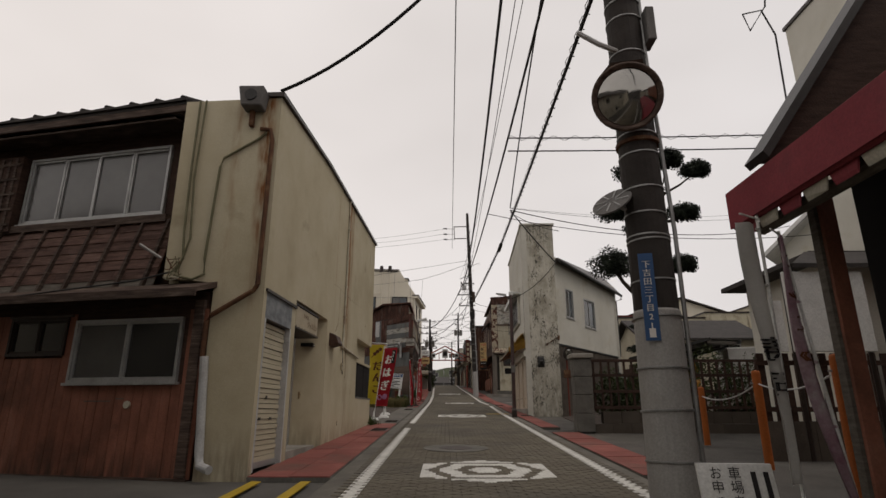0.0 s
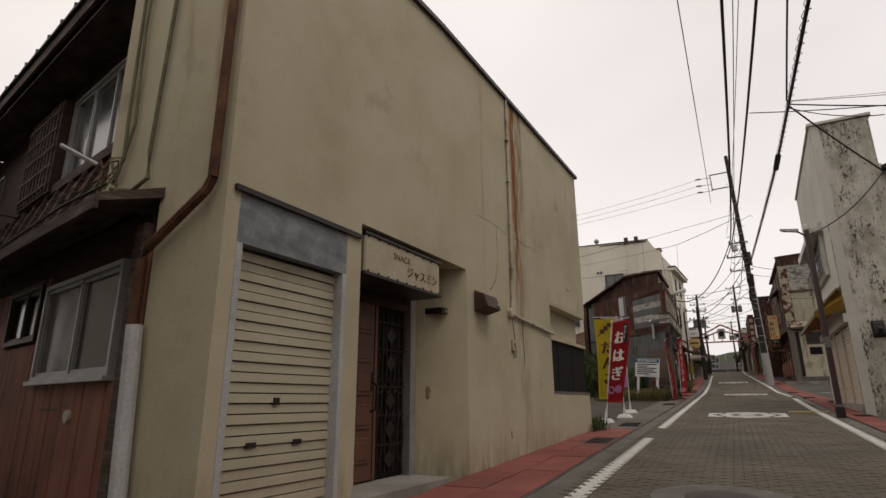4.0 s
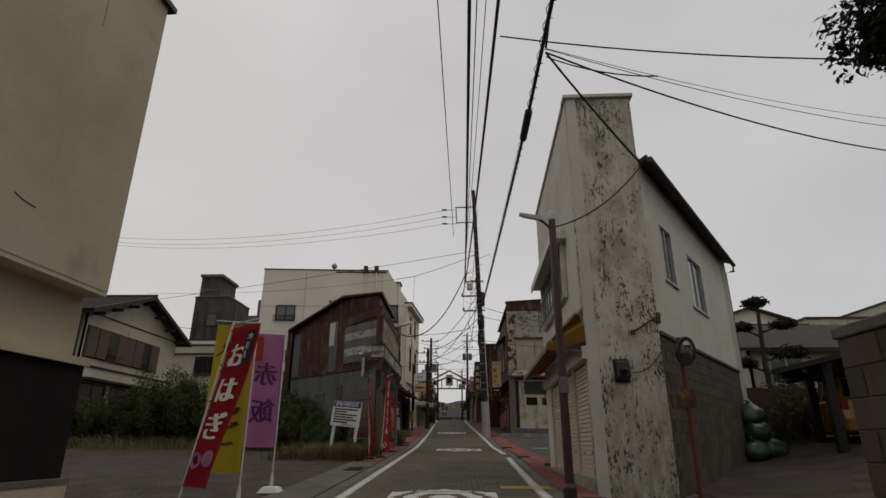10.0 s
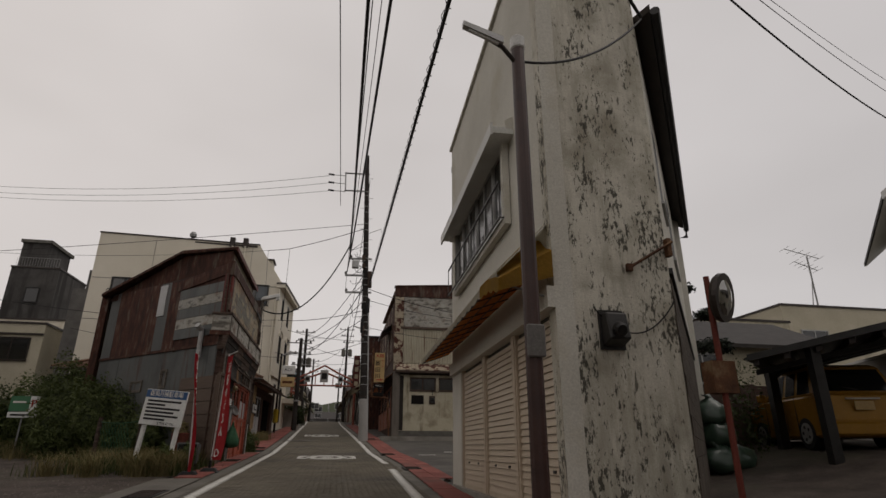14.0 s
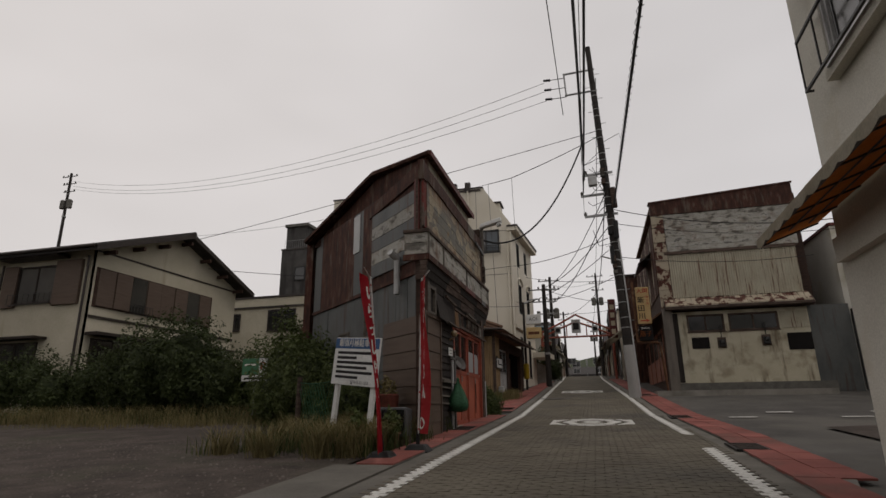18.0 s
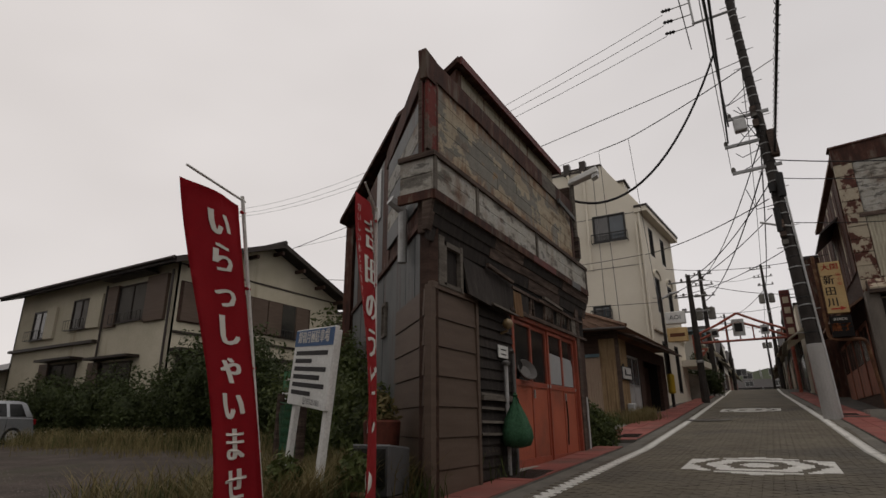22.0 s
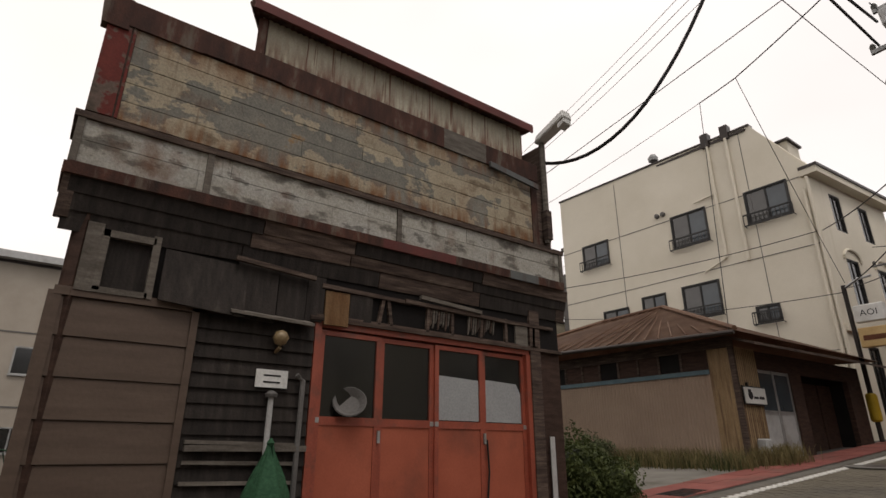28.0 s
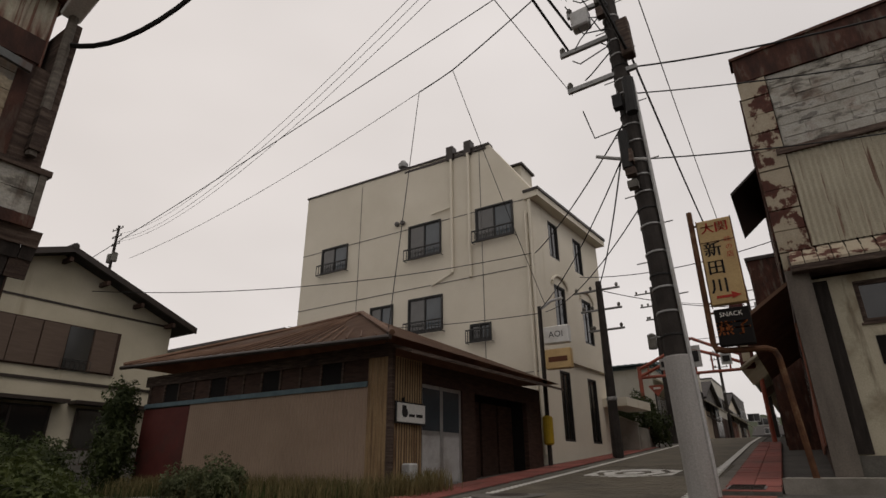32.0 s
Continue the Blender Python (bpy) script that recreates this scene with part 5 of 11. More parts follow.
for k in range(16):
    u = 0.25 + k * 0.46
    if u < EU - 0.05:
        part("eave_tile", rod([O.p(u, 5.785, 0.15), O.p(u + 0.01, 7.09, -3.3)], 0.05, 8), DARK_TILE, rf)
        part("tile_end", hexa(bmesh.new(), [O.p(u - 0.4, 5.745, 0.16), O.p(u + 0.06, 5.745, 0.16), O.p(u + 0.06, 5.75, 0.0), O.p(u - 0.4, 5.75, 0.0), O.p(u - 0.4, 5.77, 0.16), O.p(u + 0.06, 5.80, 0.16), O.p(u + 0.06, 5.84, 0.0), O.p(u - 0.4, 5.81, 0.0)]), DARK_TILE, rf)
for k in range(14):
    u = 0.3 + k * 0.5
    part("rafter", hexa(bmesh.new(), [O.p(u, 5.6, 0.08), O.p(u + 0.06, 5.6, 0.08), O.p(u + 0.06, 5.8, -0.45), O.p(u, 5.8, -0.45), O.p(u, 5.67, 0.08), O.p(u + 0.06, 5.67, 0.08), O.p(u + 0.06, 5.87, -0.45), O.p(u, 5.87, -0.45)]), OLD_WOOD, rf)
part("gutter_board", O.box(0, EU - 0.05, 5.58, 5.69, 0.08, 0.12), OLD_WOOD, rf)
part("soffit", hexa(bmesh.new(), [O.p(0, 5.5, 0.06), O.p(EU - 0.3, 5.5, 0.06), O.p(EU - 0.3, 5.58, -0.45), O.p(0, 5.58, -0.45), O.p(0, 5.53, 0.06), O.p(EU - 0.3, 5.53, 0.06), O.p(EU - 0.3, 5.61, -0.45), O.p(0, 5.61, -0.45)]), OLD_WOOD, rf)
part("back_wall", box(-11, 14.0, 0.4, -3.9, 14.2, 5.6), DARK_WOOD, old)
part("side_wall", box(-11.2, 9.1, 0.3, -11, 14.2, 5.6), DARK_WOOD, old)
part("rear_roof", hexa(bmesh.new(), [(-11, 12.0, 6.95), (-4.1, 10.7, 6.95), (-3.9, 15.0, 5.7), (-11, 15.0, 5.7), (-11, 12.0, 7.05), (-4.1, 10.7, 7.05), (-3.9, 15.0, 5.8), (-11, 15.0, 5.8)]), DARK_TILE, old)
part("ridge_tile", rod([(-11, 12.0, 7.08), (-4.0, 10.75, 7.15)], 0.1, 8), DARK_TILE, old)

# ---- the white corner building with the roller shutters ----
tw = thing("corner_building", (4, 24, 1.1), "tall narrow white plastered corner building, mouldy towards the street", "building")
TF = Face((3.12, 21.76), (4.42, 21.73))
TS = Face((3.27, 27.7), (3.12, 21.76))
TR_ = Face((4.42, 21.73), (8.5, 27.42))
part("front_wall", TF.slab([(0, 0.9), (1.3, 0.9), (1.3, 8.52), (0, 8.55)], -0.2, 0.0), PLASTER_T, tw)
part("front_coping", TF.box(-0.06, 1.36, 8.55, 8.62, -0.26, 0.06), PLASTER_W, tw)
HT = [(0.9, 5.85, 1.22, 3.2), (1.0, 4.4, 4.78, 6.0)]
part("street_wall", TS.wall(0, TS.length, 0.95, 8.3, HT, 0.2), PLASTER_W, tw)
part("street_parapet", TS.slab([(0, 8.3), (TS.length, 8.3), (TS.length, 8.55), (0, 8.35)], -0.2, 0.0), PLASTER_W, tw)
part("street_coping", TS.slab([(-0.03, 8.35), (TS.length + 0.03, 8.55), (TS.length + 0.03, 8.61), (-0.03, 8.41)], -0.25, 0.05), PLASTER_W, tw)
HR = [(0.9, 1.72, 4.84, 6.06), (2.85, 4.15, 4.68, 5.95)]
part("side_wall", TR_.wall(0, TR_.length, 3.66, 7.2, HR, 0.2), PLASTER_W, tw)
part("side_wall_base", TR_.wall(0, TR_.length, 0.95, 3.66, (), 0.14), BLOCK, tw, "dark brown block base wall")
for r in range(13):
    for k in range(17):
        u = k * 0.41 + (r % 2) * 0.2
        if u + 0.4 < TR_.length:
            part("block", TR_.box(u + 0.004, u + 0.402, 0.98 + r * 0.2, 1.172 + r * 0.2, 0.0, 0.012), BLOCK, tw)
part("base_cap", TR_.box(0, TR_.length, 3.62, 3.68, 0.0, 0.04), BLACK_METAL, tw)
part("back_wall", Face((8.5, 27.42), (3.27, 27.7)).box(0, 5.23, 1.0, 7.0, -0.2, 0.0), PLASTER_W, tw)
part("roof", hexa(bmesh.new(), [TR_.p(-0.1, 7.0, 0.22), TR_.p(7.25, 6.77, 0.22), (8.2, 27.9, 7.6), (3.3, 27.9, 7.9), TR_.p(-0.1, 7.1, 0.22), TR_.p(7.25, 6.87, 0.22), (8.2, 27.9, 7.75), (3.3, 27.9, 8.05)]), BROWN_METAL, tw, "dark metal roof with a deep eave")
part("eave_gutter", rod([TR_.p(-0.1, 6.98, 0.27), TR_.p(7.3, 6.74, 0.27)], 0.06, 8), BLACK_METAL, tw)
part("gutter_elbow", rod([TR_.p(7.2, 6.74, 0.27), TR_.p(7.25, 6.55, 0.25), TR_.p(7.0, 6.45, 0.06), TR_.p(7.0, 3.7, 0.06)], 0.04, 8), BLACK_METAL, tw)
for h, p in zip(HR, (1, 2)):
    window(TR_, *h, tw, w=-0.02, panes=2, glass=[GLASS_GREY, GLASS_BLUE])
bay = part("bay_window", TS.wall(0.75, 4.55, 4.7, 6.1, [(0.9, 4.4, 4.82, 6.0)], 0.06), WHITE, tw)
part("window_canopy", TS.slab([(0.55, 5.9), (4.8, 5.9), (4.8, 6.0), (0.55, 6.0)], 0.0, 0.3), WHITE, tw)
part("canopy_edge", TS.box(0.5, 4.85, 5.84, 6.02, 0.3, 0.33), WHITE, tw)
bay_f = Face(TS.p(0.75, 0, 0.1)[:2], TS.p(4.55, 0, 0.1)[:2])
part("bay_box", bay_f.wall(0, 3.8, 4.68, 6.1, [(0.12, 3.68, 4.8, 5.95)], 0.09), PLASTER_W, tw)
window(bay_f, 0.12, 3.68, 4.8, 5.95, tw, w=-0.04, panes=6, glass=[GLASS_GREY, GLASS_GREY, GLASS_DARK], fr_mat=ALU)
part("bay_roof", hexa(bmesh.new(), [bay_f.p(-0.45, 5.98, 0.0), bay_f.p(4.05, 5.98, 0.0), bay_f.p(4.05, 5.98, -0.28), bay_f.p(-0.45, 5.98, -0.28), bay_f.p(-0.45, 6.1, 0.02), bay_f.p(4.05, 6.1, 0.02), bay_f.p(4.05, 6.3, -0.28), bay_f.p(-0.45, 6.3, -0.28)]), PLASTER_W, tw)
railing(bay_f, -0.3, 3.8, 4.75, 5.3, tw, w=0.06, bars=10)
# three roller shutters between posts
for a, b in ((0.92, 2.6), (2.72, 4.26), (4.38, 5.8)):
    sh = thing("roller_shutter", TS.p((a + b) / 2, 1.22), "closed beige roller shutter of the corner shop", "shutter", "corner shop shutters")
    nn = 24
    for k in range(nn):
        z = 1.3 + (3.15 - 1.3) * k / nn
        h = (3.15 - 1.3) / nn
        part("slat", hexa(bmesh.new(), [TS.p(a + 0.04, z, -0.035), TS.p(b - 0.04, z, -0.035), TS.p(b - 0.04, z, -0.07), TS.p(a + 0.04, z, -0.07),
                                        TS.p(a + 0.04, z + h * 0.93, -0.052), TS.p(b - 0.04, z + h * 0.93, -0.052), TS.p(b - 0.04, z + h * 0.93, -0.07), TS.p(a + 0.04, z + h * 0.93, -0.07)]), SHUTTER, sh)
    part("backing", TS.box(a + 0.04, b - 0.04, 1.25, 3.2, -0.09, -0.072), DARK_CONC, sh)
    part("bottom_rail", TS.box(a + 0.04, b - 0.04, 1.23, 1.3, -0.08, -0.03), SHUTTER, sh)
    for e in (a, b - 0.04):
        part("guide", TS.box(e, e + 0.04, 1.22, 3.2, -0.08, -0.012), SHUTTER, sh)
    for k in range(2):
        part("finger_slot", TS.box(a + 0.4 + k * 0.7, a + 0.48 + k * 0.7, 1.62, 1.65, -0.045, -0.032), BLACK_METAL, sh)
for u in (2.6, 4.26):
    part("mullion", TS.box(u, u + 0.12, 1.22, 3.2, -0.1, 0.0), SHUTTER, tw)
part("shop_step", TS.box(0.2, TS.length, 1.0, 1.24, 0.0, 0.06), CONCRETE, tw, "concrete step under the shutters")
part("shop_beam", TS.box(0.1, TS.length, 3.2, 3.42, 0.0, 0.08), PLASTER_W, tw)
aw = thing("shop_awning", TS.p(3, 3.7, 0.3), "bleached fixed awning with orange lining and a yellow end", "awning")
AW = bmesh.new()
na = 24
top, low = [], []
for k in range(na + 1):
    u = -0.35 + (TS.length + 0.3) * k / na
    top.append(AW.verts.new(TS.p(u, 4.15, 0.01))); low.append(AW.verts.new(TS.p(u, 3.58 + 0.012 * math.sin(k * 1.3), 0.58)))
for k in range(na):
    AW.faces.new((top[k], top[k + 1], low[k + 1], low[k]))
bmesh.ops.solidify(AW, geom=AW.faces[:], thickness=0.004)
part("outer_cloth", AW, AWN_W, aw)
AL = bmesh.new()
t2 = [AL.verts.new(TS.p(-0.33 + 6.2 * k / na, 3.71, 0.02)) for k in range(na + 1)]
l2 = [AL.verts.new(TS.p(-0.33 + 6.2 * k / na, 3.52, 0.575)) for k in range(na + 1)]
for k in range(na):
    AL.faces.new((t2[k], l2[k], l2[k + 1], t2[k + 1]))
bmesh.ops.solidify(AL, geom=AL.faces[:], thickness=0.004)
part("lining", AL, AWN_O, aw, "orange cloth lining")
for k in range(13):
    u = -0.28 + 6.15 * k / 12
    part("rib", rod([TS.p(u, 3.697, 0.03), TS.p(u, 3.508, 0.56)], 0.009, 5), BROWN_METAL, aw)
for z, w in ((3.63, 0.2), (3.57, 0.38)):
    part("seam", rod([TS.p(0, z, w), TS.p(5.85, z, w)], 0.008, 5), BROWN_METAL, aw)
part("front_bar", rod([TS.p(-0.33, 3.505, 0.57), TS.p(5.9, 3.505, 0.57)], 0.014, 6), BROWN_METAL, aw)
VL = bmesh.new()
prev = None
for k in range(121):
    u = -0.35 + (TS.length + 0.3) * k / 120
    z = 3.58 - 0.07 - 0.035 * abs(math.sin(k * math.pi / 6))
    cur = (VL.verts.new(TS.p(u, 3.585, 0.582)), VL.verts.new(TS.p(u, z, 0.585)))
    if prev:
        VL.faces.new((prev[0], prev[1], cur[1], cur[0]))
    prev = cur
bmesh.ops.solidify(VL, geom=VL.faces[:], thickness=0.003)
part("valance", VL, AWN_W, aw)
EN = bmesh.new()
a1 = TS.length
nseg = 14
upper = [EN.verts.new(TS.p(a1 - 0.8 + 0.85 * k / nseg, 4.19 - 0.42 * (k / nseg) ** 1.5 + 0.02 * math.sin(k), 0.02)) for k in range(nseg + 1)]
mid = [EN.verts.new(TS.p(a1 - 0.8 + 0.85 * k / nseg, 3.60 - 0.14 * (k / nseg) ** 2, 0.595)) for k in range(nseg + 1)]
drop = [EN.verts.new(TS.p(a1 - 0.8 + 0.85 * k / nseg, 3.48 - 0.14 * (k / nseg) ** 2 - 0.04 * abs(math.sin(k * 0.9)), 0.6)) for k in range(nseg + 1)]
for k in range(nseg):
    EN.faces.new((upper[k], upper[k + 1], mid[k + 1], mid[k])); EN.faces.new((mid[k], mid[k + 1], drop[k + 1], drop[k]))
side = [EN.verts.new(TS.p(a1 + 0.05, 3.33, 0.6)), EN.verts.new(TS.p(a1 + 0.05, 3.5, 0.02))]
EN.faces.new((upper[-1], side[1], side[0], drop[-1], mid[-1]))
bmesh.ops.solidify(EN, geom=EN.faces[:], thickness=0.004)
part("end_cloth", EN, AWN_Y, aw, "faded yellow end cloth")
part("arm", rod([TS.p(a1 - 0.1, 3.32, 0.02), TS.p(a1 - 0.1, 3.46, 0.56)], 0.012, 6), GALV, aw)
# small fittings on the front wall
vc = thing("wall_vent_cap", (3.67, 21.7, 2.95), "blackened metal vent hood on the mouldy wall", "vent")
part("hood", hexa(bmesh.new(), [(3.58, 21.54, 2.86), (3.8, 21.54, 2.86), (3.8, 21.74, 2.8), (3.58, 21.74, 2.8), (3.58, 21.6, 3.13), (3.8, 21.6, 3.13), (3.8, 21.74, 3.16), (3.58, 21.74, 3.16)]), BLACK_METAL, vc, bevel=0.015)
part("cap", turned([(0.07, 0), (0.07, 0.05), (0.05, 0.07), (0.001, 0.07)], (3.68, 21.56, 2.96), (0, -1, -0.4), 16), BLACK_METAL, vc)
part("plate", box(3.56, 21.72, 2.78, 3.82, 21.75, 3.18), BLACK_METAL, vc)
tm = thing("traffic_mirror", (4.62, 21.4, 1.0), "round convex traffic mirror on a faded red post", "mirror")
part("post", rod([(4.62, 21.42, 0.98), (4.62, 21.42, 3.5)], 0.03, 10), PIPE_RED, tm)
part("rim", turned([(0.05, -0.06), (0.22, 0.0), (0.24, 0.03), (0.24, 0.075), (0.226, 0.075)], (4.62, 21.3, 3.25), (0.55, -0.82, -0.16), 28), BROWN_METAL, tm)
part("glass", turned([(0.228, -0.012), (0.2, 0.005), (0.14, 0.03), (0.07, 0.04), (0.001, 0.045)], (4.65, 21.25, 3.24), (0.55, -0.82, -0.16), 28), MIRROR, tm, smooth=True)
part("meter_box", box(4.5, 21.38, 2.35, 4.75, 21.55, 2.65), RUST_PIPE, tm)
cb = thing("wall_cable", (4.2, 21.7, 3), "sagging black cable looped on the front wall", "cable")
part("loop", rod(sagging((2.5, 20.67, 5.25), (4.44, 21.58, 6.9), 0.22), 0.014, 5), BLACK, cb)
br = thing("wall_bracket", (4.2, 21.7, 3.8), "slanting steel bracket rod on the mouldy wall", "bracket")
part("rod", rod([(3.95, 21.7, 3.65), (4.46, 21.66, 3.96)], 0.018, 6), RUST_PIPE, br)
part("foot", box(3.92, 21.68, 3.61, 3.98, 21.73, 3.69), RUST_PIPE, br)
part("foot", box(4.4, 21.66, 3.8, 4.45, 21.73, 4.0), RUST_PIPE, br)
part("loop", rod(sagging((3.5, 21.7, 3.2), (4.4, 21.68, 3.3), 0.3), 0.008, 5), BLACK, cb)

# ---- the rusted shop house ----
R = Face((-1.915, 31.36), (-1.915, 37.1))
RL = R.length
ru = thing("rusted_shop_house", (-3.5, 33, 1.5), "derelict two-storey shop house of peeling boards and rusted iron", "house")
RS = Face((-6.16, 35.27), (-1.93, 31.36))   # the long side towards the plot
SL_ = RS.length
yr = lambda y: y - 31.36
# ground floor front
HF = [(yr(33.55), yr(36.5), 1.3, 3.66)]
part("front_wall", R.wall(0, RL, 1.25, 4.2, HF, 0.12), DARK_WOOD, ru)
part("upper_wall", R.wall(-0.05, RL, 4.2, 6.2, (), 0.12), OLD_WOOD, ru)
sd2 = part("siding_panel", R.box(0.0, 1.04, 1.38, 3.6, 0.0, 0.02), SIDING, ru, "brown metal siding over the corner")
for k in range(7):
    z = 1.4 + k * 0.31
    part("siding_board", hexa(bmesh.new(), [R.p(0.0, z, 0.05), R.p(1.04, z, 0.05), R.p(1.04, z, 0.02), R.p(0.0, z, 0.02), R.p(0.0, z + 0.3, 0.036), R.p(1.04, z + 0.3, 0.036), R.p(1.04, z + 0.3, 0.02), R.p(0.0, z + 0.3, 0.02)]), SIDING, sd2)
    part("siding_board", hexa(bmesh.new(), [RS.p(SL_ - 1.45, z, 0.05), RS.p(SL_ + 0.02, z, 0.05), RS.p(SL_ + 0.02, z, 0.02), RS.p(SL_ - 1.45, z, 0.02), RS.p(SL_ - 1.45, z + 0.3, 0.036), RS.p(SL_ + 0.02, z + 0.3, 0.036), RS.p(SL_ + 0.02, z + 0.3, 0.02), RS.p(SL_ - 1.45, z + 0.3, 0.02)]), SIDING, sd2)
part("siding_cap", R.box(-0.02, 1.06, 3.57, 3.64, 0.0, 0.065), SIDING, sd2)
part("siding_corner", R.box(-0.055, 0.04, 1.36, 3.6, -0.02, 0.06), SIDING, sd2)
part("siding_edge", R.box(1.0, 1.06, 1.38, 3.6, 0.02, 0.065), SIDING, sd2)
# dark horizontal boards beside the doors
for k in range(17):
    z = 1.4 + k * 0.128
    part("clapboard", hexa(bmesh.new(), [R.p(1.07, z, 0.032 + random.uniform(0, 0.012)), R.p(2.16, z, 0.032 + random.uniform(-0.004, 0.01)), R.p(2.16, z, 0.0), R.p(1.07, z, 0.0),
                                         R.p(1.07, z + 0.135, 0.012), R.p(2.16, z + 0.135, 0.012), R.p(2.16, z + 0.135, 0.0), R.p(1.07, z + 0.135, 0.0)]), DARK_BOARDS, ru)
for k, z in enumerate((2.02, 2.16, 2.32, 2.48)):
    part("broken_lath", hexa(bmesh.new(), [R.p(1.1, z, 0.06), R.p(2.1, z - 0.02, 0.05), R.p(2.1, z - 0.02, 0.02), R.p(1.1, z, 0.02), R.p(1.1, z + 0.03, 0.055), R.p(2.1, z + 0.012, 0.045), R.p(2.1, z + 0.012, 0.02), R.p(1.1, z + 0.03, 0.02)]), GREY_WOOD, ru)
part("rail", R.box(1.1, 2.15, 2.42, 2.47, 0.03, 0.09), GREY_WOOD, ru)
# orange sliding doors
od = thing("sliding_doors", R.p(3.7, 1.6), "four faded orange-red sliding glass doors, dull and dented", "door")
part("head", R.box(2.17, 5.16, 3.6, 3.66, -0.1, 0.02), RED_FRAME, od)
part("left_jamb", R.box(2.17, 2.24, 1.55, 3.6, -0.1, 0.03), RED_FRAME, od)
part("right_jamb", R.box(5.09, 5.16, 1.55, 3.6, -0.1, 0.03), RED_FRAME, od)
part("threshold", R.box(2.1, 5.2, 1.42, 1.58, -0.12, 0.08), CONCRETE, od)
dw = (5.09 - 2.24) / 4
for k in range(4):
    a = 2.24 + k * dw
    w = -0.03 if k in (1, 3) else -0.005
    leaf = part("door_leaf", R.box(a + 0.01, a + dw - 0.01, 1.6, 2.66, w - 0.04, w - 0.008), ORANGE, od, "orange tin-clad door leaf")
    for p, q, c, d in ((a, a + 0.055, 1.58, 3.58), (a + dw - 0.055, a + dw, 1.58, 3.58), (a + 0.055, a + dw - 0.055, 2.66, 2.74), (a + 0.055, a + dw - 0.055, 3.53, 3.58), (a + 0.055, a + dw - 0.055, 1.58, 1.68)):
        part("stile", R.box(p, q, c, d, w - 0.045, w + 0.004), RED_FRAME, leaf)
    part("pane", R.box(a + 0.055, a + dw - 0.055, 2.74, 3.53, w - 0.028, w - 0.02), GLASS_DARK, leaf)
    part("pull_plate", R.box(a + (0.0 if k % 2 == 0 else dw - 0.05), a + (0.05 if k % 2 == 0 else dw), 2.68, 2.73, w + 0.004, w + 0.008), ALU, leaf)
    if k >= 2:
        part("film", R.slab([(a + 0.06, 2.75), (a + dw - 0.06, 2.75), (a + dw - 0.06, 3.1 if k == 3 else 3.22), (a + dw - 0.13, 3.22), (a + 0.08, 3.24), (a + 0.06, 3.22)], w - 0.0195, w - 0.017), WHITE_FILM, leaf)
    if k in (0, 2):
        part("latch", R.box(a + dw - 0.02, a + dw + 0.01, 2.5, 2.62, w + 0.01, w + 0.03), ALU, leaf)
part("dent", rod([R.p(4.42, 2.55, 0.0), R.p(4.44, 2.2, 0.004), R.p(4.40, 1.8, 0.0)], 0.012, 6), BLACK, od)
gl = thing("pale_bowl", R.p(2.55, 2.9, -0.25), "pale bowl standing behind the shop glass", "bowl")
part("bowl", turned([(0.02, 0.0), (0.12, 0.03), (0.17, 0.1), (0.16, 0.11), (0.1, 0.04)], R.p(2.62, 2.84, -0.019), (A.n.x, -0.5, 0.6), 18), GREY_MORTAR, gl)
part("door_post", R.box(5.16, 5.34, 1.4, 4.2, 0.0, 0.05), OLD_WOOD, ru)
part("corner_strip", R.box(5.42, 5.5, 1.5, 2.6, 0.05, 0.06), GREY_PVC, ru)
# transom: black sheet for the eave's shade, patched with loose boards and torn laths
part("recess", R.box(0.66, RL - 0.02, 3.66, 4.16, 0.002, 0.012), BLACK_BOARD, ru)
rgt = random.Random(7)
for u0, u1, z0, z1, w, tip, m in ((0.7, 1.42, 3.62, 4.1, 0.13, 0.06, DARK_BOARDS), (1.34, 1.72, 3.58, 4.14, 0.09, 0.03, DARK_BOARDS), (1.44, 1.6, 3.7, 4.12, 0.05, 0.0, DARK_BOARDS), (1.74, 2.02, 3.62, 4.08, 0.07, 0.02, DARK_BOARDS),
                                  (2.04, 2.22, 3.64, 4.1, 0.04, 0.0, DARK_BOARDS), (2.24, 2.5, 3.62, 3.98, 0.07, 0.0, OCHRE_WOOD), (2.52, 2.78, 3.66, 3.98, 0.045, -0.02, DARK_BOARDS), (4.9, 5.1, 3.68, 3.98, 0.05, 0.0, GREY_WOOD)):
    part("patch_board", hexa(bmesh.new(), [R.p(u0, z0, w), R.p(u1, z0 - tip, w + 0.01), R.p(u1, z0 - tip, w - 0.015), R.p(u0, z0, w - 0.025), R.p(u0 + 0.01, z1, 0.04), R.p(u1 + 0.02, z1 - tip * 0.5, 0.045), R.p(u1 + 0.02, z1 - tip * 0.5, 0.02), R.p(u0 + 0.01, z1, 0.015)]), m, ru)
for u, lean in ((2.86, 0.06), (3.02, -0.05), (3.5, 0.02), (3.86, 0.0), (4.3, 0.03), (4.72, 0.0), (5.2, 0.02)):
    part("transom_post", hexa(bmesh.new(), [R.p(u, 3.7, 0.05), R.p(u + 0.04, 3.7, 0.05), R.p(u + 0.04, 3.7, 0.013), R.p(u, 3.7, 0.013), R.p(u + lean, 4.02, 0.05), R.p(u + 0.04 + lean, 4.02, 0.05), R.p(u + 0.04 + lean, 4.02, 0.013), R.p(u + lean, 4.02, 0.013)]), OLD_WOOD, ru)
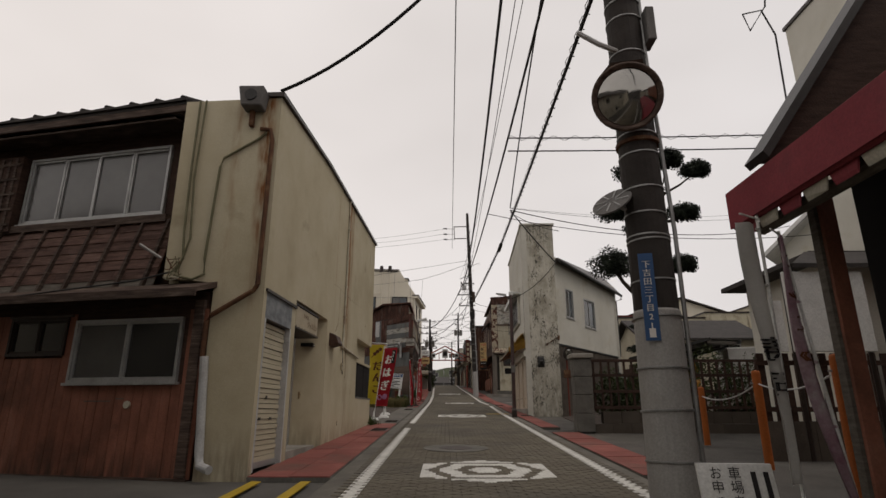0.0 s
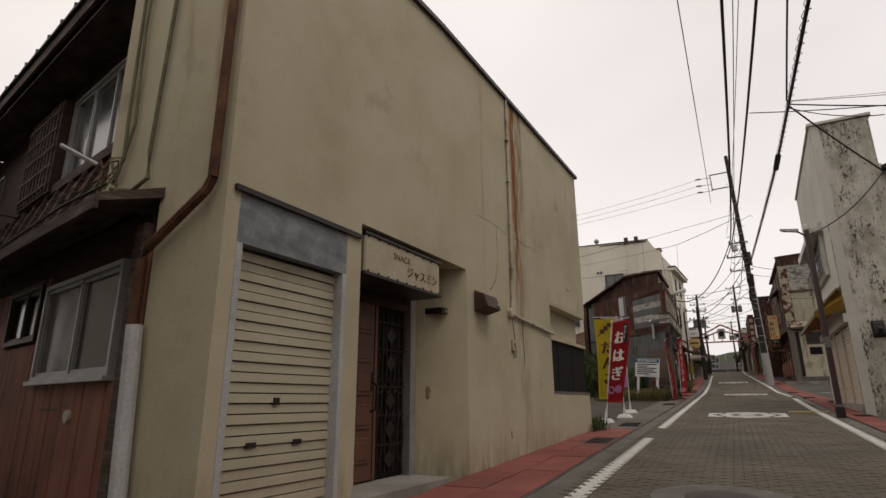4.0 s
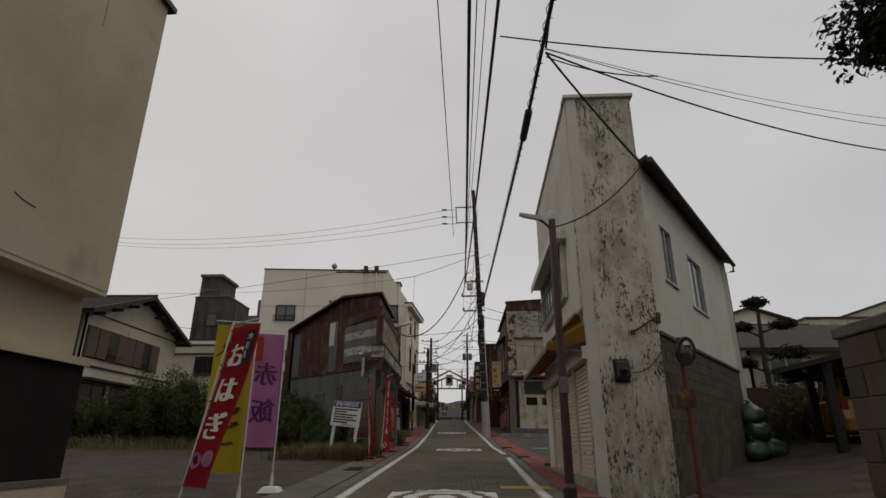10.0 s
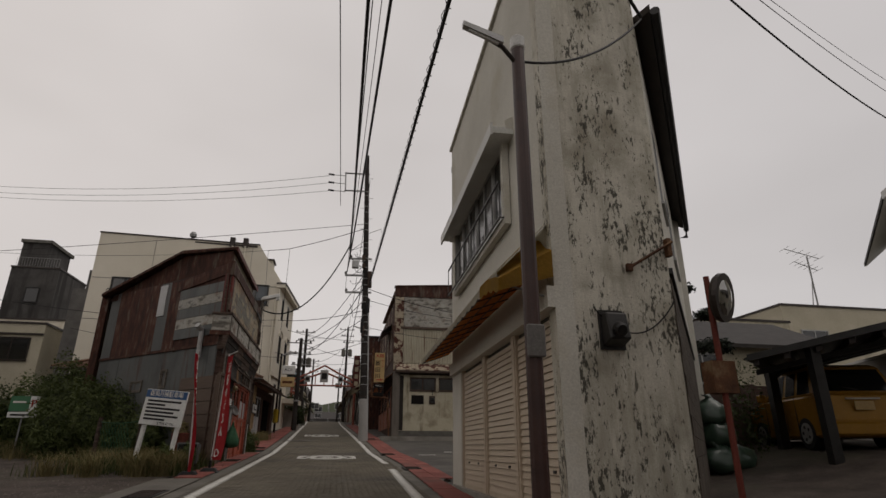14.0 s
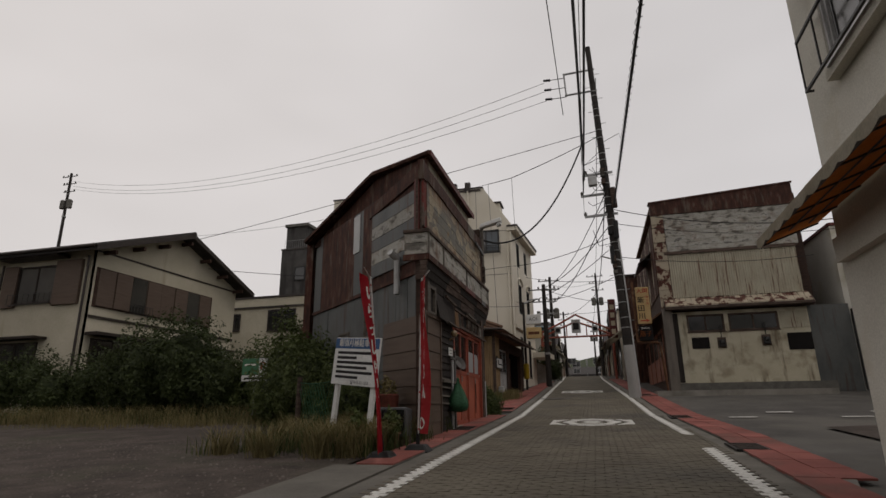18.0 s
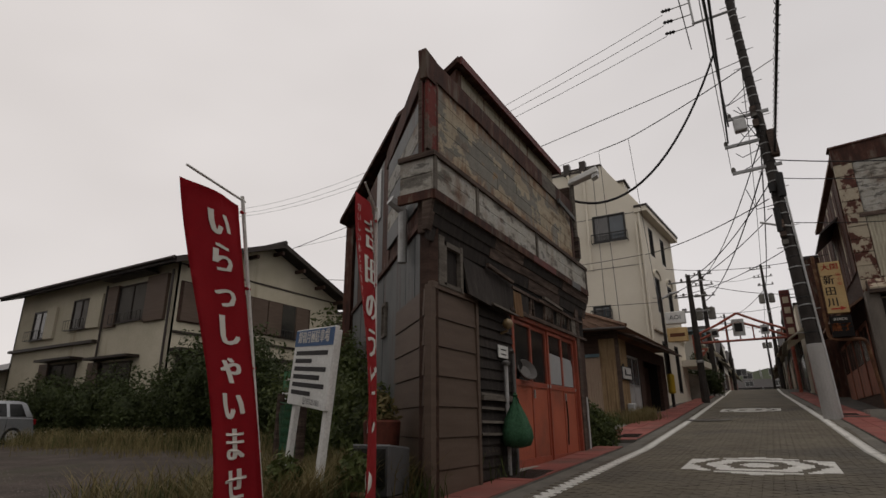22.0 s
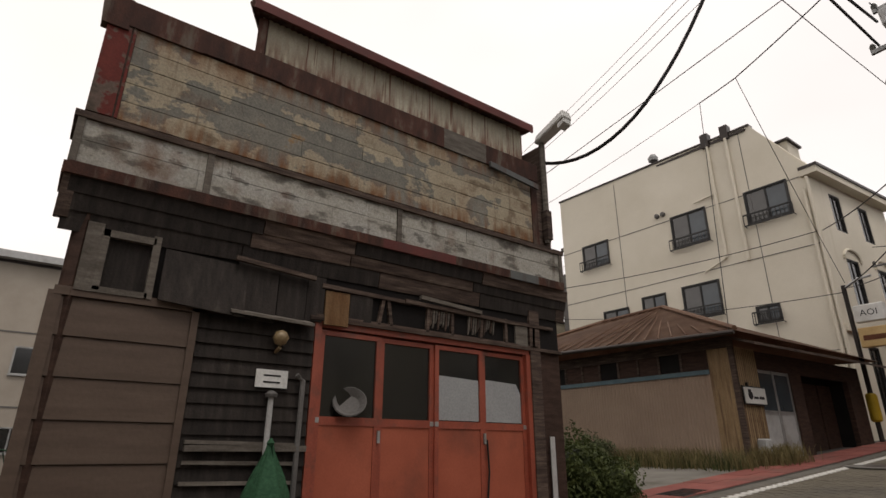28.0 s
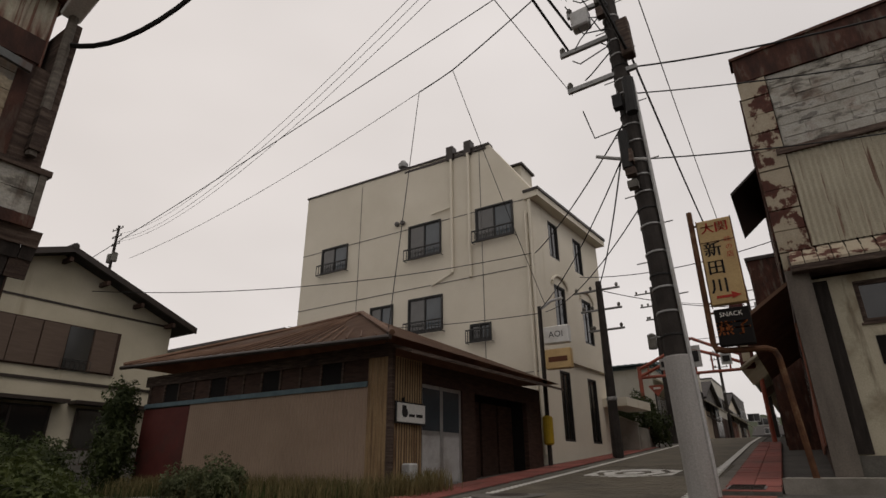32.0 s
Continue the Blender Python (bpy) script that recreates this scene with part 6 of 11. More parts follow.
for k in range(20):
    u = (3.56 if k < 8 else 4.12) + (k if k < 8 else k - 8) * 0.036
    zl = 3.74 + rgt.uniform(0, 0.12)
    part("torn_lath", hexa(bmesh.new(), [R.p(u, zl, 0.04), R.p(u + 0.02, zl + 0.03, 0.04), R.p(u + 0.02, zl, 0.02), R.p(u, zl, 0.02), R.p(u + 0.01, 3.97, 0.045), R.p(u + 0.034, 3.97, 0.045), R.p(u + 0.034, 3.97, 0.02), R.p(u + 0.01, 3.97, 0.02)]), GREY_WOOD if k % 3 else OLD_WOOD, ru)
for u0, u1, z, w, dz in ((2.2, 3.3, 4.0, 0.06, -0.02), (3.2, 4.7, 3.99, 0.075, -0.03), (3.4, 4.3, 4.06, 0.1, -0.05), (1.3, 2.1, 4.1, 0.12, -0.06), (4.5, 5.6, 3.96, 0.06, 0.01), (2.16, 5.3, 3.68, 0.05, 0.0)):
    part("loose_batten", hexa(bmesh.new(), [R.p(u0, z, w), R.p(u1, z + dz, w), R.p(u1, z + dz, w - 0.045), R.p(u0, z, w - 0.045), R.p(u0, z + 0.045, w), R.p(u1, z + dz + 0.04, w), R.p(u1, z + dz + 0.04, w - 0.045), R.p(u0, z + 0.045, w - 0.045)]), OLD_WOOD if u0 != 3.4 else GREY_WOOD, ru)
part("transom_sill", R.box(2.1, RL, 3.66, 3.7, 0.0, 0.06), OLD_WOOD, ru)
part("drip_board", hexa(bmesh.new(), [R.p(1.3, 3.59, 0.17), R.p(2.1, 3.56, 0.17), R.p(2.1, 3.62, 0.0), R.p(1.3, 3.65, 0.0), R.p(1.3, 3.615, 0.17), R.p(2.1, 3.585, 0.17), R.p(2.1, 3.65, 0.0), R.p(1.3, 3.68, 0.0)]), GREY_WOOD, ru)
# The infill's dark colour includes the shade below the eave.
wf = part("corner_window", R.box(0.24, 0.62, 3.66, 4.12, 0.002, 0.02), DARK_BOARDS, ru, "boarded corner window in a bare wood frame")
for a, b, c, d in ((0.1, 0.22, 3.62, 4.2), (0.22, 0.27, 3.64, 4.16), (0.6, 0.66, 3.62, 4.18), (0.22, 0.62, 4.1, 4.16), (0.22, 0.62, 3.62, 3.67)):
    part("frame", R.box(a, b, c, d, 0.01, 0.075), GREY_WOOD, wf)
# eave box under the balcony, and the balcony board
part("eave_soffit", R.box(-0.1, RL + 0.1, 4.2, 4.3, 0.0, 0.03), DARK_WOOD, ru)
for k, (z0, z1, w) in enumerate(((4.12, 4.3, 0.03), (4.28, 4.42, 0.07), (4.4, 4.54, 0.11))):
    a = -0.1
    while a < RL + 0.1:
        e = min(a + random.uniform(0.8, 1.8), RL + 0.12)
        part("eave_board", hexa(bmesh.new(), [R.p(a, z0 + random.uniform(-0.02, 0.015), w), R.p(e, z0, w), R.p(e, z0, w - 0.03), R.p(a, z0, w - 0.03), R.p(a, z1, w + 0.03), R.p(e, z1, w + 0.03), R.p(e, z1, w), R.p(a, z1, w)]), random.choice((DARK_BOARDS, DARK_BOARDS, OLD_WOOD)), ru)
        a = e + 0.01
B0, B1 = -0.15, 5.76
part("balcony_floor", R.box(B0, B1, 4.54, 4.62, 0.0, 0.15), OLD_WOOD, ru)
a = B0
while a < B1:
    e = min(a + random.uniform(0.45, 1.1), B1)
    part("drip_edge", R.box(a, e, 4.54, 4.65, 0.15, 0.175), random.choice((RUST, RUST, RED_TIN, GREY_TIN)), ru)
    a = e
for r in range(2):
    a = B0
    while a < B1:
        e = min(a + random.uniform(0.8, 1.5), B1)
        z = 4.66 + r * 0.21
        part("balcony_board", R.box(a + 0.003, e, z, z + 0.205, 0.12, 0.145 + random.uniform(0, 0.006)), PEEL_W, ru)
        a = e
for a in (B0, 0.9, 3.0, B1 - 0.06):
    part("balcony_post", R.box(a, a + 0.06, 4.64, 5.08, 0.146, 0.17), GREY_WOOD, ru)
part("balcony_cap", R.box(B0 - 0.03, B1 + 0.03, 5.06, 5.12, 0.08, 0.18), OLD_WOOD, ru)
for k in range(2):
    part("balcony_end_board", R.box(B0, B0 + 0.03, 4.66 + 0.21 * k, 4.86 + 0.21 * k, -0.3, 0.12), PEEL_W, ru)
    part("balcony_end_board", R.box(B1 - 0.03, B1, 4.66 + 0.21 * k, 4.86 + 0.21 * k, -0.02, 0.12), PEEL_W, ru)
part("balcony_end_cap", R.box(B0 - 0.03, B0 + 0.05, 5.06, 5.12, -0.32, 0.08), OLD_WOOD, ru)
part("balcony_end_edge", R.box(B0 - 0.02, B0 + 0.03, 4.54, 4.65, -0.32, 0.15), RUST, ru)
part("bracket", hexa(bmesh.new(), [R.p(-0.15, 4.2, 0.06), R.p(-0.05, 4.2, 0.06), R.p(-0.05, 4.2, 0.0), R.p(-0.15, 4.2, 0.0), R.p(-0.15, 4.54, 0.14), R.p(-0.05, 4.54, 0.14), R.p(-0.05, 4.54, 0.0), R.p(-0.15, 4.54, 0.0)]), OLD_WOOD, ru)
# sign board above: long peeling boards leaning back a little
for r in range(5):
    z = 5.2 + r * 0.198
    a = 0.12
    while a < RL - 0.45:
        e = min(a + random.uniform(1.7, 2.9), RL - 0.42)
        part("sign_board", R.box(a + 0.004, e, z, z + 0.19, 0.02, 0.045 + random.uniform(0, 0.006)), PEEL, ru)
        a = e
part("sign_back", R.box(-0.1, RL - 0.35, 4.7, 6.2, 0.004, 0.02), OLD_WOOD, ru)
part("red_edge", R.box(-0.12, 0.12, 5.2, 6.2, 0.02, 0.058), surf("flaked_red_paint", [(0.35, (0.08, 0.06, 0.045)), (0.45, (0.14, 0.10, 0.08)), (0.5, (0.13, 0.026, 0.02)), (0.7, (0.17, 0.036, 0.026))], scale=4, rough=0.8, bump=0.5), ru)
part("right_edge", R.box(RL - 0.42, RL - 0.3, 4.8, 6.2, 0.0, 0.06), RUST, ru)
a = -0.16
while a < RL - 0.28:
    e = min(a + random.uniform(0.5, 0.9), RL - 0.28)
    m = RUST if a < 1.8 or random.random() < 0.35 else random.choice((GREY_TIN, RUST, GREY_WOOD))
    part("top_flashing", R.box(a, e, 6.18 + random.uniform(-0.015, 0.015), 6.46, 0.004, 0.072), m, ru)
    a = e
part("top_flashing_end", R.slab([(-0.17, 6.12), (0.05, 6.12), (0.05, 6.46), (-0.2, 6.5)], -0.03, 0.08), RUST, ru)
part("loose_flashing", hexa(bmesh.new(), [R.p(4.5, 6.12, 0.12), R.p(5.4, 6.02, 0.14), R.p(5.4, 6.02, 0.1), R.p(4.5, 6.12, 0.08), R.p(4.5, 6.2, 0.12), R.p(5.4, 6.1, 0.14), R.p(5.4, 6.1, 0.1), R.p(4.5, 6.2, 0.08)]), GREY_TIN, ru)
# set-back attic wall of corrugated iron with its roof
RB = Face((-2.25, 32.7), (-2.25, 36.95))
part("attic_sheet", RB.sheet(0, 4.25, 6.2, 7.3, 0.0), ATTIC_TIN, ru)
RE = Face((-6.2, 35.2), (-2.25, 32.66))
part("attic_end", RE.slab([(0, 6.2), (RE.length, 6.2), (RE.length, 7.26), (2.9, 7.34), (0, 6.3)], -0.1, 0.0), RUST, ru)
KN, KS = (-3.78, 36.95, 7.36), (-3.86, 33.46, 7.36)
part("attic_roof", hexa(bmesh.new(), [RB.p(-0.15, 7.28, 0.14), RB.p(4.35, 7.28, 0.14), KN, KS] + [(x, y, z + 0.08) for x, y, z in (RB.p(-0.15, 7.28, 0.14), RB.p(4.35, 7.28, 0.14), KN, KS)]), RUST, ru)
part("rear_slope", hexa(bmesh.new(), [KS, KN, (-6.45, 36.6, 6.3), (-6.4, 34.95, 6.3)] + [(x, y, z + 0.08) for x, y, z in (KS, KN, (-6.45, 36.6, 6.3), (-6.4, 34.95, 6.3))]), RUST, ru)
part("attic_fascia", RB.box(-0.15, 4.35, 7.24, 7.37, 0.14, 0.17), RED_TIN, ru)
part("verge_board", rod([(-2.12, 32.55, 7.32), (-3.82, 33.5, 7.42), (-4.3, 33.85, 7.22), (-6.35, 35.05, 6.34)], 0.055, 6), RUST, ru)
# long side wall: rusted sheets above, grey tin below
random.seed(11)
u = 0.0
while u < SL_ - 0.02:
    e = min(u + random.uniform(0.4, 0.62), SL_)
    rise = lambda q: 6.42 - 0.08 * q / 3.6 if q < 3.6 else 6.25 + 0.2 * (q - 3.6) / 2.16
    t0, t1 = rise(u), rise(e)
    m = random.choice((RUST, RUST, RUST, GREY_TIN)) if u < SL_ * 0.62 else RUST
    part("rust_sheet", RS.slab([(u, 4.35 + 0.05 * math.sin(u * 3)), (e, 4.35), (e, t1), (u, t0)], 0.0, 0.015 + random.uniform(0, 0.02)), m, ru)
    u = e
part("side_flashing", RS.slab([(3.55, 6.0), (SL_ + 0.06, 6.2), (SL_ + 0.06, 6.5), (3.55, 6.29)], 0.03, 0.07), RUST, ru)
part("corner_flashing", RS.box(SL_ - 0.16, SL_ + 0.02, 4.7, 6.2, 0.03, 0.075), RED_TIN, ru)
for r in range(5):
    part("side_sign_board", RS.box(SL_ * 0.64, SL_ - 0.16, 4.62 + r * 0.28, 4.89 + r * 0.28, 0.03, 0.055 + random.uniform(0, 0.008)), PEEL_W if r % 2 else GREY_TIN, ru)
part("pale_sheet", RS.box(SL_ * 0.46, SL_ * 0.52, 5.4, 6.3, 0.03, 0.05), GREY_PVC, ru)
part("side_core", RS.box(0, SL_, 1.25, 6.4, -0.12, 0.0), DARK_WOOD, ru)
u = 0.0
while u < SL_ - 1.45:
    e = min(u + 0.55, SL_ - 1.45)
    part("tin_sheet", RS.box(u, e, 1.3, 4.34, 0.0, 0.014 + random.uniform(0, 0.012)), GREY_TIN, ru)
    u = e
u = SL_ - 1.45
while u < SL_ - 0.05:
    e = min(u + 0.16, SL_ - 0.02)
    part("bare_board", RS.box(u, e - 0.006, 3.55, 4.4, 0.0, 0.018 + random.uniform(0, 0.012)), GREY_TIN, ru)
    u = e
part("side_band", RS.box(0, SL_, 4.33, 4.4, 0.0, 0.06), RUST, ru)
window(RS, SL_ * 0.34, SL_ * 0.44, 3.3, 3.62, ru, w=0.03, panes=1, fr_mat=GREY_WOOD, glass=GLASS_GREY, sill=False)
window(RS, SL_ * 0.58, SL_ * 0.63, 3.35, 3.85, ru, w=0.03, panes=1, fr_mat=GREY_WOOD, glass=GLASS_GREY, sill=False)
part("stove_pipe", rod([RS.p(SL_ - 0.75, 4.05, 0.12), RS.p(SL_ - 0.75, 4.75, 0.12)], 0.06, 10), GREY_PVC, ru)
part("pipe_cowl", rod([RS.p(SL_ - 0.75, 4.75, 0.12), RS.p(SL_ - 0.7, 4.85, 0.3)], 0.07, 10), GREY_PVC, ru)
part("rear_wall", box(-6.5, 35.3, 1.5, -6.3, 37.1, 6.4), RUST, ru)
part("north_wall", box(-6.4, 37.0, 1.6, -1.93, 37.1, 6.9), OLD_WOOD, ru)
# things fixed to the shop house front
gbag = thing("green_net_bag", R.p(1.75, 1.9, 0.12), "green net bag hanging from a pipe on the wall", "bag")
prof = [(0.015, 0.62), (0.03, 0.56), (0.07, 0.48), (0.13, 0.36), (0.185, 0.22), (0.2, 0.12), (0.16, 0.03), (0.05, 0.0)]
bg_ = turned(prof, R.p(1.77, 1.86, 0.2), (0, 0, 1), 22)
for v in bg_.verts:
    k = math.atan2(v.co.y - R.p(1.77, 0)[1], v.co.x - R.p(0, 0, 0.2)[0])
    v.co.x += 0.012 * math.sin(7 * k)
    v.co.y += 0.012 * math.cos(5 * k)
part("net", bg_, GREEN_NET, gbag, smooth=True)
part("knot", turned([(0.02, 0), (0.035, 0.03), (0.01, 0.07)], R.p(1.77, 2.46, 0.2), (0, 0, 1), 10), GREEN_NET, gbag)
wp = thing("water_pipe", R.p(1.75, 2.2, 0.08), "thin grey standpipe with a cap on the wall", "pipe")
part("pipe", rod([R.p(1.77, 1.45, 0.09), R.p(1.77, 2.88, 0.09)], 0.026, 8), GREY_PVC, wp)
part("cap", turned([(0.05, 0), (0.06, 0.03), (0.02, 0.06)], R.p(1.77, 2.88, 0.09), (0, 0, 1), 12), GREY_MORTAR, wp)
wp2 = thing("water_pipe", R.p(2.05, 2.2, 0.08), "grey wall pipe with a tap elbow", "pipe")
part("pipe", rod([R.p(2.06, 1.45, 0.07), R.p(2.07, 3.05, 0.07), R.p(2.0, 3.1, 0.08)], 0.026, 8), GREY_MORTAR, wp2)
nt = thing("notice_card", R.p(1.75, 3.0, 0.06), "small white notice card on the wall", "notice")
part("card", R.box(1.62, 1.92, 2.97, 3.13, 0.05, 0.062), WHITE, nt)
for k in range(2):
    part("ink_bar", R.box(1.69, 1.85, 3.07 - 0.06 * k, 3.085 - 0.06 * k, 0.063, 0.065), INK_BLACK, nt)
gll = thing("globe_lamp", R.p(1.78, 3.4, 0.1), "small brass globe lamp on the dark boards", "lamp")
part("globe", turned([(0.001, -0.075), (0.05, -0.055), (0.075, 0.0), (0.05, 0.055), (0.001, 0.075)], R.p(1.79, 3.42, 0.13), (0, 0, 1), 16), BRASS, gll, smooth=True)
part("holder", rod([R.p(1.79, 3.3, 0.03), R.p(1.79, 3.33, 0.13), R.p(1.79, 3.36, 0.13)], 0.018, 8), BRASS, gll)
sl = thing("street_light", (-1.50, 37.0, 5.3), "white bracket street light with a cable at the house corner", "street lamp")
part("pole", rod([(-1.86, 36.98, 5.25), (-1.86, 36.98, 6.95)], 0.045, 8), GREY_WOOD, sl)
part("hood", hexa(bmesh.new(), [(-1.92, 36.86, 6.88), (-1.26, 36.8, 7.02), (-1.26, 37.02, 7.02), (-1.92, 37.06, 6.88), (-1.88, 36.88, 7.02), (-1.28, 36.82, 7.16), (-1.28, 37.0, 7.16), (-1.88, 37.04, 7.02)]), WHITE, sl, bevel=0.02)
part("diffuser", hexa(bmesh.new(), [(-1.4, 36.84, 6.9), (-1.28, 36.84, 6.95), (-1.28, 37.0, 6.95), (-1.4, 37.0, 6.9), (-1.4, 36.84, 6.98), (-1.28, 36.84, 7.03), (-1.28, 37.0, 7.03), (-1.4, 37.0, 6.98)]), LAMP_GLASS, sl)
part("hanging_board", box(-1.90, 36.93, 5.3, -1.80, 37.03, 5.75), OLD_WOOD, sl)

# ---- the tin shed beyond ----
sh = thing("tin_shed", (-5, 46, 2.2), "low corrugated iron shed with a rusted hipped roof", "shed")
D = Face((-10.5, 43.5), (-2.8, 43.7))
DS = Face((-2.8, 43.7), (-2.45, 49.9))
zb = 2.0
part("south_core", D.box(0, D.length, zb, 4.85, -0.12, -0.02), DARK_WOOD, sh)
part("south_sheet", D.sheet(1.8, D.length - 0.55, zb, 4.06, 0.0), TAN_TIN, sh)
part("red_sheet", D.box(0.0, 1.8, zb, 4.02, -0.01, 0.012), RED_TIN, sh)
part("blue_trim", D.box(0.0, D.length - 0.55, 4.06, 4.16, -0.02, 0.04), BLUE_TRIM, sh)
for k in range(12):
    u = 0.15 + k * 0.58
    part("clerestory_pane", D.box(u, u + 0.5, 4.18, 4.6, -0.03, -0.012), BLACK_BOARD if k % 3 == 1 else DARK_WOOD, sh)
    part("mullion", D.box(u - 0.05, u, 4.16, 4.66, -0.03, 0.02), OLD_WOOD, sh)
part("eave_beam", D.box(-0.1, D.length, 4.6, 4.85, -0.05, 0.03), OLD_WOOD, sh)
part("corner_sheet", D.sheet(D.length - 0.55, D.length - 0.06, zb, 4.75, 0.005), OCHRE_TIN, sh)
part("corner_post", D.box(D.length - 0.06, D.length + 0.05, zb, 4.8, -0.05, 0.04), OLD_WOOD, sh)
part("front_core", DS.wall(0, DS.length, zb, 4.6, [(0.95, 2.4, 2.0, 4.2), (2.9, 5.4, 2.0, 4.2)], 0.12), DARK_WOOD, sh)
part("front_sheet", DS.sheet(0.05, 0.92, zb, 4.62, 0.005), OCHRE_TIN, sh)
# Added black sheet; closes the side of the bay's painted darkness.
part("end_board", DS.box(5.4, 5.5, 2.0, 4.5, -0.56, -0.13), BLACK_BOARD, sh)
dr = part("sliding_door", DS.box(0.95, 2.4, 2.25, 4.2, -0.08, -0.05), ALU, sh, "grey aluminium sliding doors")
for k in range(2):
    a = 0.98 + 0.7 * k
    part("glass", DS.box(a + 0.05, a + 0.63, 3.3, 4.12, -0.05, -0.042), GLASS_BLUE, dr)
    part("lower_panel", DS.box(a + 0.05, a + 0.63, 2.35, 3.2, -0.05, -0.044), GREY_PVC, dr)
    part("stile", DS.box(a + 0.63, a + 0.7, 2.25, 4.2, -0.05, -0.035), ALU, dr)
# Black sheet in place of the unlit shed interior behind the openings.
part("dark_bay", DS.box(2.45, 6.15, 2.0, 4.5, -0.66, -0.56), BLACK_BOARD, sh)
for u in (3.1, 3.9, 4.7):
    part("inner_door", DS.box(u, u + 0.7, 2.3, 4.1, -0.5, -0.45), DARK_WOOD, sh)
part("front_eave", hexa(bmesh.new(), [DS.p(-0.2, 4.55, 0.65), DS.p(6.4, 4.55, 0.65), DS.p(6.4, 4.78, 0.0), DS.p(-0.2, 4.78, 0.0), DS.p(-0.2, 4.61, 0.65), DS.p(6.4, 4.61, 0.65), DS.p(6.4, 4.84, 0.0), DS.p(-0.2, 4.84, 0.0)]), OLD_WOOD, sh)
e0, e1, e2, e3, rd, rd2 = (-11.0, 43.0, 5.1), (-2.35, 43.1, 4.83), (-2.0, 50.3, 4.78), (-10.9, 50.3, 5.1), (-5.86, 46.3, 6.46), (-8.2, 46.4, 6.42)
rm = bmesh.new()
V = [rm.verts.new(p) for p in (e0, e1, e2, e3, rd, rd2)]
for f in ((0, 1, 4, 5), (1, 2, 4), (2, 3, 5, 4), (3, 0, 5)):
    rm.faces.new([V[i] for i in f])
bmesh.ops.solidify(rm, geom=rm.faces[:], thickness=0.06)
sr = part("roof", rm, ROOF_TIN, sh)
for k in range(24):
    s = k / 24
    a = Vector(e0).lerp(Vector(e1), s)
    t = 1.0 if 0.33 < s < 0.6 else (s / 0.33 if s <= 0.33 else (1 - s) / 0.4)
    b = a.lerp(Vector(rd2).lerp(Vector(rd), min(1, max(0, (s - 0.33) / 0.27))), t)
    if (b - a).length > 0.1:
        part("standing_seam", rod([a + Vector((0, 0, 0.035)), b + Vector((0, 0, 0.035))], 0.018, 5), ROOF_TIN, sr)
for a, b in ((e1, rd), (e0, rd2), (rd, rd2)):
    part("ridge_cap", rod([Vector(a) + Vector((0, 0, 0.05)), Vector(b) + Vector((0, 0, 0.05))], 0.06, 6), ROOF_TIN, sr)
part("gutter", rod([(-11.0, 42.95, 5.06), (-2.35, 43.05, 4.79)], 0.05, 8), BROWN_METAL, sr)
ss = thing("shop_name_sign", (-2.75, 44.3, 3.9), "small white framed shop sign on the shed wall", "sign")
part("board", DS.box(0.1, 0.92, 3.4, 3.74, 0.06, 0.1), WHITE, ss)
part("frame", DS.box(0.07, 0.95, 3.37, 3.77, 0.045, 0.075), BLACK_METAL, ss)
part("mark", turned([(0.05, 0), (0.09, 0.0), (0.09, 0.004), (0.05, 0.004)], DS.p(0.3, 3.57, 0.101), (DS.n.x, DS.n.y, 0), 16), INK_BLACK, ss)
for a_, b_, c_, d_ in ((0.22, 0.34, 3.62, 3.7), (0.42, 0.6, 3.5, 3.55), (0.64, 0.84, 3.5, 3.56)):
    part("mark", DS.box(a_, b_, c_, d_, 0.101, 0.104), INK_BLACK, ss)
part("hanger", DS.box(0.3, 0.33, 3.77, 3.85, 0.0, 0.07), BLACK_METAL, ss)
mt = thing("gas_meter", (-2.7, 44.1, 2.4), "grey gas meter in the grass by the shed", "meter")
part("body", box(-2.72, 43.95, 2.35, -2.5, 44.2, 2.68), GREY_PVC, mt, bevel=0.03)
part("pipe", rod([(-2.6, 44.05, 2.1), (-2.6, 44.05, 2.4)], 0.02, 6), GALV, mt)

# ---- cream apartment block ----
ap = thing("apartment_block", (-8, 54, 2.5), "four-storey cream rendered apartment block with black window rails", "apartment building")
P = Face((-13.8, 51.3), (-2.95, 51.5))
PF = Face((-2.95, 51.5), (-2.5, 57.2))
px_ = lambda x: x + 13.8
HP = [(px_(-12.65), px_(-11.2), 10.35, 11.5), (px_(-8.1), px_(-6.6), 10.1, 11.5), (px_(-5.12), px_(-3.62), 10.2, 11.5),
      (px_(-11.8), px_(-10.5), 7.4, 8.2), (px_(-9.85), px_(-8.75), 7.4, 8.45), (px_(-8.05), px_(-6.55), 7.2, 8.5), (px_(-5.45), px_(-4.65), 6.62, 7.2)]
part("south_wall", P.wall(0, P.length, 2.5, 11.55, HP, 0.25), APT_WALL, ap)
part("stair_column", box(-15.2, 52.6, 2.5, -14.5, 54.2, 11.0), GREY_MORTAR, ap, "dark concrete stair column")
part("stair_column", box(-14.5, 52.6, 2.5, -13.82, 54.2, 12.2), GREY_MORTAR, ap, "dark concrete stair column")
part("south_gable", P.slab([(0, 11.55), (P.length, 11.55), (P.length - 0.05, 11.75), (px_(-4.45), 14.1), (0, 14.25)], -0.25, 0.0), APT_WALL, ap)
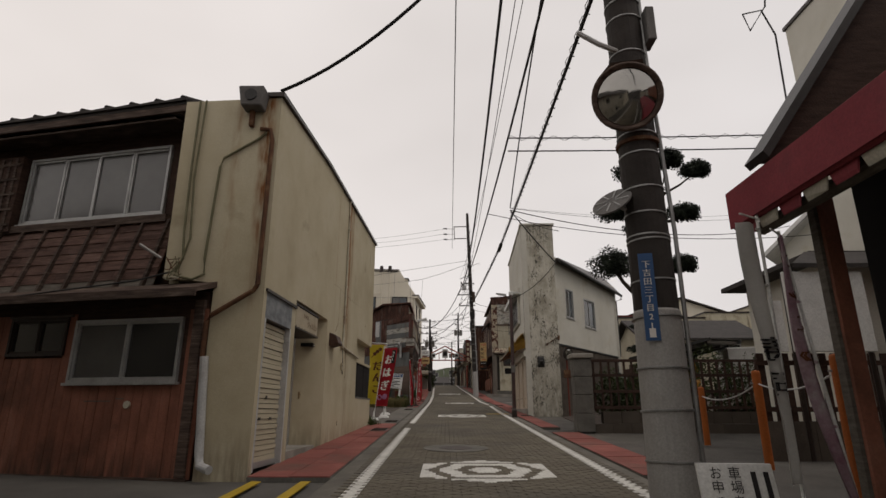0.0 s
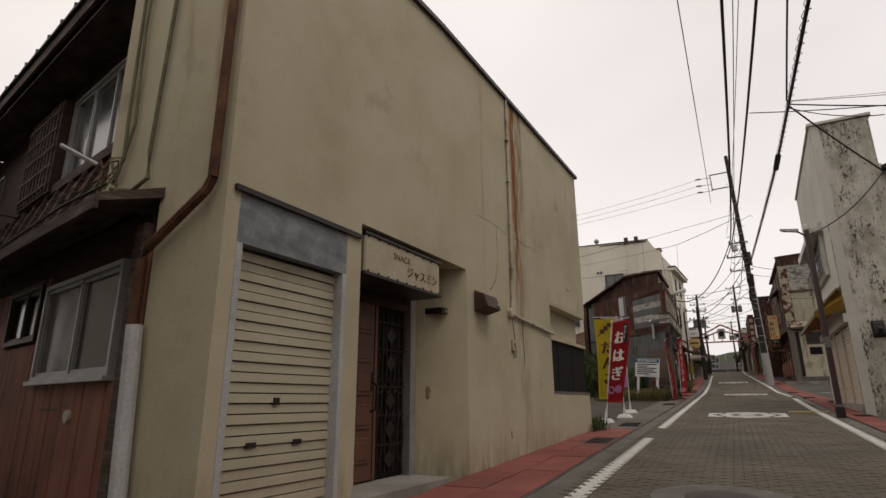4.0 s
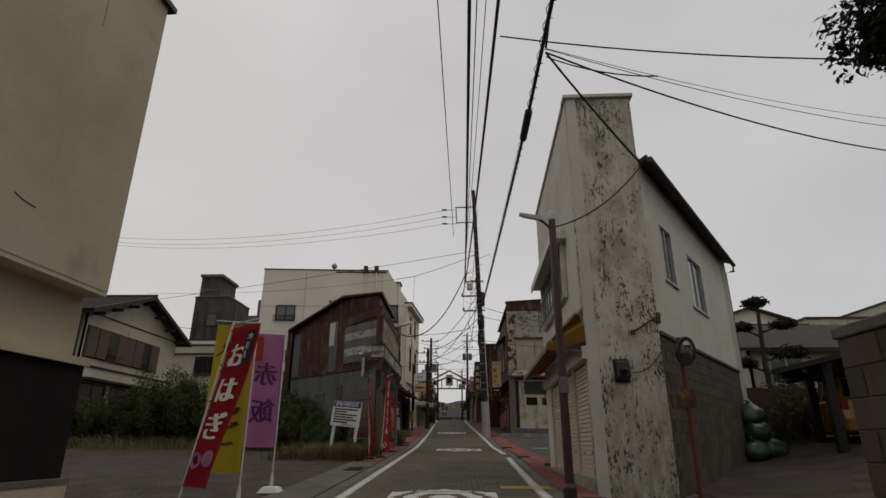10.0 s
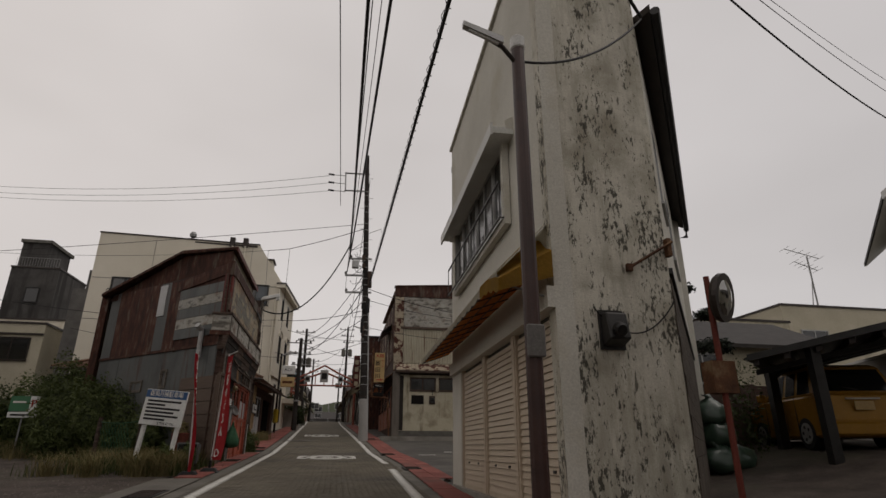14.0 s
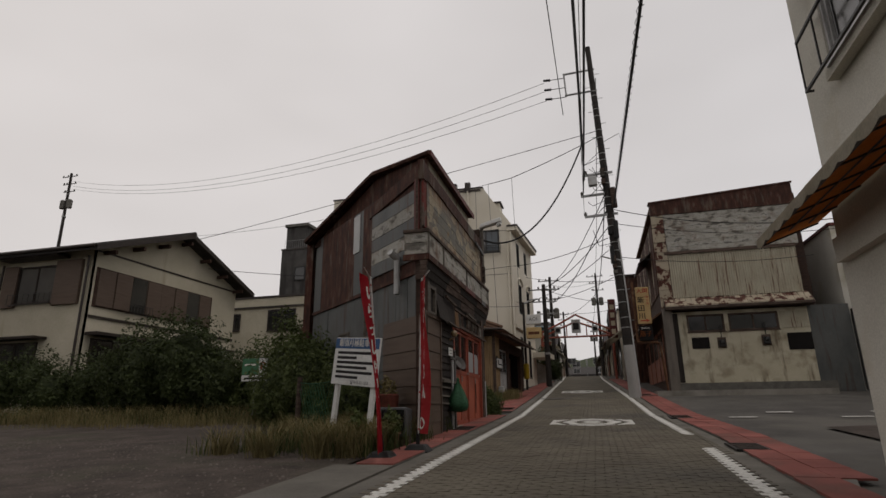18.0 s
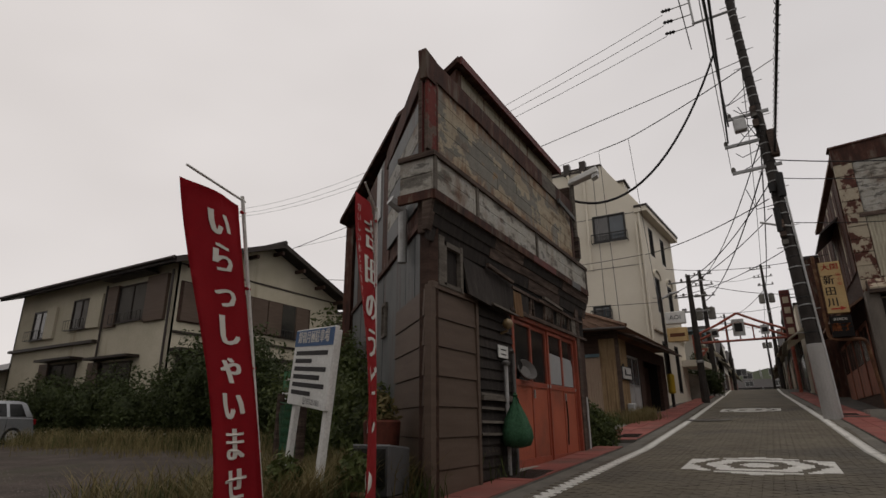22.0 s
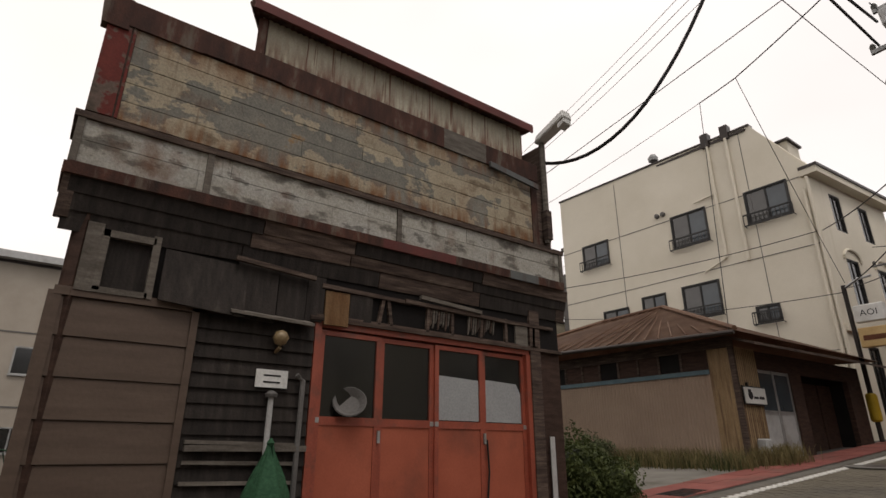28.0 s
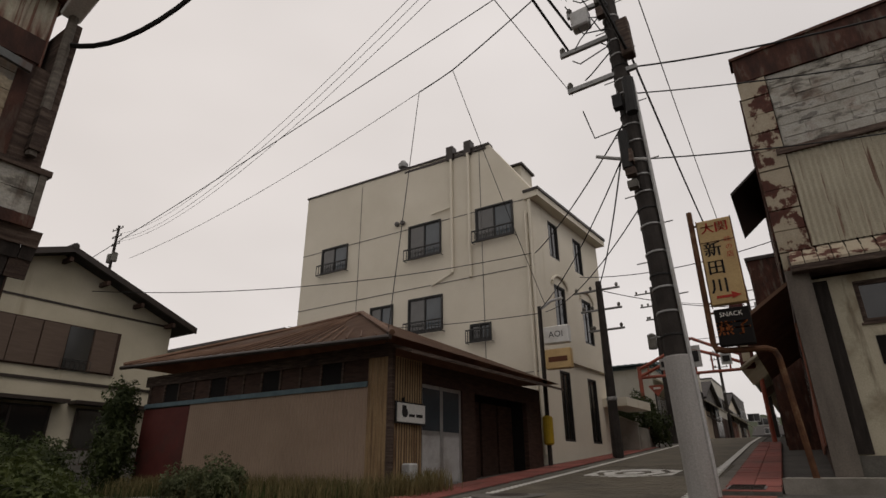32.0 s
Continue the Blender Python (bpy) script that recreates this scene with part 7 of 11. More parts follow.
part("front_wall", PF.wall(0, PF.length, 2.4, 11.4, [(1.2, 2.0, 9.6, 11.0), (3.3, 4.1, 9.6, 11.0), (1.3, 2.2, 6.9, 8.6), (3.6, 4.5, 6.9, 8.6), (1.2, 2.0, 3.4, 5.6), (3.4, 4.2, 3.4, 5.6)], 0.25), APT_WALL, ap)
part("roof", hexa(bmesh.new(), [(-13.8, 51.4, 14.05), (-4.6, 51.4, 13.95), (-4.4, 58.2, 13.95), (-13.8, 58.2, 14.05), (-13.8, 51.4, 14.15), (-4.6, 51.4, 14.05), (-4.4, 58.2, 14.05), (-13.8, 58.2, 14.15)]), BROWN_METAL, ap)
part("slope_roof", hexa(bmesh.new(), [(-4.5, 51.6, 13.9), (-2.9, 51.6, 11.5), (-2.85, 52.3, 11.5), (-4.5, 52.3, 13.9), (-4.4, 51.6, 14.0), (-2.8, 51.6, 11.6), (-2.75, 52.3, 11.6), (-4.4, 52.3, 14.0)]), APT_WALL, ap)
part("coping", P.slab([(-0.05, 14.25), (px_(-4.45), 14.1), (px_(-4.45), 14.18), (-0.05, 14.33)], -0.3, 0.04), BROWN_METAL, ap)
part("front_cornice", PF.box(-0.15, PF.length + 0.1, 11.35, 11.6, -0.2, 0.35), APT_WALL, ap)
part("cornice_edge", PF.box(-0.18, PF.length + 0.13, 11.58, 11.68, -0.2, 0.4), BROWN_METAL, ap)
part("low_roof", hexa(bmesh.new(), [(-4.6, 52.3, 11.9), (-2.75, 52.3, 11.5), (-2.45, 57.2, 11.5), (-4.4, 57.2, 11.9), (-4.6, 52.3, 12.0), (-2.75, 52.3, 11.6), (-2.45, 57.2, 11.6), (-4.4, 57.2, 12.0)]), BROWN_METAL, ap)
part("roof_wall", box(-4.75, 52.3, 11.6, -4.55, 57.9, 13.9), APT_WALL, ap)
part("roof_hatch", box(-4.5, 52.6, 12.0, -3.7, 53.6, 13.5), APT_WALL, ap)
part("hatch_cap", box(-4.6, 52.5, 13.5, -3.6, 53.7, 13.58), BROWN_METAL, ap)
part("back_wall", box(-13.8, 58.0, 2.5, -4.6, 58.2, 14.0), APT_WALL, ap)
part("low_back_wall", box(-4.6, 57.0, 2.5, -2.6, 57.18, 11.4), APT_WALL, ap)
part("west_wall", box(-13.8, 51.55, 2.5, -13.6, 58.0, 14.1), APT_WALL, ap)
for i, h in enumerate(HP):
    window(P, *h, ap, w=0.03, panes=2, fr_mat=BLACK_METAL, glass=[GLASS_GREY, GLASS_BLUE], fw=0.06, sill=False)
    if i not in (4,):
        railing(P, h[0] - 0.08, h[1] + 0.08, h[2] - 0.1, h[2] + 0.36, ap, w=0.22, bars=12, t=0.022)
for h in [(1.2, 2.0, 9.6, 11.0), (3.3, 4.1, 9.6, 11.0), (1.3, 2.2, 6.9, 8.6), (3.6, 4.5, 6.9, 8.6), (1.2, 2.0, 3.4, 5.6), (3.4, 4.2, 3.4, 5.6)]:
    window(PF, *h, ap, w=-0.04, panes=2, fr_mat=BLACK_METAL, glass=GLASS_DARK, fw=0.05, sill=False)
for z in (5.4, 8.9, 11.4):
    part("joint_line", P.box(0, P.length, z, z + 0.025, 0.0, 0.012), GREY_MORTAR, ap)
for x in (-10.6, -4.9):
    part("joint_line", P.box(px_(x), px_(x) + 0.02, 5.0, 14.0, 0.0, 0.012), GREY_MORTAR, ap)
part("string_course", PF.box(-0.05, PF.length, 5.95, 6.15, 0.0, 0.1), APT_WALL, ap)
for x, z0, z1 in ((-6.1, 9.2, 13.9), (-5.35, 8.9, 13.95), (-3.15, 3.0, 10.9), (-2.98, 3.0, 11.3)):
    part("downpipe", rod([P.p(px_(x), z1, 0.09), P.p(px_(x), z0, 0.09)], 0.06, 8), APT_WALL, ap)
part("pipe_run", rod([P.p(px_(-7.0), 8.85, 0.07), P.p(px_(-6.1), 9.2, 0.07)], 0.03, 6), APT_WALL, ap)
part("pipe_run", rod([P.p(px_(-7.0), 11.75, 0.07), P.p(px_(-6.1), 11.85, 0.07)], 0.03, 6), APT_WALL, ap)
for x in (-6.15, -5.35):
    part("roof_hopper", P.box(px_(x) - 0.15, px_(x) + 0.15, 13.9, 14.5, -0.2, 0.12), BROWN_METAL, ap)
for x in (-8.65, -8.38):
    part("vent_dot", turned([(0.1, 0), (0.1, 0.1), (0.05, 0.13)], P.p(px_(x), 11.75, 0.0), (0, -1, 0), 12), GREY_MORTAR, ap)
part("roof_ball", turned([(0.05, 0), (0.05, 0.25), (0.2, 0.35), (0.22, 0.5), (0.12, 0.65), (0.001, 0.68)], (-8.6, 51.6, 14.1), (0, 0, 1), 14), GALV, ap)
part("entry_canopy", PF.box(4.6, 7.2, 4.7, 5.0, 0.0, 0.9), APT_WALL, ap)
for k in range(2):
    arch = bmesh.new()
    c = 1.75 + 2.3 * k
    rod([PF.p(c + 0.62 * math.cos(t), 8.55 + 0.4 * math.sin(t), 0.03) for t in np.linspace(0, math.pi, 12)], 0.05, 6, arch)
    part("window_arch", arch, APT_WALL, ap)


# ---- small builders for houses, poles, flags ----
def gable_house(name, label, x0, x1, y0, y1, zg, eave, ridge, along, wall_mat, roof_mat, over=0.5, category="house", cover=0.14, soffit=None):
    """A house with four walls, two gables and a pitched roof; the ridge runs along x or y."""
    t = thing(name, ((x0 + x1) / 2, (y0 + y1) / 2, zg), label, category)
    cx, cy = (x0 + x1) / 2, (y0 + y1) / 2
    S, N = Face((x0, y0), (x1, y0)), Face((x1, y1), (x0, y1))
    E_, W = Face((x1, y0), (x1, y1)), Face((x0, y1), (x0, y0))
    for nm, F, gab in (("south_wall", S, along == "y"), ("north_wall", N, along == "y"), ("east_wall", E_, along == "x"), ("west_wall", W, along == "x")):
        L = F.length
        out = [(0, zg), (L, zg), (L, eave), (L / 2, ridge), (0, eave)] if gab else [(0, zg), (L, zg), (L, eave), (0, eave)]
        trim = 0.0 if nm in ("south_wall", "north_wall") else 0.15
        if trim and not gab:
            out = [(trim, zg), (L - trim, zg), (L - trim, eave), (trim, eave)]
        part(nm, F.slab(out, -0.15, 0.0 if not trim else -0.004), wall_mat, t)
    if soffit is not None and along == "y":
        k = (ridge - eave) / ((x1 - x0) / 2)
        for a, b in ((x0 - over + 0.05, cx), (x1 + over - 0.05, cx)):
            za = eave - k * (over - 0.05) - 0.06
            part("soffit", hexa(bmesh.new(), [(a, y0 - over + 0.05, za), (b, y0 - over + 0.05, ridge - 0.06), (b, y1 + over - 0.05, ridge - 0.06), (a, y1 + over - 0.05, za),
                                              (a, y0 - over + 0.05, za + 0.05), (b, y0 - over + 0.05, ridge - 0.01), (b, y1 + over - 0.05, ridge - 0.01), (a, y1 + over - 0.05, za + 0.05)]), soffit, t)
    if along == "y":
        k = (ridge - eave) / ((x1 - x0) / 2)
        for a, b in ((x0 - over, cx), (x1 + over, cx)):
            za = eave - k * over
            part("roof_slope", hexa(bmesh.new(), [(a, y0 - over, za), (b, y0 - over, ridge), (b, y1 + over, ridge), (a, y1 + over, za),
                                                  (a, y0 - over, za + cover), (b, y0 - over, ridge + cover), (b, y1 + over, ridge + cover), (a, y1 + over, za + cover)]), roof_mat, t)
    else:
        k = (ridge - eave) / ((y1 - y0) / 2)
        for a, b in ((y0 - over, cy), (y1 + over, cy)):
            za = eave - k * over
            part("roof_slope", hexa(bmesh.new(), [(x0 - over, a, za), (x1 + over, a, za), (x1 + over, b, ridge), (x0 - over, b, ridge),
                                                  (x0 - over, a, za + cover), (x1 + over, a, za + cover), (x1 + over, b, ridge + cover), (x0 - over, b, ridge + cover)]), roof_mat, t)
    return t, S, E_, N, W


def flat_house(name, label, x0, x1, y0, y1, zg, top, wall_mat, category="building", coping=BROWN_METAL):
    t = thing(name, ((x0 + x1) / 2, (y0 + y1) / 2, zg), label, category)
    part("wall_block", box(x0, y0, zg, x1, y1, top), wall_mat, t)
    part("coping", box(x0 - 0.06, y0 - 0.06, top, x1 + 0.06, y1 + 0.06, top + 0.12), coping, t)
    return t, Face((x0, y0), (x1, y0)), Face((x1, y0), (x1, y1)), Face((x1, y1), (x0, y1)), Face((x0, y1), (x0, y0))


def wins(F, t, rows, fr_mat=ALU, glass=GLASS_DARK, panes=2, w=0.05):
    for u0, u1, z0, z1 in rows:
        window(F, u0, u1, z0, z1, t, w=w, panes=panes, fr_mat=fr_mat, glass=glass, depth=0.045)


def nobori(pole, top, d, width, height, cloth, text, ink, size, flip, label, base_mat, tilt=(0, 0), seed=1, pitch=1.2, zb=None, squash=1.0, bold=0.012, drop=0.35):
    """An upright banner flag on its pole, with a weighted base; the print shows on both sides."""
    x, y = pole
    g = gz(y) if zb is None else zb
    t = thing("banner_flag", (x, y, g), label, "flag", "banner flags")
    H = top - g
    def at(u, h):
        s = h / H
        return Vector((x + tilt[0] * s + d[0] * u, y + tilt[1] * s + d[1] * u, g + h))
    nrm = Vector((d[1], -d[0], 0))
    rng = random.Random(seed)
    ph = rng.uniform(0, 6)
    def cloth_at(u, v, off=0.0):
        k = u / width
        wv = 0.05 * k * math.sin(2.2 * v + ph) + 0.022 * math.sin(6 * k + 1.7 * v + ph)
        return at(u * (1 - 0.03 * math.sin(2 * v)), H - 0.04 - v) + nrm * (wv + off)
    part("pole", rod([at(0, 0.1), at(0, H * 0.5), at(0, H + 0.03)], 0.013, 8), WHITE, t)
    part("cross_arm", rod([at(-0.03, H), at(width + 0.04, H + 0.015)], 0.008, 6), WHITE, t)
    bm = bmesh.new()
    nu, nv = 8, 22
    gr_ = [[bm.verts.new(cloth_at(width * i / nu + 0.02, height * j / nv)) for i in range(nu + 1)] for j in range(nv + 1)]
    for j in range(nv):
        for i in range(nu):
            bm.faces.new((gr_[j][i], gr_[j][i + 1], gr_[j + 1][i + 1], gr_[j + 1][i]))
    bmesh.ops.solidify(bm, geom=bm.faces[:], thickness=0.002)
    c = part("cloth", bm, cloth, t, smooth=True)
    sx = 1 if flip else -1
    for off in (0.006, -0.006):
        write("print", text, size, lambda a, b: cloth_at(width * 0.52 + sx * a, drop - b, off), ink, c, vertical=True, pitch=pitch, bold=bold, squash=squash)
    for k in range(5):
        v = 0.05 + (height - 0.1) * k / 4
        part("loop", rod([at(-0.016, H - 0.04 - v), at(0.03, H - 0.04 - v)], 0.012, 6), cloth, c)
    part("base", hexa(bmesh.new(), [(x - 0.2, y - 0.17, g), (x + 0.2, y - 0.17, g), (x + 0.2, y + 0.17, g), (x - 0.2, y + 0.17, g),
                                    (x - 0.12, y - 0.1, g + 0.11), (x + 0.12, y - 0.1, g + 0.11), (x + 0.12, y + 0.1, g + 0.11), (x - 0.12, y + 0.1, g + 0.11)]), base_mat, t, bevel=0.02)
    part("socket", turned([(0.03, 0), (0.03, 0.1), (0.02, 0.22)], (x, y, g + 0.1), (tilt[0], tilt[1], H), 12), base_mat, t)
    return t, c, cloth_at


# banner flags in front of the old rusted shop and in the parking plot
_, c_, at_ = nobori((-1.806, 29.207), 3.66, (0.25, -0.968), 0.52, 2.2, FLAG_RED, "いらっしゃいませ", INK_WHITE, 0.215, False, "red banner flag with white welcome lettering on a white pole", BLACK, tilt=(-0.044, -0.437), seed=3, pitch=1.06, drop=0.22)
_, c_, at_ = nobori((-1.575, 30.018), 3.82, (0.47, -0.88), 0.5, 2.16, FLAG_RED2, "吉田のうどん", INK_WHITE, 0.24, False, "red noodle shop banner flag rippled by the wind", BLACK, tilt=(0.15, -0.27), seed=8, pitch=1.12, drop=0.26, bold=0.014)
for off in (0.007, -0.007):
    bm = bmesh.new()
    bm.faces.new([bm.verts.new(at_(0.26 + 0.13 * math.cos(a), 2.02 + 0.08 * math.sin(a), off)) for a in np.linspace(0, 6.283, 17)[:-1]])
    part("bowl_print", bm, INK_WHITE, c_)
bm = bmesh.new()
bm.faces.new([bm.verts.new(at_(u, v, -0.004)) for u, v in ((0.045, 0.05), (0.125, 0.05), (0.125, 0.3), (0.125, 0.55), (0.125, 0.72), (0.045, 0.72), (0.045, 0.55), (0.045, 0.3))])
part("print_label", bm, FLAG_RED, c_)
write("side_print", "富士吉田市の名物", 0.07, lambda a, b: at_(0.085 - a, 0.09 - b, -0.008), INK_WHITE, c_, vertical=True)
write("side_print", "おいしい水と伝統が生んだ麺", 0.065, lambda a, b: at_(0.46 - a, 0.1 - b, -0.007), INK_WHITE, c_, vertical=True)
_, c_, at_ = nobori((-2.333, 18.584), 3.24, (0.83, -0.55), 0.52, 1.9, FLAG_RED, "おはぎ", INK_WHITE, 0.34, True, "leaning red banner flag for rice cakes", WHITE, tilt=(0.25, 0.4), seed=5, pitch=1.25, drop=0.42, bold=0.02)
for k, (u, v) in enumerate(((0.14, 1.62), (0.34, 1.6))):
    for off in (0.005, -0.005):
        bm = bmesh.new()
        bm.faces.new([bm.verts.new(at_(u + 0.1 * math.cos(a), v + 0.09 * math.sin(a), off)) for a in np.linspace(0, 6.283, 17)[:-1]])
        part("picture_disc", bm, FLAG_PINK, c_, "printed rice cake picture")
for off in (0.005, -0.005):
    bm = bmesh.new()
    bm.faces.new([bm.verts.new(at_(u, v, off)) for u, v in ((0.38, 0.08), (0.5, 0.08), (0.5, 0.52), (0.38, 0.52))])
    part("picture_label", bm, INK_BLACK, c_)
    write("side_print", "木目野", 0.1, lambda a, b: at_(0.44 + a, 0.17 - b, off * 1.6), INK_WHITE, c_, vertical=True)
_, c_, at_ = nobori((-2.151, 20.057), 3.48, (-0.97, -0.24), 0.56, 2.06, FLAG_YEL, "だんご", INK_BROWN, 0.36, False, "yellow banner flag for dumplings with brown lettering", WHITE, seed=11, pitch=1.1, drop=0.78, bold=0.02)
for off in (0.005, -0.005):
    for k in range(3):
        bm = bmesh.new()
        cx, cy = 0.2 + 0.1 * k, 0.17 + 0.08 * k
        bm.faces.new([bm.verts.new(at_(cx + 0.065 * math.cos(a), cy + 0.065 * math.sin(a), off)) for a in np.linspace(0, 6.283, 17)[:-1]])
        part("dumpling_print", bm, INK_BROWN, c_)
    bm = bmesh.new()
    bm.faces.new([bm.verts.new(at_(u, v, off)) for u, v in ((0.4, 0.36), (0.41, 0.34), (0.54, 0.46), (0.53, 0.48))])
    part("skewer_print", bm, INK_BROWN, c_)
_, c_, at_ = nobori((-2.3, 21.9), 3.7, (-0.97, -0.24), 0.56, 1.95, FLAG_PINK, "赤飯", INK_PURPLE, 0.42, True, "pink banner flag for red bean rice", WHITE, seed=14, pitch=1.5, drop=0.75, bold=0.012)
for off in (0.005, -0.005):
    bm = bmesh.new()
    bm.faces.new([bm.verts.new(at_(u, v, off)) for u, v in ((0.38, 0.05), (0.52, 0.05), (0.52, 0.48), (0.38, 0.48))])
    part("picture_label", bm, INK_RED, c_)

# ---- signs in the plot ----
pa, pb = Vector((-3.51, 30.86)), Vector((-2.47, 30.32))
SG = Face(pa, pb)
ps = thing("parking_sign", (-3.0, 30.6, gz(30.6)), "white parking notice board with a blue heading on two posts", "sign")
part("board", SG.box(0, SG.length, 2.33, 3.11, -0.04, 0.0), WHITE, ps, bevel=0.006)
part("heading", SG.box(0.01, SG.length - 0.01, 2.93, 3.1, 0.0, 0.004), INK_BLUE, ps, "blue heading strip")
write("heading_letters", "銀嶺月極駐車場", 0.135, lambda a, b: SG.p(SG.length / 2 + a, 3.015 + b, 0.008), INK_WHITE, ps, bold=0.003)
for k, (u1, z) in enumerate(((1.05, 2.86), (0.62, 2.78), (1.05, 2.7), (0.9, 2.62), (1.05, 2.54), (0.7, 2.46))):
    part("text_bar", SG.box(0.1, min(u1, SG.length - 0.09), z - 0.022, z + 0.022, 0.0, 0.003), INK_BLACK, ps)
write("phone_letters", "☎0555-22-1555", 0.07, lambda a, b: SG.p(SG.length - 0.42 + a, 2.385 + b, 0.005), INK_BLACK, ps)
for u in (0.12, SG.length - 0.12):
    part("post", SG.box(u - 0.05, u + 0.05, 1.3, 3.08, -0.1, -0.042), WHITE, ps, bevel=0.006)
ps.matrix_basis = Matrix.Translation((-3.0, 30.6, 1.4)) @ Matrix.Rotation(math.radians(6), 4, "Y") @ Matrix.Translation((3.0, -30.6, -1.4)) @ ps.matrix_basis
gp = thing("green_parking_sign", (-8.2, 35.8, gz(35.8)), "small green parking sign with a white lower strip", "sign")
part("green_panel", box(-8.58, 35.78, 2.88, -8.05, 35.81, 3.32), GREEN_SIGN, gp)
part("white_panel", box(-8.05, 35.78, 2.88, -7.8, 35.805, 3.32), WHITE, gp)
part("lower_strip", box(-8.58, 35.775, 2.7, -7.8, 35.8, 2.86), WHITE, gp)
write("letter", "P", 0.3, lambda a, b: (-7.93 + a, 35.772, 3.1 + b), INK_RED, gp, bold=0.01)
part("bar", box(-8.5, 35.772, 3.12, -8.15, 35.776, 3.17), INK_WHITE, gp)
part("bar", box(-8.5, 35.77, 2.75, -7.9, 35.773, 2.8), INK_BLACK, gp)
part("post", rod([(-8.2, 35.85, 1.5), (-8.2, 35.85, 3.3)], 0.025, 8), GALV, gp)

# ---- two-storey cream house behind the plot ----
HZ = 1.5
ch, HS, HE, HN, HW = gable_house("cream_house", "two-storey cream mortar house with dark brown shutters", -30.5, -18.15, 39.2, 48.4, HZ, 8.3, 10.0, "x", HOUSE_WALL, DARK_TILE, over=0.7, cover=0.16)
hx = lambda x: x + 30.5
wins(HS, ch, [(hx(-28.9), hx(-27.6), 6.0, 7.35), (hx(-25.5), hx(-24.1), 6.2, 7.55), (hx(-22.0), hx(-20.0), 6.2, 7.75)], BROWN_METAL, GLASS_GREY)
for x0, x1, z0, z1, m in ((-27.6, -26.8, 5.95, 7.4, HOUSE_WALL), (-24.1, -23.1, 6.15, 7.6, HOUSE_WALL), (-22.75, -22.0, 6.05, 7.8, SIDING), (-20.0, -18.7, 6.05, 7.9, SIDING)):
    part("shutter_box", HS.box(hx(x0), hx(x1), z0, z1, 0.0, 0.14), m, ch, bevel=0.01)
for x0, x1, z in ((-29.0, -27.5, 5.95), (-25.6, -24.0, 6.15), (-22.1, -19.9, 6.1)):
    railing(HS, hx(x0), hx(x1), z, z + 0.45, ch, w=0.3, bars=8)
part("window_hood", HS.box(hx(-22.7), hx(-19.5), 8.0, 8.08, 0.0, 0.6), BROWN_METAL, ch)
part("belt_trim", HS.box(0, hx(-23.2), 5.5, 5.62, 0.0, 0.2), BROWN_METAL, ch)
for x0, x1, z0, z1 in ((-26.6, -24.4, 3.6, 4.75), (-22.6, -20.4, 3.4, 4.6)):
    wins(HS, ch, [(hx(x0), hx(x1), z0, z1)], BROWN_METAL, GLASS_DARK)
    part("window_hood", HS.box(hx(x0) - 0.4, hx(x1) + 0.4, z1 + 0.1, z1 + 0.2, 0.0, 0.55), BROWN_METAL, ch)
    part("shutter_box", HS.box(hx(x0) - 0.75, hx(x0), z0 - 0.05, z1 + 0.05, 0.0, 0.13), SIDING, ch)
part("corner_pipe", rod([HS.p(hx(-18.4), 8.0, 0.12), HS.p(hx(-18.4), HZ, 0.12)], 0.05, 8), BROWN_METAL, ch)
part("corner_pipe", rod([HS.p(hx(-22.9), 7.9, 0.1), HS.p(hx(-22.9), HZ, 0.1)], 0.045, 8), BROWN_METAL, ch)
part("eave_gutter", rod([(-31.2, 38.45, 8.2), (-17.5, 38.45, 8.2)], 0.07, 8), BROWN_METAL, ch)
gw = part("gable_band", HE.box(0.1, 7.2, 5.95, 7.55, 0.0, 0.05), DARK_WOOD, ch, "dark brown sliding shutters along the gable")
for k in range(8):
    u = 0.2 + 0.86 * k
    part("shutter_leaf", HE.box(u, u + 0.82, 6.0, 7.5, 0.05, 0.085 + 0.03 * (k % 2)), GLASS_DARK if k in (2, 6) else SIDING, gw)
railing(HE, 1.8, 3.0, 5.9, 6.3, ch, w=0.3, bars=7)
railing(HE, 5.2, 6.2, 5.9, 6.3, ch, w=0.3, bars=6)
part("gable_trim", HE.box(0, 9.2, 8.18, 8.25, 0.0, 0.03), BROWN_METAL, ch)
part("belt_trim", HE.box(0, 9.2, 5.5, 5.6, 0.0, 0.05), BROWN_METAL, ch)
for u0, u1 in ((0.3, 2.5), (3.0, 5.4), (6.2, 8.4)):
    wins(HE, ch, [(u0, u1, 3.3, 4.7)], BROWN_METAL, GLASS_DARK)
    part("window_hood", HE.box(u0 - 0.3, u1 + 0.3, 4.8, 4.92, 0.0, 0.6), BROWN_METAL, ch)
    part("lower_boards", HE.box(u0, u1, 1.6, 3.25, 0.0, 0.03), DARK_WOOD, ch)
gs = thing("stone_garden_wall", (-16.6, 43, gz(43)), "low dark stone garden wall below the cream house", "wall")
for k in range(16):
    for j in range(3):
        part("stone", box(-16.8, 38.9 + 0.62 * k + 0.3 * (j % 2), gz(38.9 + 0.62 * k) - 0.2 + 0.4 * j, -16.5, 38.9 + 0.62 * k + 0.3 * (j % 2) + 0.6, gz(38.9 + 0.62 * k) - 0.2 + 0.4 * j + 0.385), DARK_CONC, gs)
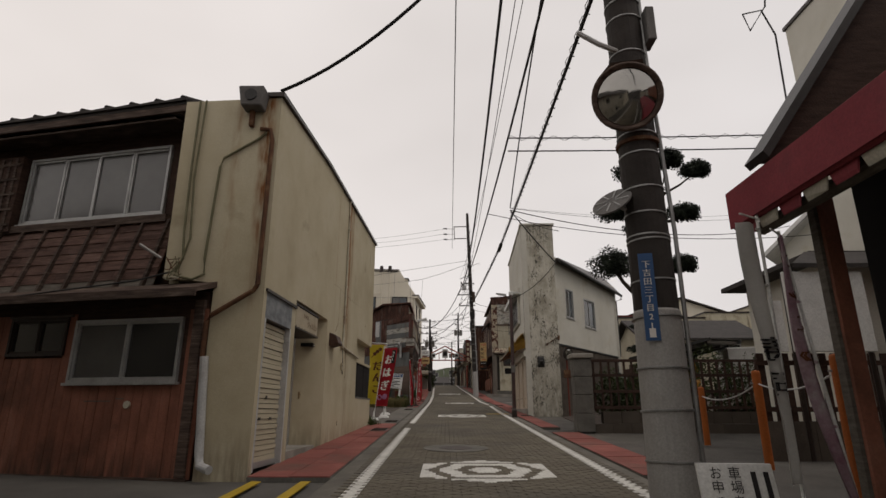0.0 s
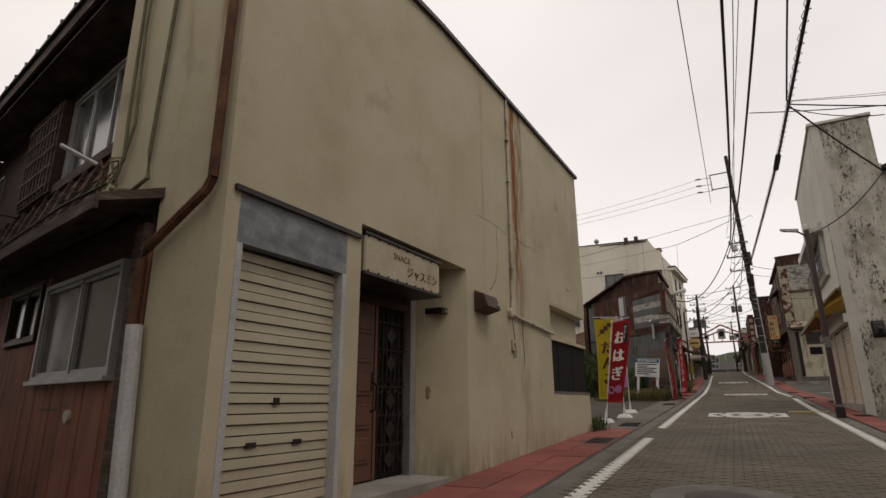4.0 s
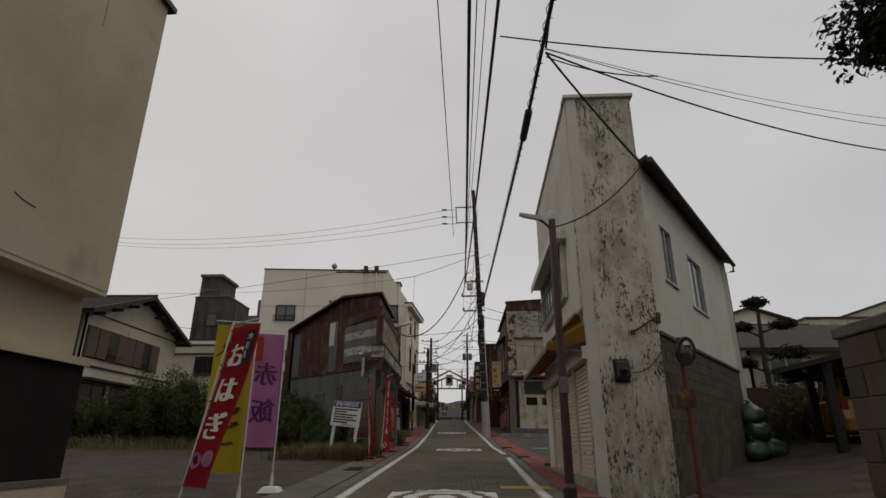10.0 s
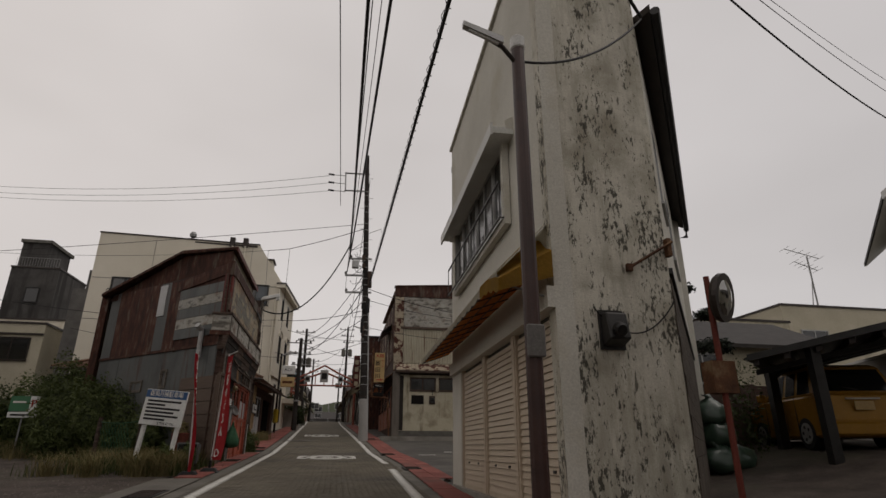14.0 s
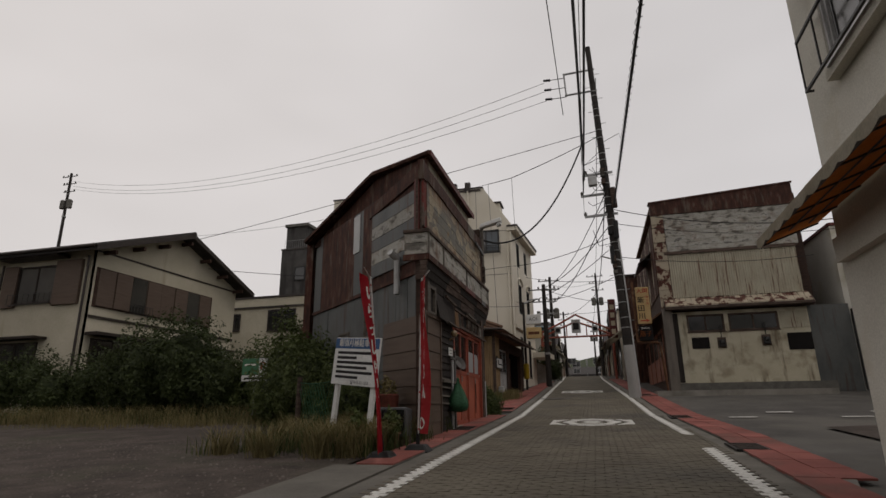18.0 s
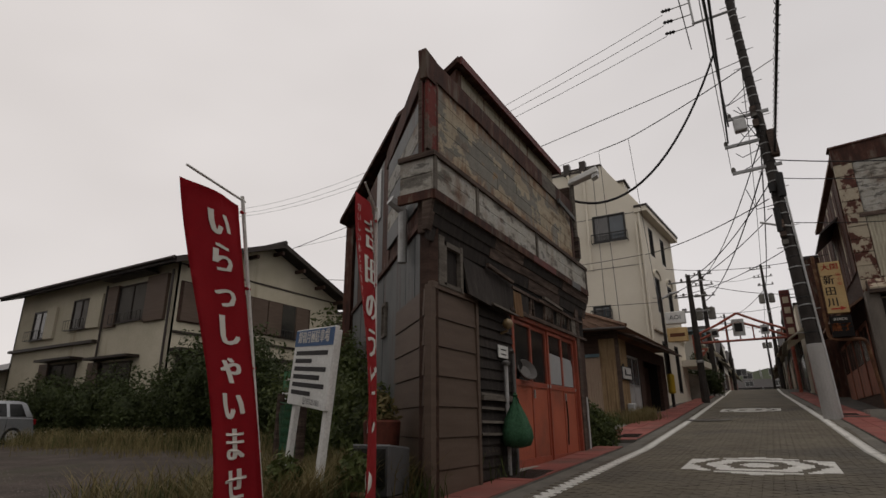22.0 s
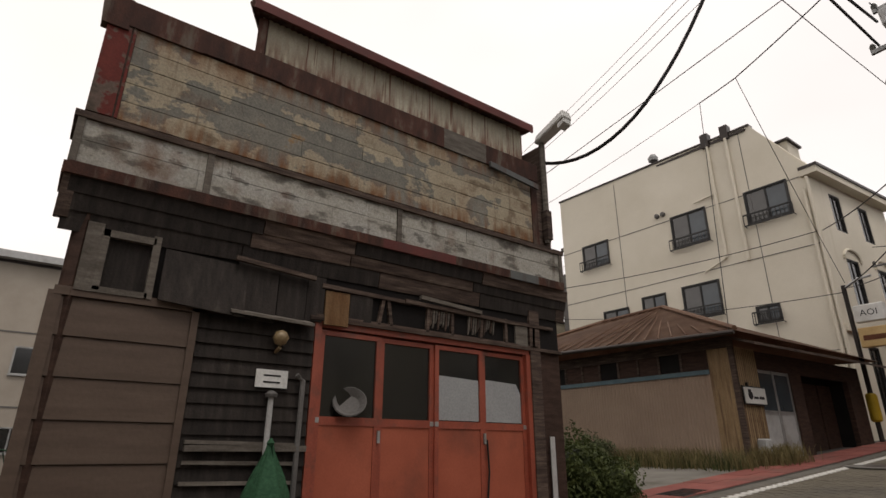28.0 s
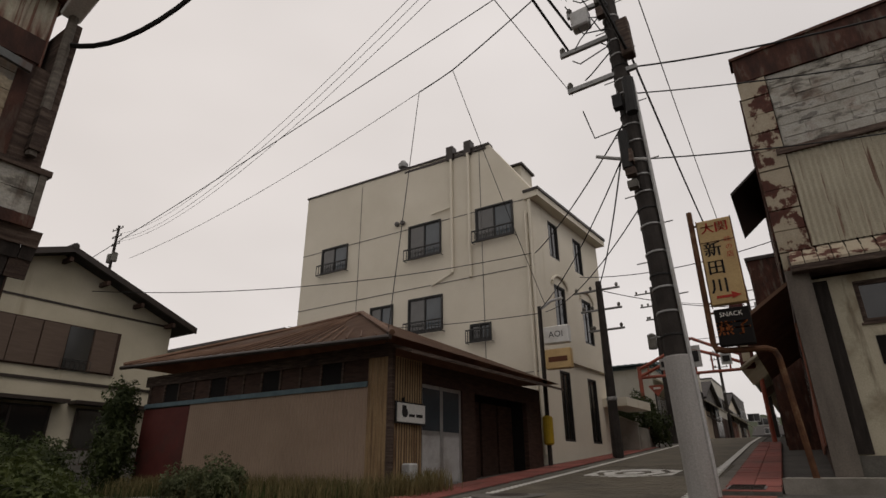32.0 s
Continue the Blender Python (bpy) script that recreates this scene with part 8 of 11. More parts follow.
for k in range(7):
    s = (k + 0.5) / 7
    y = 38.8 + 10.0 * s
    z = 8.15 + 1.8 * (1 - abs(2 * s - 1)) - 0.25
    part("purlin_end", box(-18.1, y - 0.06, z - 0.06, -17.5, y + 0.06, z + 0.1), DARK_WOOD, ch)
for sgn, y0 in ((1, 38.5), (-1, 49.1)):
    part("barge_board", hexa(bmesh.new(), [(-17.5, y0, 8.0), (-17.42, y0, 8.0), (-17.42, 43.8, 9.98), (-17.5, 43.8, 9.98), (-17.5, y0, 8.24), (-17.42, y0, 8.24), (-17.42, 43.8, 10.2), (-17.5, 43.8, 10.2)]), BROWN_METAL, ch)
rl = part("ridge_roll", rod([(-31.2, 43.8, 10.2), (-17.4, 43.8, 10.2)], 0.12, 8), DARK_TILE, ch)
for k in range(46):
    x = -31.1 + 0.3 * k
    part("roof_roll", rod([(x, 38.5, 8.19), (x, 43.8, 10.17)], 0.055, 6), DARK_TILE, rl)
an, AS_, AE_, AN_, AW_ = gable_house("low_annexe", "low cream annexe with a dark metal roof beside the house", -36.5, -31.2, 39.0, 45.0, HZ, 4.6, 5.6, "x", HOUSE_WALL, BROWN_METAL)
wins(AS_, an, [(1.0, 2.6, 2.9, 4.0)], BROWN_METAL)
lw, LS, LE, LN, LW = flat_house("low_cream_building", "low cream building behind the house with one window", -28, -18.4, 62, 70, 3.0, 10.8, APT_WALL)
wins(LS, lw, [(4.0, 6.3, 8.1, 9.5), (1.0, 2.4, 8.2, 9.4), (7.6, 8.8, 8.1, 9.2)], BLACK_METAL)
lc_, a_, b_, c_, d_ = flat_house("parapet_building", "low cream flat-roofed building beside the apartment block", -27.5, -16.25, 52.8, 58, 2.9, 8.75, HOUSE_WALL)
wins(a_, lc_, [(8.7, 10.65, 6.6, 7.95), (5.9, 6.7, 6.7, 7.8)], BROWN_METAL)
part("belt_trim", a_.box(0, 11.25, 8.1, 8.2, 0.0, 0.12), BROWN_METAL, lc_)
TOWER = surf("soot_dark_concrete", [(0.3, (0.05, 0.047, 0.044)), (0.7, (0.095, 0.09, 0.085))], scale=0.8, rough=0.95, bump=0.4, streak=(0.03, 0.028, 0.026), streak_at=0.55, streak_scale=(1.5, 1.5, 0.2))
ct, CS_, CE_, CN_, CW_ = flat_house("concrete_tower", "dark concrete stair tower with roof rails", -25.1, -21.6, 64, 69, 10.92, 15.4, TOWER)
part("top_tower", box(-24.9, 64.3, 15.52, -22.9, 68, 17.6), TOWER, ct)
part("top_cap", box(-25.0, 64.1, 17.6, -22.7, 68.2, 17.85), DARK_CONC, ct)
wins(CS_, ct, [(1.4, 2.4, 12.6, 13.8)], BLACK_METAL, panes=1)
railing(CS_, 0.2, 3.3, 15.55, 16.3, ct, w=-0.1, bars=16, material=GALV)
oh, OS_, OE_, ON_, OW_ = gable_house("far_tiled_house", "far house with a faded orange tiled roof", -62, -50, 52, 62, 1.6, 6.4, 8.4, "x", HOUSE_WALL, RUST)
wins(OE_, oh, [(1.5, 3.2, 4.3, 5.5), (5.5, 7.0, 4.3, 5.5)])
wins(OS_, oh, [(2, 4, 4.2, 5.4), (7, 9, 4.2, 5.4)])
nb, NS_, NE_, NN_, NW_ = flat_house("neighbour_building", "grey-beige neighbour building with a flat overhanging roof", -38, -28, 19, 33.3, 0.9, 10.5, surf("pinkish_beige_mortar", [(0.3, (0.36, 0.315, 0.26)), (0.7, (0.44, 0.39, 0.325))], scale=0.8, rough=0.9, bump=0.3))
part("roof_slab", box(-38.4, 18.6, 10.62, -27.5, 33.8, 10.95), GREY_PVC, nb)
wins(NE_, nb, [(11.6, 13.0, 5.5, 6.75), (7.0, 8.6, 5.5, 6.75), (2.5, 4.1, 5.5, 6.75), (11.4, 13.0, 2.2, 3.3), (6.5, 8.5, 2.0, 3.4)])
wins(NN_, nb, [(0.5, 1.4, 7.6, 8.9), (0.5, 1.4, 4.6, 5.8)], panes=1)
for z in (7.35, 4.1):
    part("belt_line", NE_.box(0, 14.3, z, z + 0.06, 0.0, 0.03), GREY_MORTAR, nb)

# ---- bushes, grasses and small things in the plot ----
for nm, blobs, cnt, sz, sd_, mt_, lb in (
        ("hedge", [(-25 + 1.3 * k, 37.4 + 0.3 * (k % 2), 2.5 + 0.25 * (k % 3), 1.1, 0.8, 1.05) for k in range(10)], 26000, 0.06, 21, LEAF_A, "overgrown dark green hedge in front of the cream house"),
        ("shrub", [(-13.0, 37.0, 3.1, 1.3, 1.0, 1.5), (-11.4, 36.8, 3.3, 1.3, 1.0, 1.6), (-10.0, 36.8, 2.7, 1.0, 0.9, 1.1)], 20000, 0.055, 22, LEAF_A, "tall rounded evergreen shrub by the plot"),
        ("shrub", [(-8.4, 36.9, 2.7, 1.2, 0.8, 1.2), (-7.0, 36.0, 3.0, 0.95, 0.7, 1.5), (-6.0, 34.9, 2.7, 0.7, 0.5, 1.2)], 16000, 0.055, 23, LEAF_B, "wild shrub against the rusted house wall"),
        ("shrub", [(-4.5, 33.7, 2.2, 0.75, 0.6, 0.95), (-3.6, 32.6, 2.0, 0.6, 0.6, 0.75), (-5.5, 34.0, 2.5, 0.8, 0.6, 1.1), (-6.6, 34.6, 2.3, 0.9, 0.6, 0.9)], 22000, 0.042, 24, LEAF_B, "dense bush at the foot of the rusted side wall"),
        ("bush", [(-2.25, 37.75, 2.12, 0.5, 0.45, 0.55), (-1.98, 38.1, 1.98, 0.4, 0.4, 0.4), (-2.8, 38.2, 2.1, 0.45, 0.4, 0.45)], 9000, 0.032, 25, LEAF_B, "grey-green bush at the house corner"),
        ("bush", [(-10.7, 43.0, 3.0, 0.7, 0.5, 1.0), (-10.9, 43.1, 4.1, 0.5, 0.4, 0.7)], 5000, 0.05, 26, LEAF_A, "climbing bush at the shed corner"),
        ("bush", [(-13.5, 41.5, 2.8, 0.9, 0.8, 0.8), (-12.0, 42.0, 2.7, 0.8, 0.7, 0.7), (-14.6, 40.6, 2.9, 0.8, 0.8, 0.9)], 9000, 0.05, 29, LEAF_A, "dark bush below the garden wall"),
        ("bush", [(-8.8, 40.4, 2.3, 0.8, 0.6, 0.55), (-7.4, 40.0, 2.2, 0.7, 0.6, 0.5), (-6.0, 39.6, 2.1, 0.6, 0.5, 0.42)], 9000, 0.04, 30, LEAF_B, "rank green bush behind the rusted house"),
        ("bush", [(-5.9, 42.6, 2.35, 0.7, 0.4, 0.45), (-7.2, 42.7, 2.3, 0.6, 0.4, 0.4)], 5000, 0.035, 27, LEAF_C, "low grey-green bush before the tin shed")):
    t = thing(nm, (blobs[0][0], blobs[0][1], gz(blobs[0][1])), lb, "bush")
    leaves("foliage", blobs, cnt, sz, sd_, mt_, t)
    for k, b in enumerate(blobs):
        g = gz(b[1]) - 0.05
        part("stem", rod([(b[0], b[1], g), (b[0] + 0.05, b[1], (g + b[2]) / 2), (b[0] - 0.06 * (k % 2), b[1] + 0.04, b[2] + b[5] * 0.5)], 0.035, 6, r1=0.012), BARK, t)
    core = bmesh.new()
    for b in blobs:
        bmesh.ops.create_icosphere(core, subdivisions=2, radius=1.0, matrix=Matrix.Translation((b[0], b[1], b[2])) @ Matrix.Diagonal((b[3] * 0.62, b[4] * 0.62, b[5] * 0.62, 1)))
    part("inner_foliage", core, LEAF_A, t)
tr = thing("round_tree", (-37, 38.5, gz(38.5)), "round dark green tree beyond the car", "tree")
part("trunk", rod([(-37, 38.5, 1.5), (-36.9, 38.5, 3.2), (-37.1, 38.6, 5.0)], 0.22, 8, r1=0.1), BARK, tr)
for dx, dy, dz in ((1.2, 0.2, 0.9), (-1.0, 0.3, 1.0), (0.3, -1.1, 1.2)):
    part("limb", rod([(-37, 38.5, 3.3), (-37 + dx * 0.7, 38.5 + dy * 0.7, 4.0 + dz * 0.7)], 0.09, 6, r1=0.03), BARK, tr)
leaves("crown", [(-37, 38.6, 4.7, 1.1, 1.2, 1.4), (-36.8, 39.2, 4.2, 0.9, 0.9, 1.0), (-37.2, 37.9, 4.2, 0.9, 0.9, 1.0), (-37, 38.6, 5.9, 0.8, 0.8, 0.7)], 12000, 0.08, 28, LEAF_A, tr)
rg = random.Random(4)
stn = np.random.default_rng(51)
sv, sf = [], []
for x, y, r in zip(stn.uniform(-11, -2.3, 5200), stn.uniform(17.6, 31.5, 5200), stn.uniform(0.008, 0.026, 5200)):
    if x > -4.2 and y > 29.5:
        continue
    b0, z = len(sv), gz(y) - 0.005
    an = stn.uniform(0, 6.28)
    ca, sa = math.cos(an) * r, math.sin(an) * r
    sv += [(x + ca, y + sa, z), (x - sa * 0.8, y + ca * 0.8, z), (x - ca, y - sa, z), (x + sa * 0.8, y - ca * 0.8, z), (x + ca * 0.2, y + sa * 0.2, z + r * 0.8)]
    sf += [(b0 + i, b0 + (i + 1) % 4, b0 + 4) for i in range(4)]
me = bpy.data.meshes.new("gravel"); me.from_pydata(sv, [], sf)
link("gravel", me, surf("loose_gravel", [(0.3, (0.075, 0.062, 0.052)), (0.7, (0.19, 0.165, 0.145))], scale=9, rough=0.95, bump=0.3), None, "loose grey-brown gravel on the plot", "stuff")
blades("plot_grass", [(rg.triangular(-20, -3.2, -5), rg.triangular(33.6, 36.4, 36.0), 0.35) for _ in range(80)], 50, 0.26, 38, DRY_GRASS, "short straw-coloured grass along the plot edge")
TUFTS = [(rg.triangular(-4.9, -2.0, -2.6), rg.triangular(29.2, 33.0, 30.6)) for _ in range(46)]
blades("dry_grass", [(x + rg.uniform(-0.08, 0.08), y + rg.uniform(-0.08, 0.08), 0.09) for x, y in TUFTS for _ in range(3)], 55, 0.46, 31, DRY_GRASS, "tussocks of straw-coloured grass round the sign posts", lean=0.95)
blades("bush_foot_grass", [(rg.uniform(-20, -5), rg.triangular(35.0, 36.3, 35.9), 0.2) for _ in range(120)], 40, 0.5, 39, DRY_GRASS, "yellowing grass at the foot of the bushes", lean=0.9)
blades("green_grass", [(rg.uniform(-25, -3), rg.uniform(35.4, 36.6), 0.35) for _ in range(90)] + [(x + rg.uniform(-0.3, 0.3), y + rg.uniform(0, 0.5), 0.14) for x, y in TUFTS for _ in range(2)], 45, 0.38, 32, GREEN_GRASS, "green weeds along the plot edge", lean=0.8)
blades("shed_grass", [(rg.uniform(-10, -2.3), rg.uniform(42.6, 43.5), 0.16) for _ in range(120)] + [(rg.uniform(-2.5, -2.0), rg.uniform(43.2, 44.6), 0.12) for _ in range(24)], 60, 0.4, 33, DRY_GRASS, "tall yellow-green grass at the shed's foot")
blades("shed_weeds", [(rg.uniform(-10, -2.6), rg.uniform(42.5, 43.4), 0.2) for _ in range(60)], 50, 0.3, 34, GREEN_GRASS, "green weeds at the shed's foot")
blades("wall_weeds", [(-2.1 + rg.uniform(-0.1, 0.1), rg.uniform(15.8, 17.0), 0.06) for _ in range(8)] + [(-2.5 + rg.uniform(-0.05, 0.1), rg.uniform(17, 18.5), 0.1) for _ in range(14)], 30, 0.2, 35, GREEN_GRASS, "small weeds at the foot of the cream wall")
blades("corner_weeds", [(rg.uniform(-9, -2.8), rg.uniform(37.5, 38.7), 0.25) for _ in range(60)], 60, 0.36, 37, GREEN_GRASS, "rank weeds behind the rusted house")
blades("lawn_weeds", [(rg.uniform(-17, -8.5), rg.uniform(38.5, 43), 0.5) for _ in range(120)], 40, 0.3, 36, GREEN_GRASS, "rank weeds between the houses")
tvs = thing("old_television", (-2.25, 31.0, gz(31.0)), "dead grey tube television standing in the weeds", "television")
g0 = gz(31.0) + 0.12
part("crate", box(-2.52, 30.86, gz(31.0) - 0.02, -2.02, 31.22, g0), OLD_WOOD, tvs)
part("cabinet", hexa(bmesh.new(), [(-2.5, 30.84, g0), (-2.03, 30.84, g0), (-2.06, 31.24, g0), (-2.46, 31.24, g0), (-2.5, 30.84, g0 + 0.46), (-2.03, 30.84, g0 + 0.46), (-2.06, 31.24, g0 + 0.42), (-2.46, 31.24, g0 + 0.42)]), surf("grey_plastic_case", [(0.3, (0.06, 0.06, 0.062)), (0.7, (0.10, 0.10, 0.10))], scale=3, rough=0.5, bump=0.1), tvs, bevel=0.015)
part("screen", box(-2.46, 30.828, g0 + 0.09, -2.07, 30.838, g0 + 0.42), GLASS_DARK, tvs)
dm = thing("rusted_drum", (-2.62, 31.52, gz(31.5)), "rust-red drum planter with dry stalks", "drum")
part("shell", turned([(0.19, 0.0), (0.2, 0.02), (0.19, 0.25), (0.2, 0.27), (0.19, 0.5), (0.205, 0.76), (0.19, 0.78), (0.17, 0.72)], (-2.62, 31.52, gz(31.5)), (0, 0, 1), 22), surf("flaking_red_drum", [(0.3, (0.07, 0.025, 0.018)), (0.6, (0.16, 0.045, 0.03)), (0.8, (0.09, 0.06, 0.045))], scale=6, rough=0.8, bump=0.4), dm)
leaves("dry_plant", [(-2.62, 31.52, gz(31.5) + 0.86, 0.17, 0.17, 0.22)], 260, 0.04, 45, DRY_GRASS, dm)
fp = thing("wire_fence", (-3.3, 31.3, gz(31.3)), "sagging green wire mesh fence on old wooden posts", "fence")
for x, y in ((-3.42, 31.1), (-4.6, 31.9)):
    part("post", rod([(x, y, gz(y) - 0.05), (x + 0.02, y, gz(y) + 1.12)], 0.05, 7), OLD_WOOD, fp)
for k in range(15):
    s0 = k / 14
    for d_ in (1, -1):
        s1 = s0 + 0.35 * d_
        if 0 <= s1 <= 1:
            part("mesh_wire", rod([(-3.42 - 1.18 * s0, 31.1 + 0.8 * s0, 1.45), (-3.42 - 1.18 * s1, 31.1 + 0.8 * s1, 2.4)], 0.006, 4), GREEN_NET, fp)
part("top_wire", rod(sagging((-3.42, 31.1, 2.45), (-4.6, 31.9, 2.45), 0.04, 8), 0.008, 5), GREEN_NET, fp)
for x, y in ((-2.15, 30.5), (-2.5, 30.0), (-2.1, 32.1)):
    t = thing("flower_pot", (x, y, gz(y)), "old clay flower pot with a few green leaves", "plant pot", "flower pots")
    part("pot", turned([(0.08, 0), (0.12, 0.2), (0.135, 0.2), (0.135, 0.23), (0.1, 0.22)], (x, y, gz(y)), (0, 0, 1), 16), RUST_PIPE, t)
    leaves("plant", [(x, y, gz(y) + 0.38, 0.16, 0.16, 0.18)], 350, 0.035, 41, LEAF_B, t)


def car(name, label, at, heading, L, Wd, Hc, paint, hatch=True):
    """A small car drawn along its own axis: body, cabin, glass, wheels, lamps, bumpers."""
    t = thing(name, at, label, "car")
    R_ = Matrix.Translation(at) @ Matrix.Rotation(heading, 4, "Z")
    def put(bm):
        bm.transform(R_)
        return bm
    h = Wd / 2
    def hull(prof, w_lo, w_hi, z_lo, z_hi):
        bm = bmesh.new()
        sides = []
        for s in (-1, 1):
            sides.append([bm.verts.new((x, s * (w_lo + (w_hi - w_lo) * (z - z_lo) / (z_hi - z_lo)), z)) for x, z in prof])
        bm.faces.new(sides[0]); bm.faces.new(sides[1][::-1])
        for i in range(len(prof)):
            j = (i + 1) % len(prof)
            bm.faces.new((sides[0][j], sides[0][i], sides[1][i], sides[1][j]))
        return bm
    f, r = L / 2, -L / 2
    lower = [(r + 0.08, 0.22), (f - 0.1, 0.22), (f, 0.42), (f - 0.05, 0.66), (f - 0.35, Hc * 0.56), (f - 0.95, Hc * 0.63), (r + 0.1, Hc * 0.63), (r, 0.5)]
    b_ = part("body", put(hull(lower, h * 0.97, h, 0.2, Hc * 0.6)), paint, t, bevel=0.05, smooth=False)
    cab = [(f - 1.0, Hc * 0.62), (f - 1.6, Hc * 0.93), (f - 1.9, Hc), (r + 0.55, Hc), (r + 0.3, Hc * 0.95), (r + 0.08, Hc * 0.62)]
    part("cabin", put(hull(cab, h * 0.98, h * 0.76, Hc * 0.6, Hc)), paint, t, bevel=0.04)
    for s in (-1, 1):
        for x0, x1, x2, x3 in ((f - 1.25, f - 1.95, f - 1.95, f - 1.72), (f - 2.05, r + 0.95, r + 0.98, f - 2.05), (r + 0.85, r + 0.35, r + 0.5, r + 0.88)):
            bm = bmesh.new()
            z0, z1 = Hc * 0.65, Hc * 0.93
            wy = lambda z: s * (h * 0.98 + (h * 0.76 - h * 0.98) * (z - Hc * 0.6) / (Hc * 0.4) + 0.006)
            bm.faces.new([bm.verts.new(p) for p in ((x0, wy(z0), z0), (x1, wy(z0), z0), (x2, wy(z1), z1), (x3, wy(z1), z1))])
            bmesh.ops.solidify(bm, geom=bm.faces[:], thickness=0.006)
            part("side_window", put(bm), GLASS_DARK, t)
        for x in (f - 0.75, r + 0.7):
            wh = part("wheel", put(turned([(0.29, -0.09), (0.31, -0.06), (0.31, 0.06), (0.29, 0.09), (0.19, 0.09), (0.001, 0.07)], (x, s * (h - 0.1), 0.31), (0, s, 0), 24)), TYRE, t)
            part("rim", put(turned([(0.2, 0.08), (0.2, 0.1), (0.16, 0.105), (0.06, 0.095), (0.001, 0.1)], (x, s * (h - 0.1), 0.31), (0, s, 0), 20)), ALU, wh)
            for k in range(5):
                a = k * 1.2566
                part("spoke_gap", put(turned([(0.035, 0.098), (0.035, 0.106), (0.001, 0.106)], (x + 0.12 * math.cos(a), s * (h - 0.1), 0.31 + 0.12 * math.sin(a)), (0, s, 0), 8)), BLACK, wh)
        part("tail_lamp", put(box(r + 0.0, s * h * 0.74, Hc * 0.47, r + 0.12, s * h * 0.98, Hc * 0.6)), TAIL_RED, t, bevel=0.015)
        part("head_lamp", put(box(f - 0.28, s * h * 0.6, 0.58, f - 0.03, s * h * 0.95, 0.72)), LAMP_GLASS, t, bevel=0.02)
        part("door_mirror", put(box(f - 1.3, s * h, Hc * 0.62, f - 1.15, s * (h + 0.16), Hc * 0.72)), paint, t, bevel=0.02)
        part("door_handle", put(box(f - 1.95, s * (h - 0.005), Hc * 0.53, f - 1.78, s * (h + 0.02), Hc * 0.555)), paint, t)
        for x in (f - 1.15, f - 2.02, r + 0.95):
            part("door_seam", put(box(x, s * (h - 0.01), 0.34, x + 0.008, s * (h + 0.002), Hc * 0.62)), BLACK, t)
    for nm, x0, x1 in (("rear_window", r + 0.1, r + 0.29), ("windscreen", f - 1.02, f - 1.57)):
        bm = bmesh.new()
        z0, z1, o = Hc * 0.66, Hc * 0.92, (-0.012 if nm == "rear_window" else 0.014)
        bm.faces.new([bm.verts.new(p) for p in ((x0 + o, -h * 0.8, z0), (x0 + o, h * 0.8, z0), (x1 + o, h * 0.7, z1), (x1 + o, -h * 0.7, z1))])
        bmesh.ops.solidify(bm, geom=bm.faces[:], thickness=0.006)
        part(nm, put(bm), GLASS_DARK, t)
    part("rear_bumper", put(box(r - 0.05, -h * 0.96, 0.25, r + 0.12, h * 0.96, 0.5)), paint, t, bevel=0.04)
    part("front_bumper", put(box(f - 0.12, -h * 0.96, 0.22, f + 0.04, h * 0.96, 0.48)), paint, t, bevel=0.04)
    pl = part("number_plate", put(box(r - 0.025, -0.17, Hc * 0.44, r - 0.012, 0.17, Hc * 0.44 + 0.16)), YELLOW_SIGN, t, "yellow number plate")
    part("chrome_strip", put(box(r - 0.02, -0.3, Hc * 0.56, r + 0.02, 0.3, Hc * 0.575)), ALU, t)
    part("wiper", put(rod([(r + 0.06, 0.0, Hc * 0.67), (r + 0.16, 0.35, Hc * 0.72)], 0.01, 5)), BLACK, t)
    return t


car("silver_car", "parked silver hatchback car in the plot", (-21.5, 34.35, gz(34.35) - 0.02), math.radians(277), 4.1, 1.7, 1.46, CAR_SILVER)
car("yellow_car", "mustard yellow small car parked under the carport", (11.2, 27.35, 1.84), math.radians(74), 3.4, 1.55, 1.62, CAR_YELLOW)


# ---- the old restaurant on the far side of the small parking plot ----
N_ = Face((3.85, 46.3), (9.7, 46.3))
nx = lambda x: x - 3.85
ni = thing("old_restaurant", (6.5, 50, gz(46.3)), "old two-storey restaurant with rust-stained tin and peeling stone-pattern boards", "building")
part("plinth", N_.box(nx(3.9), nx(9.7), 2.1, 2.72, -0.3, 0.05), DARK_CONC, ni)
HNI = [(nx(4.75), nx(6.15), 4.72, 5.42), (nx(6.3), nx(8.1), 4.72, 5.42)]
part("lower_wall", N_.wall(nx(4.2), nx(9.15), 2.72, 5.55, HNI, 0.15), CREAM_WALL, ni)
for h in HNI:
    window(N_, *h, ni, w=-0.03, panes=2, fr_mat=OLD_WOOD, glass=GLASS_DARK, sill=True)
for x0, x1, z0, z1, m in ((4.85, 5.5, 4.05, 4.5, BLACK_BOARD), (8.15, 9.1, 4.75, 5.4, CREAM_TIN), (8.3, 9.15, 3.9, 4.55, BLACK_BOARD)):
    part("patch_board", N_.box(nx(x0), nx(x1), z0, z1, 0.0, 0.02), m, ni)
part("dark_side_panel", N_.box(nx(4.2), nx(4.42), 2.74, 5.5, 0.0, 0.02), DARK_BOARDS, ni)
part("dark_end_wall", N_.box(nx(9.15), nx(10.6), 2.2, 5.6, -0.3, -0.1), GREY_TIN, ni)
part("corner_column", box(3.85, 46.05, 2.2, 4.2, 46.4, 5.7), surf("bare_grey_column", [(0.3, (0.12, 0.105, 0.09)), (0.7, (0.20, 0.175, 0.15))], scale=1.5, stretch=(3, 3, 0.5), rough=0.9, bump=0.4), ni)
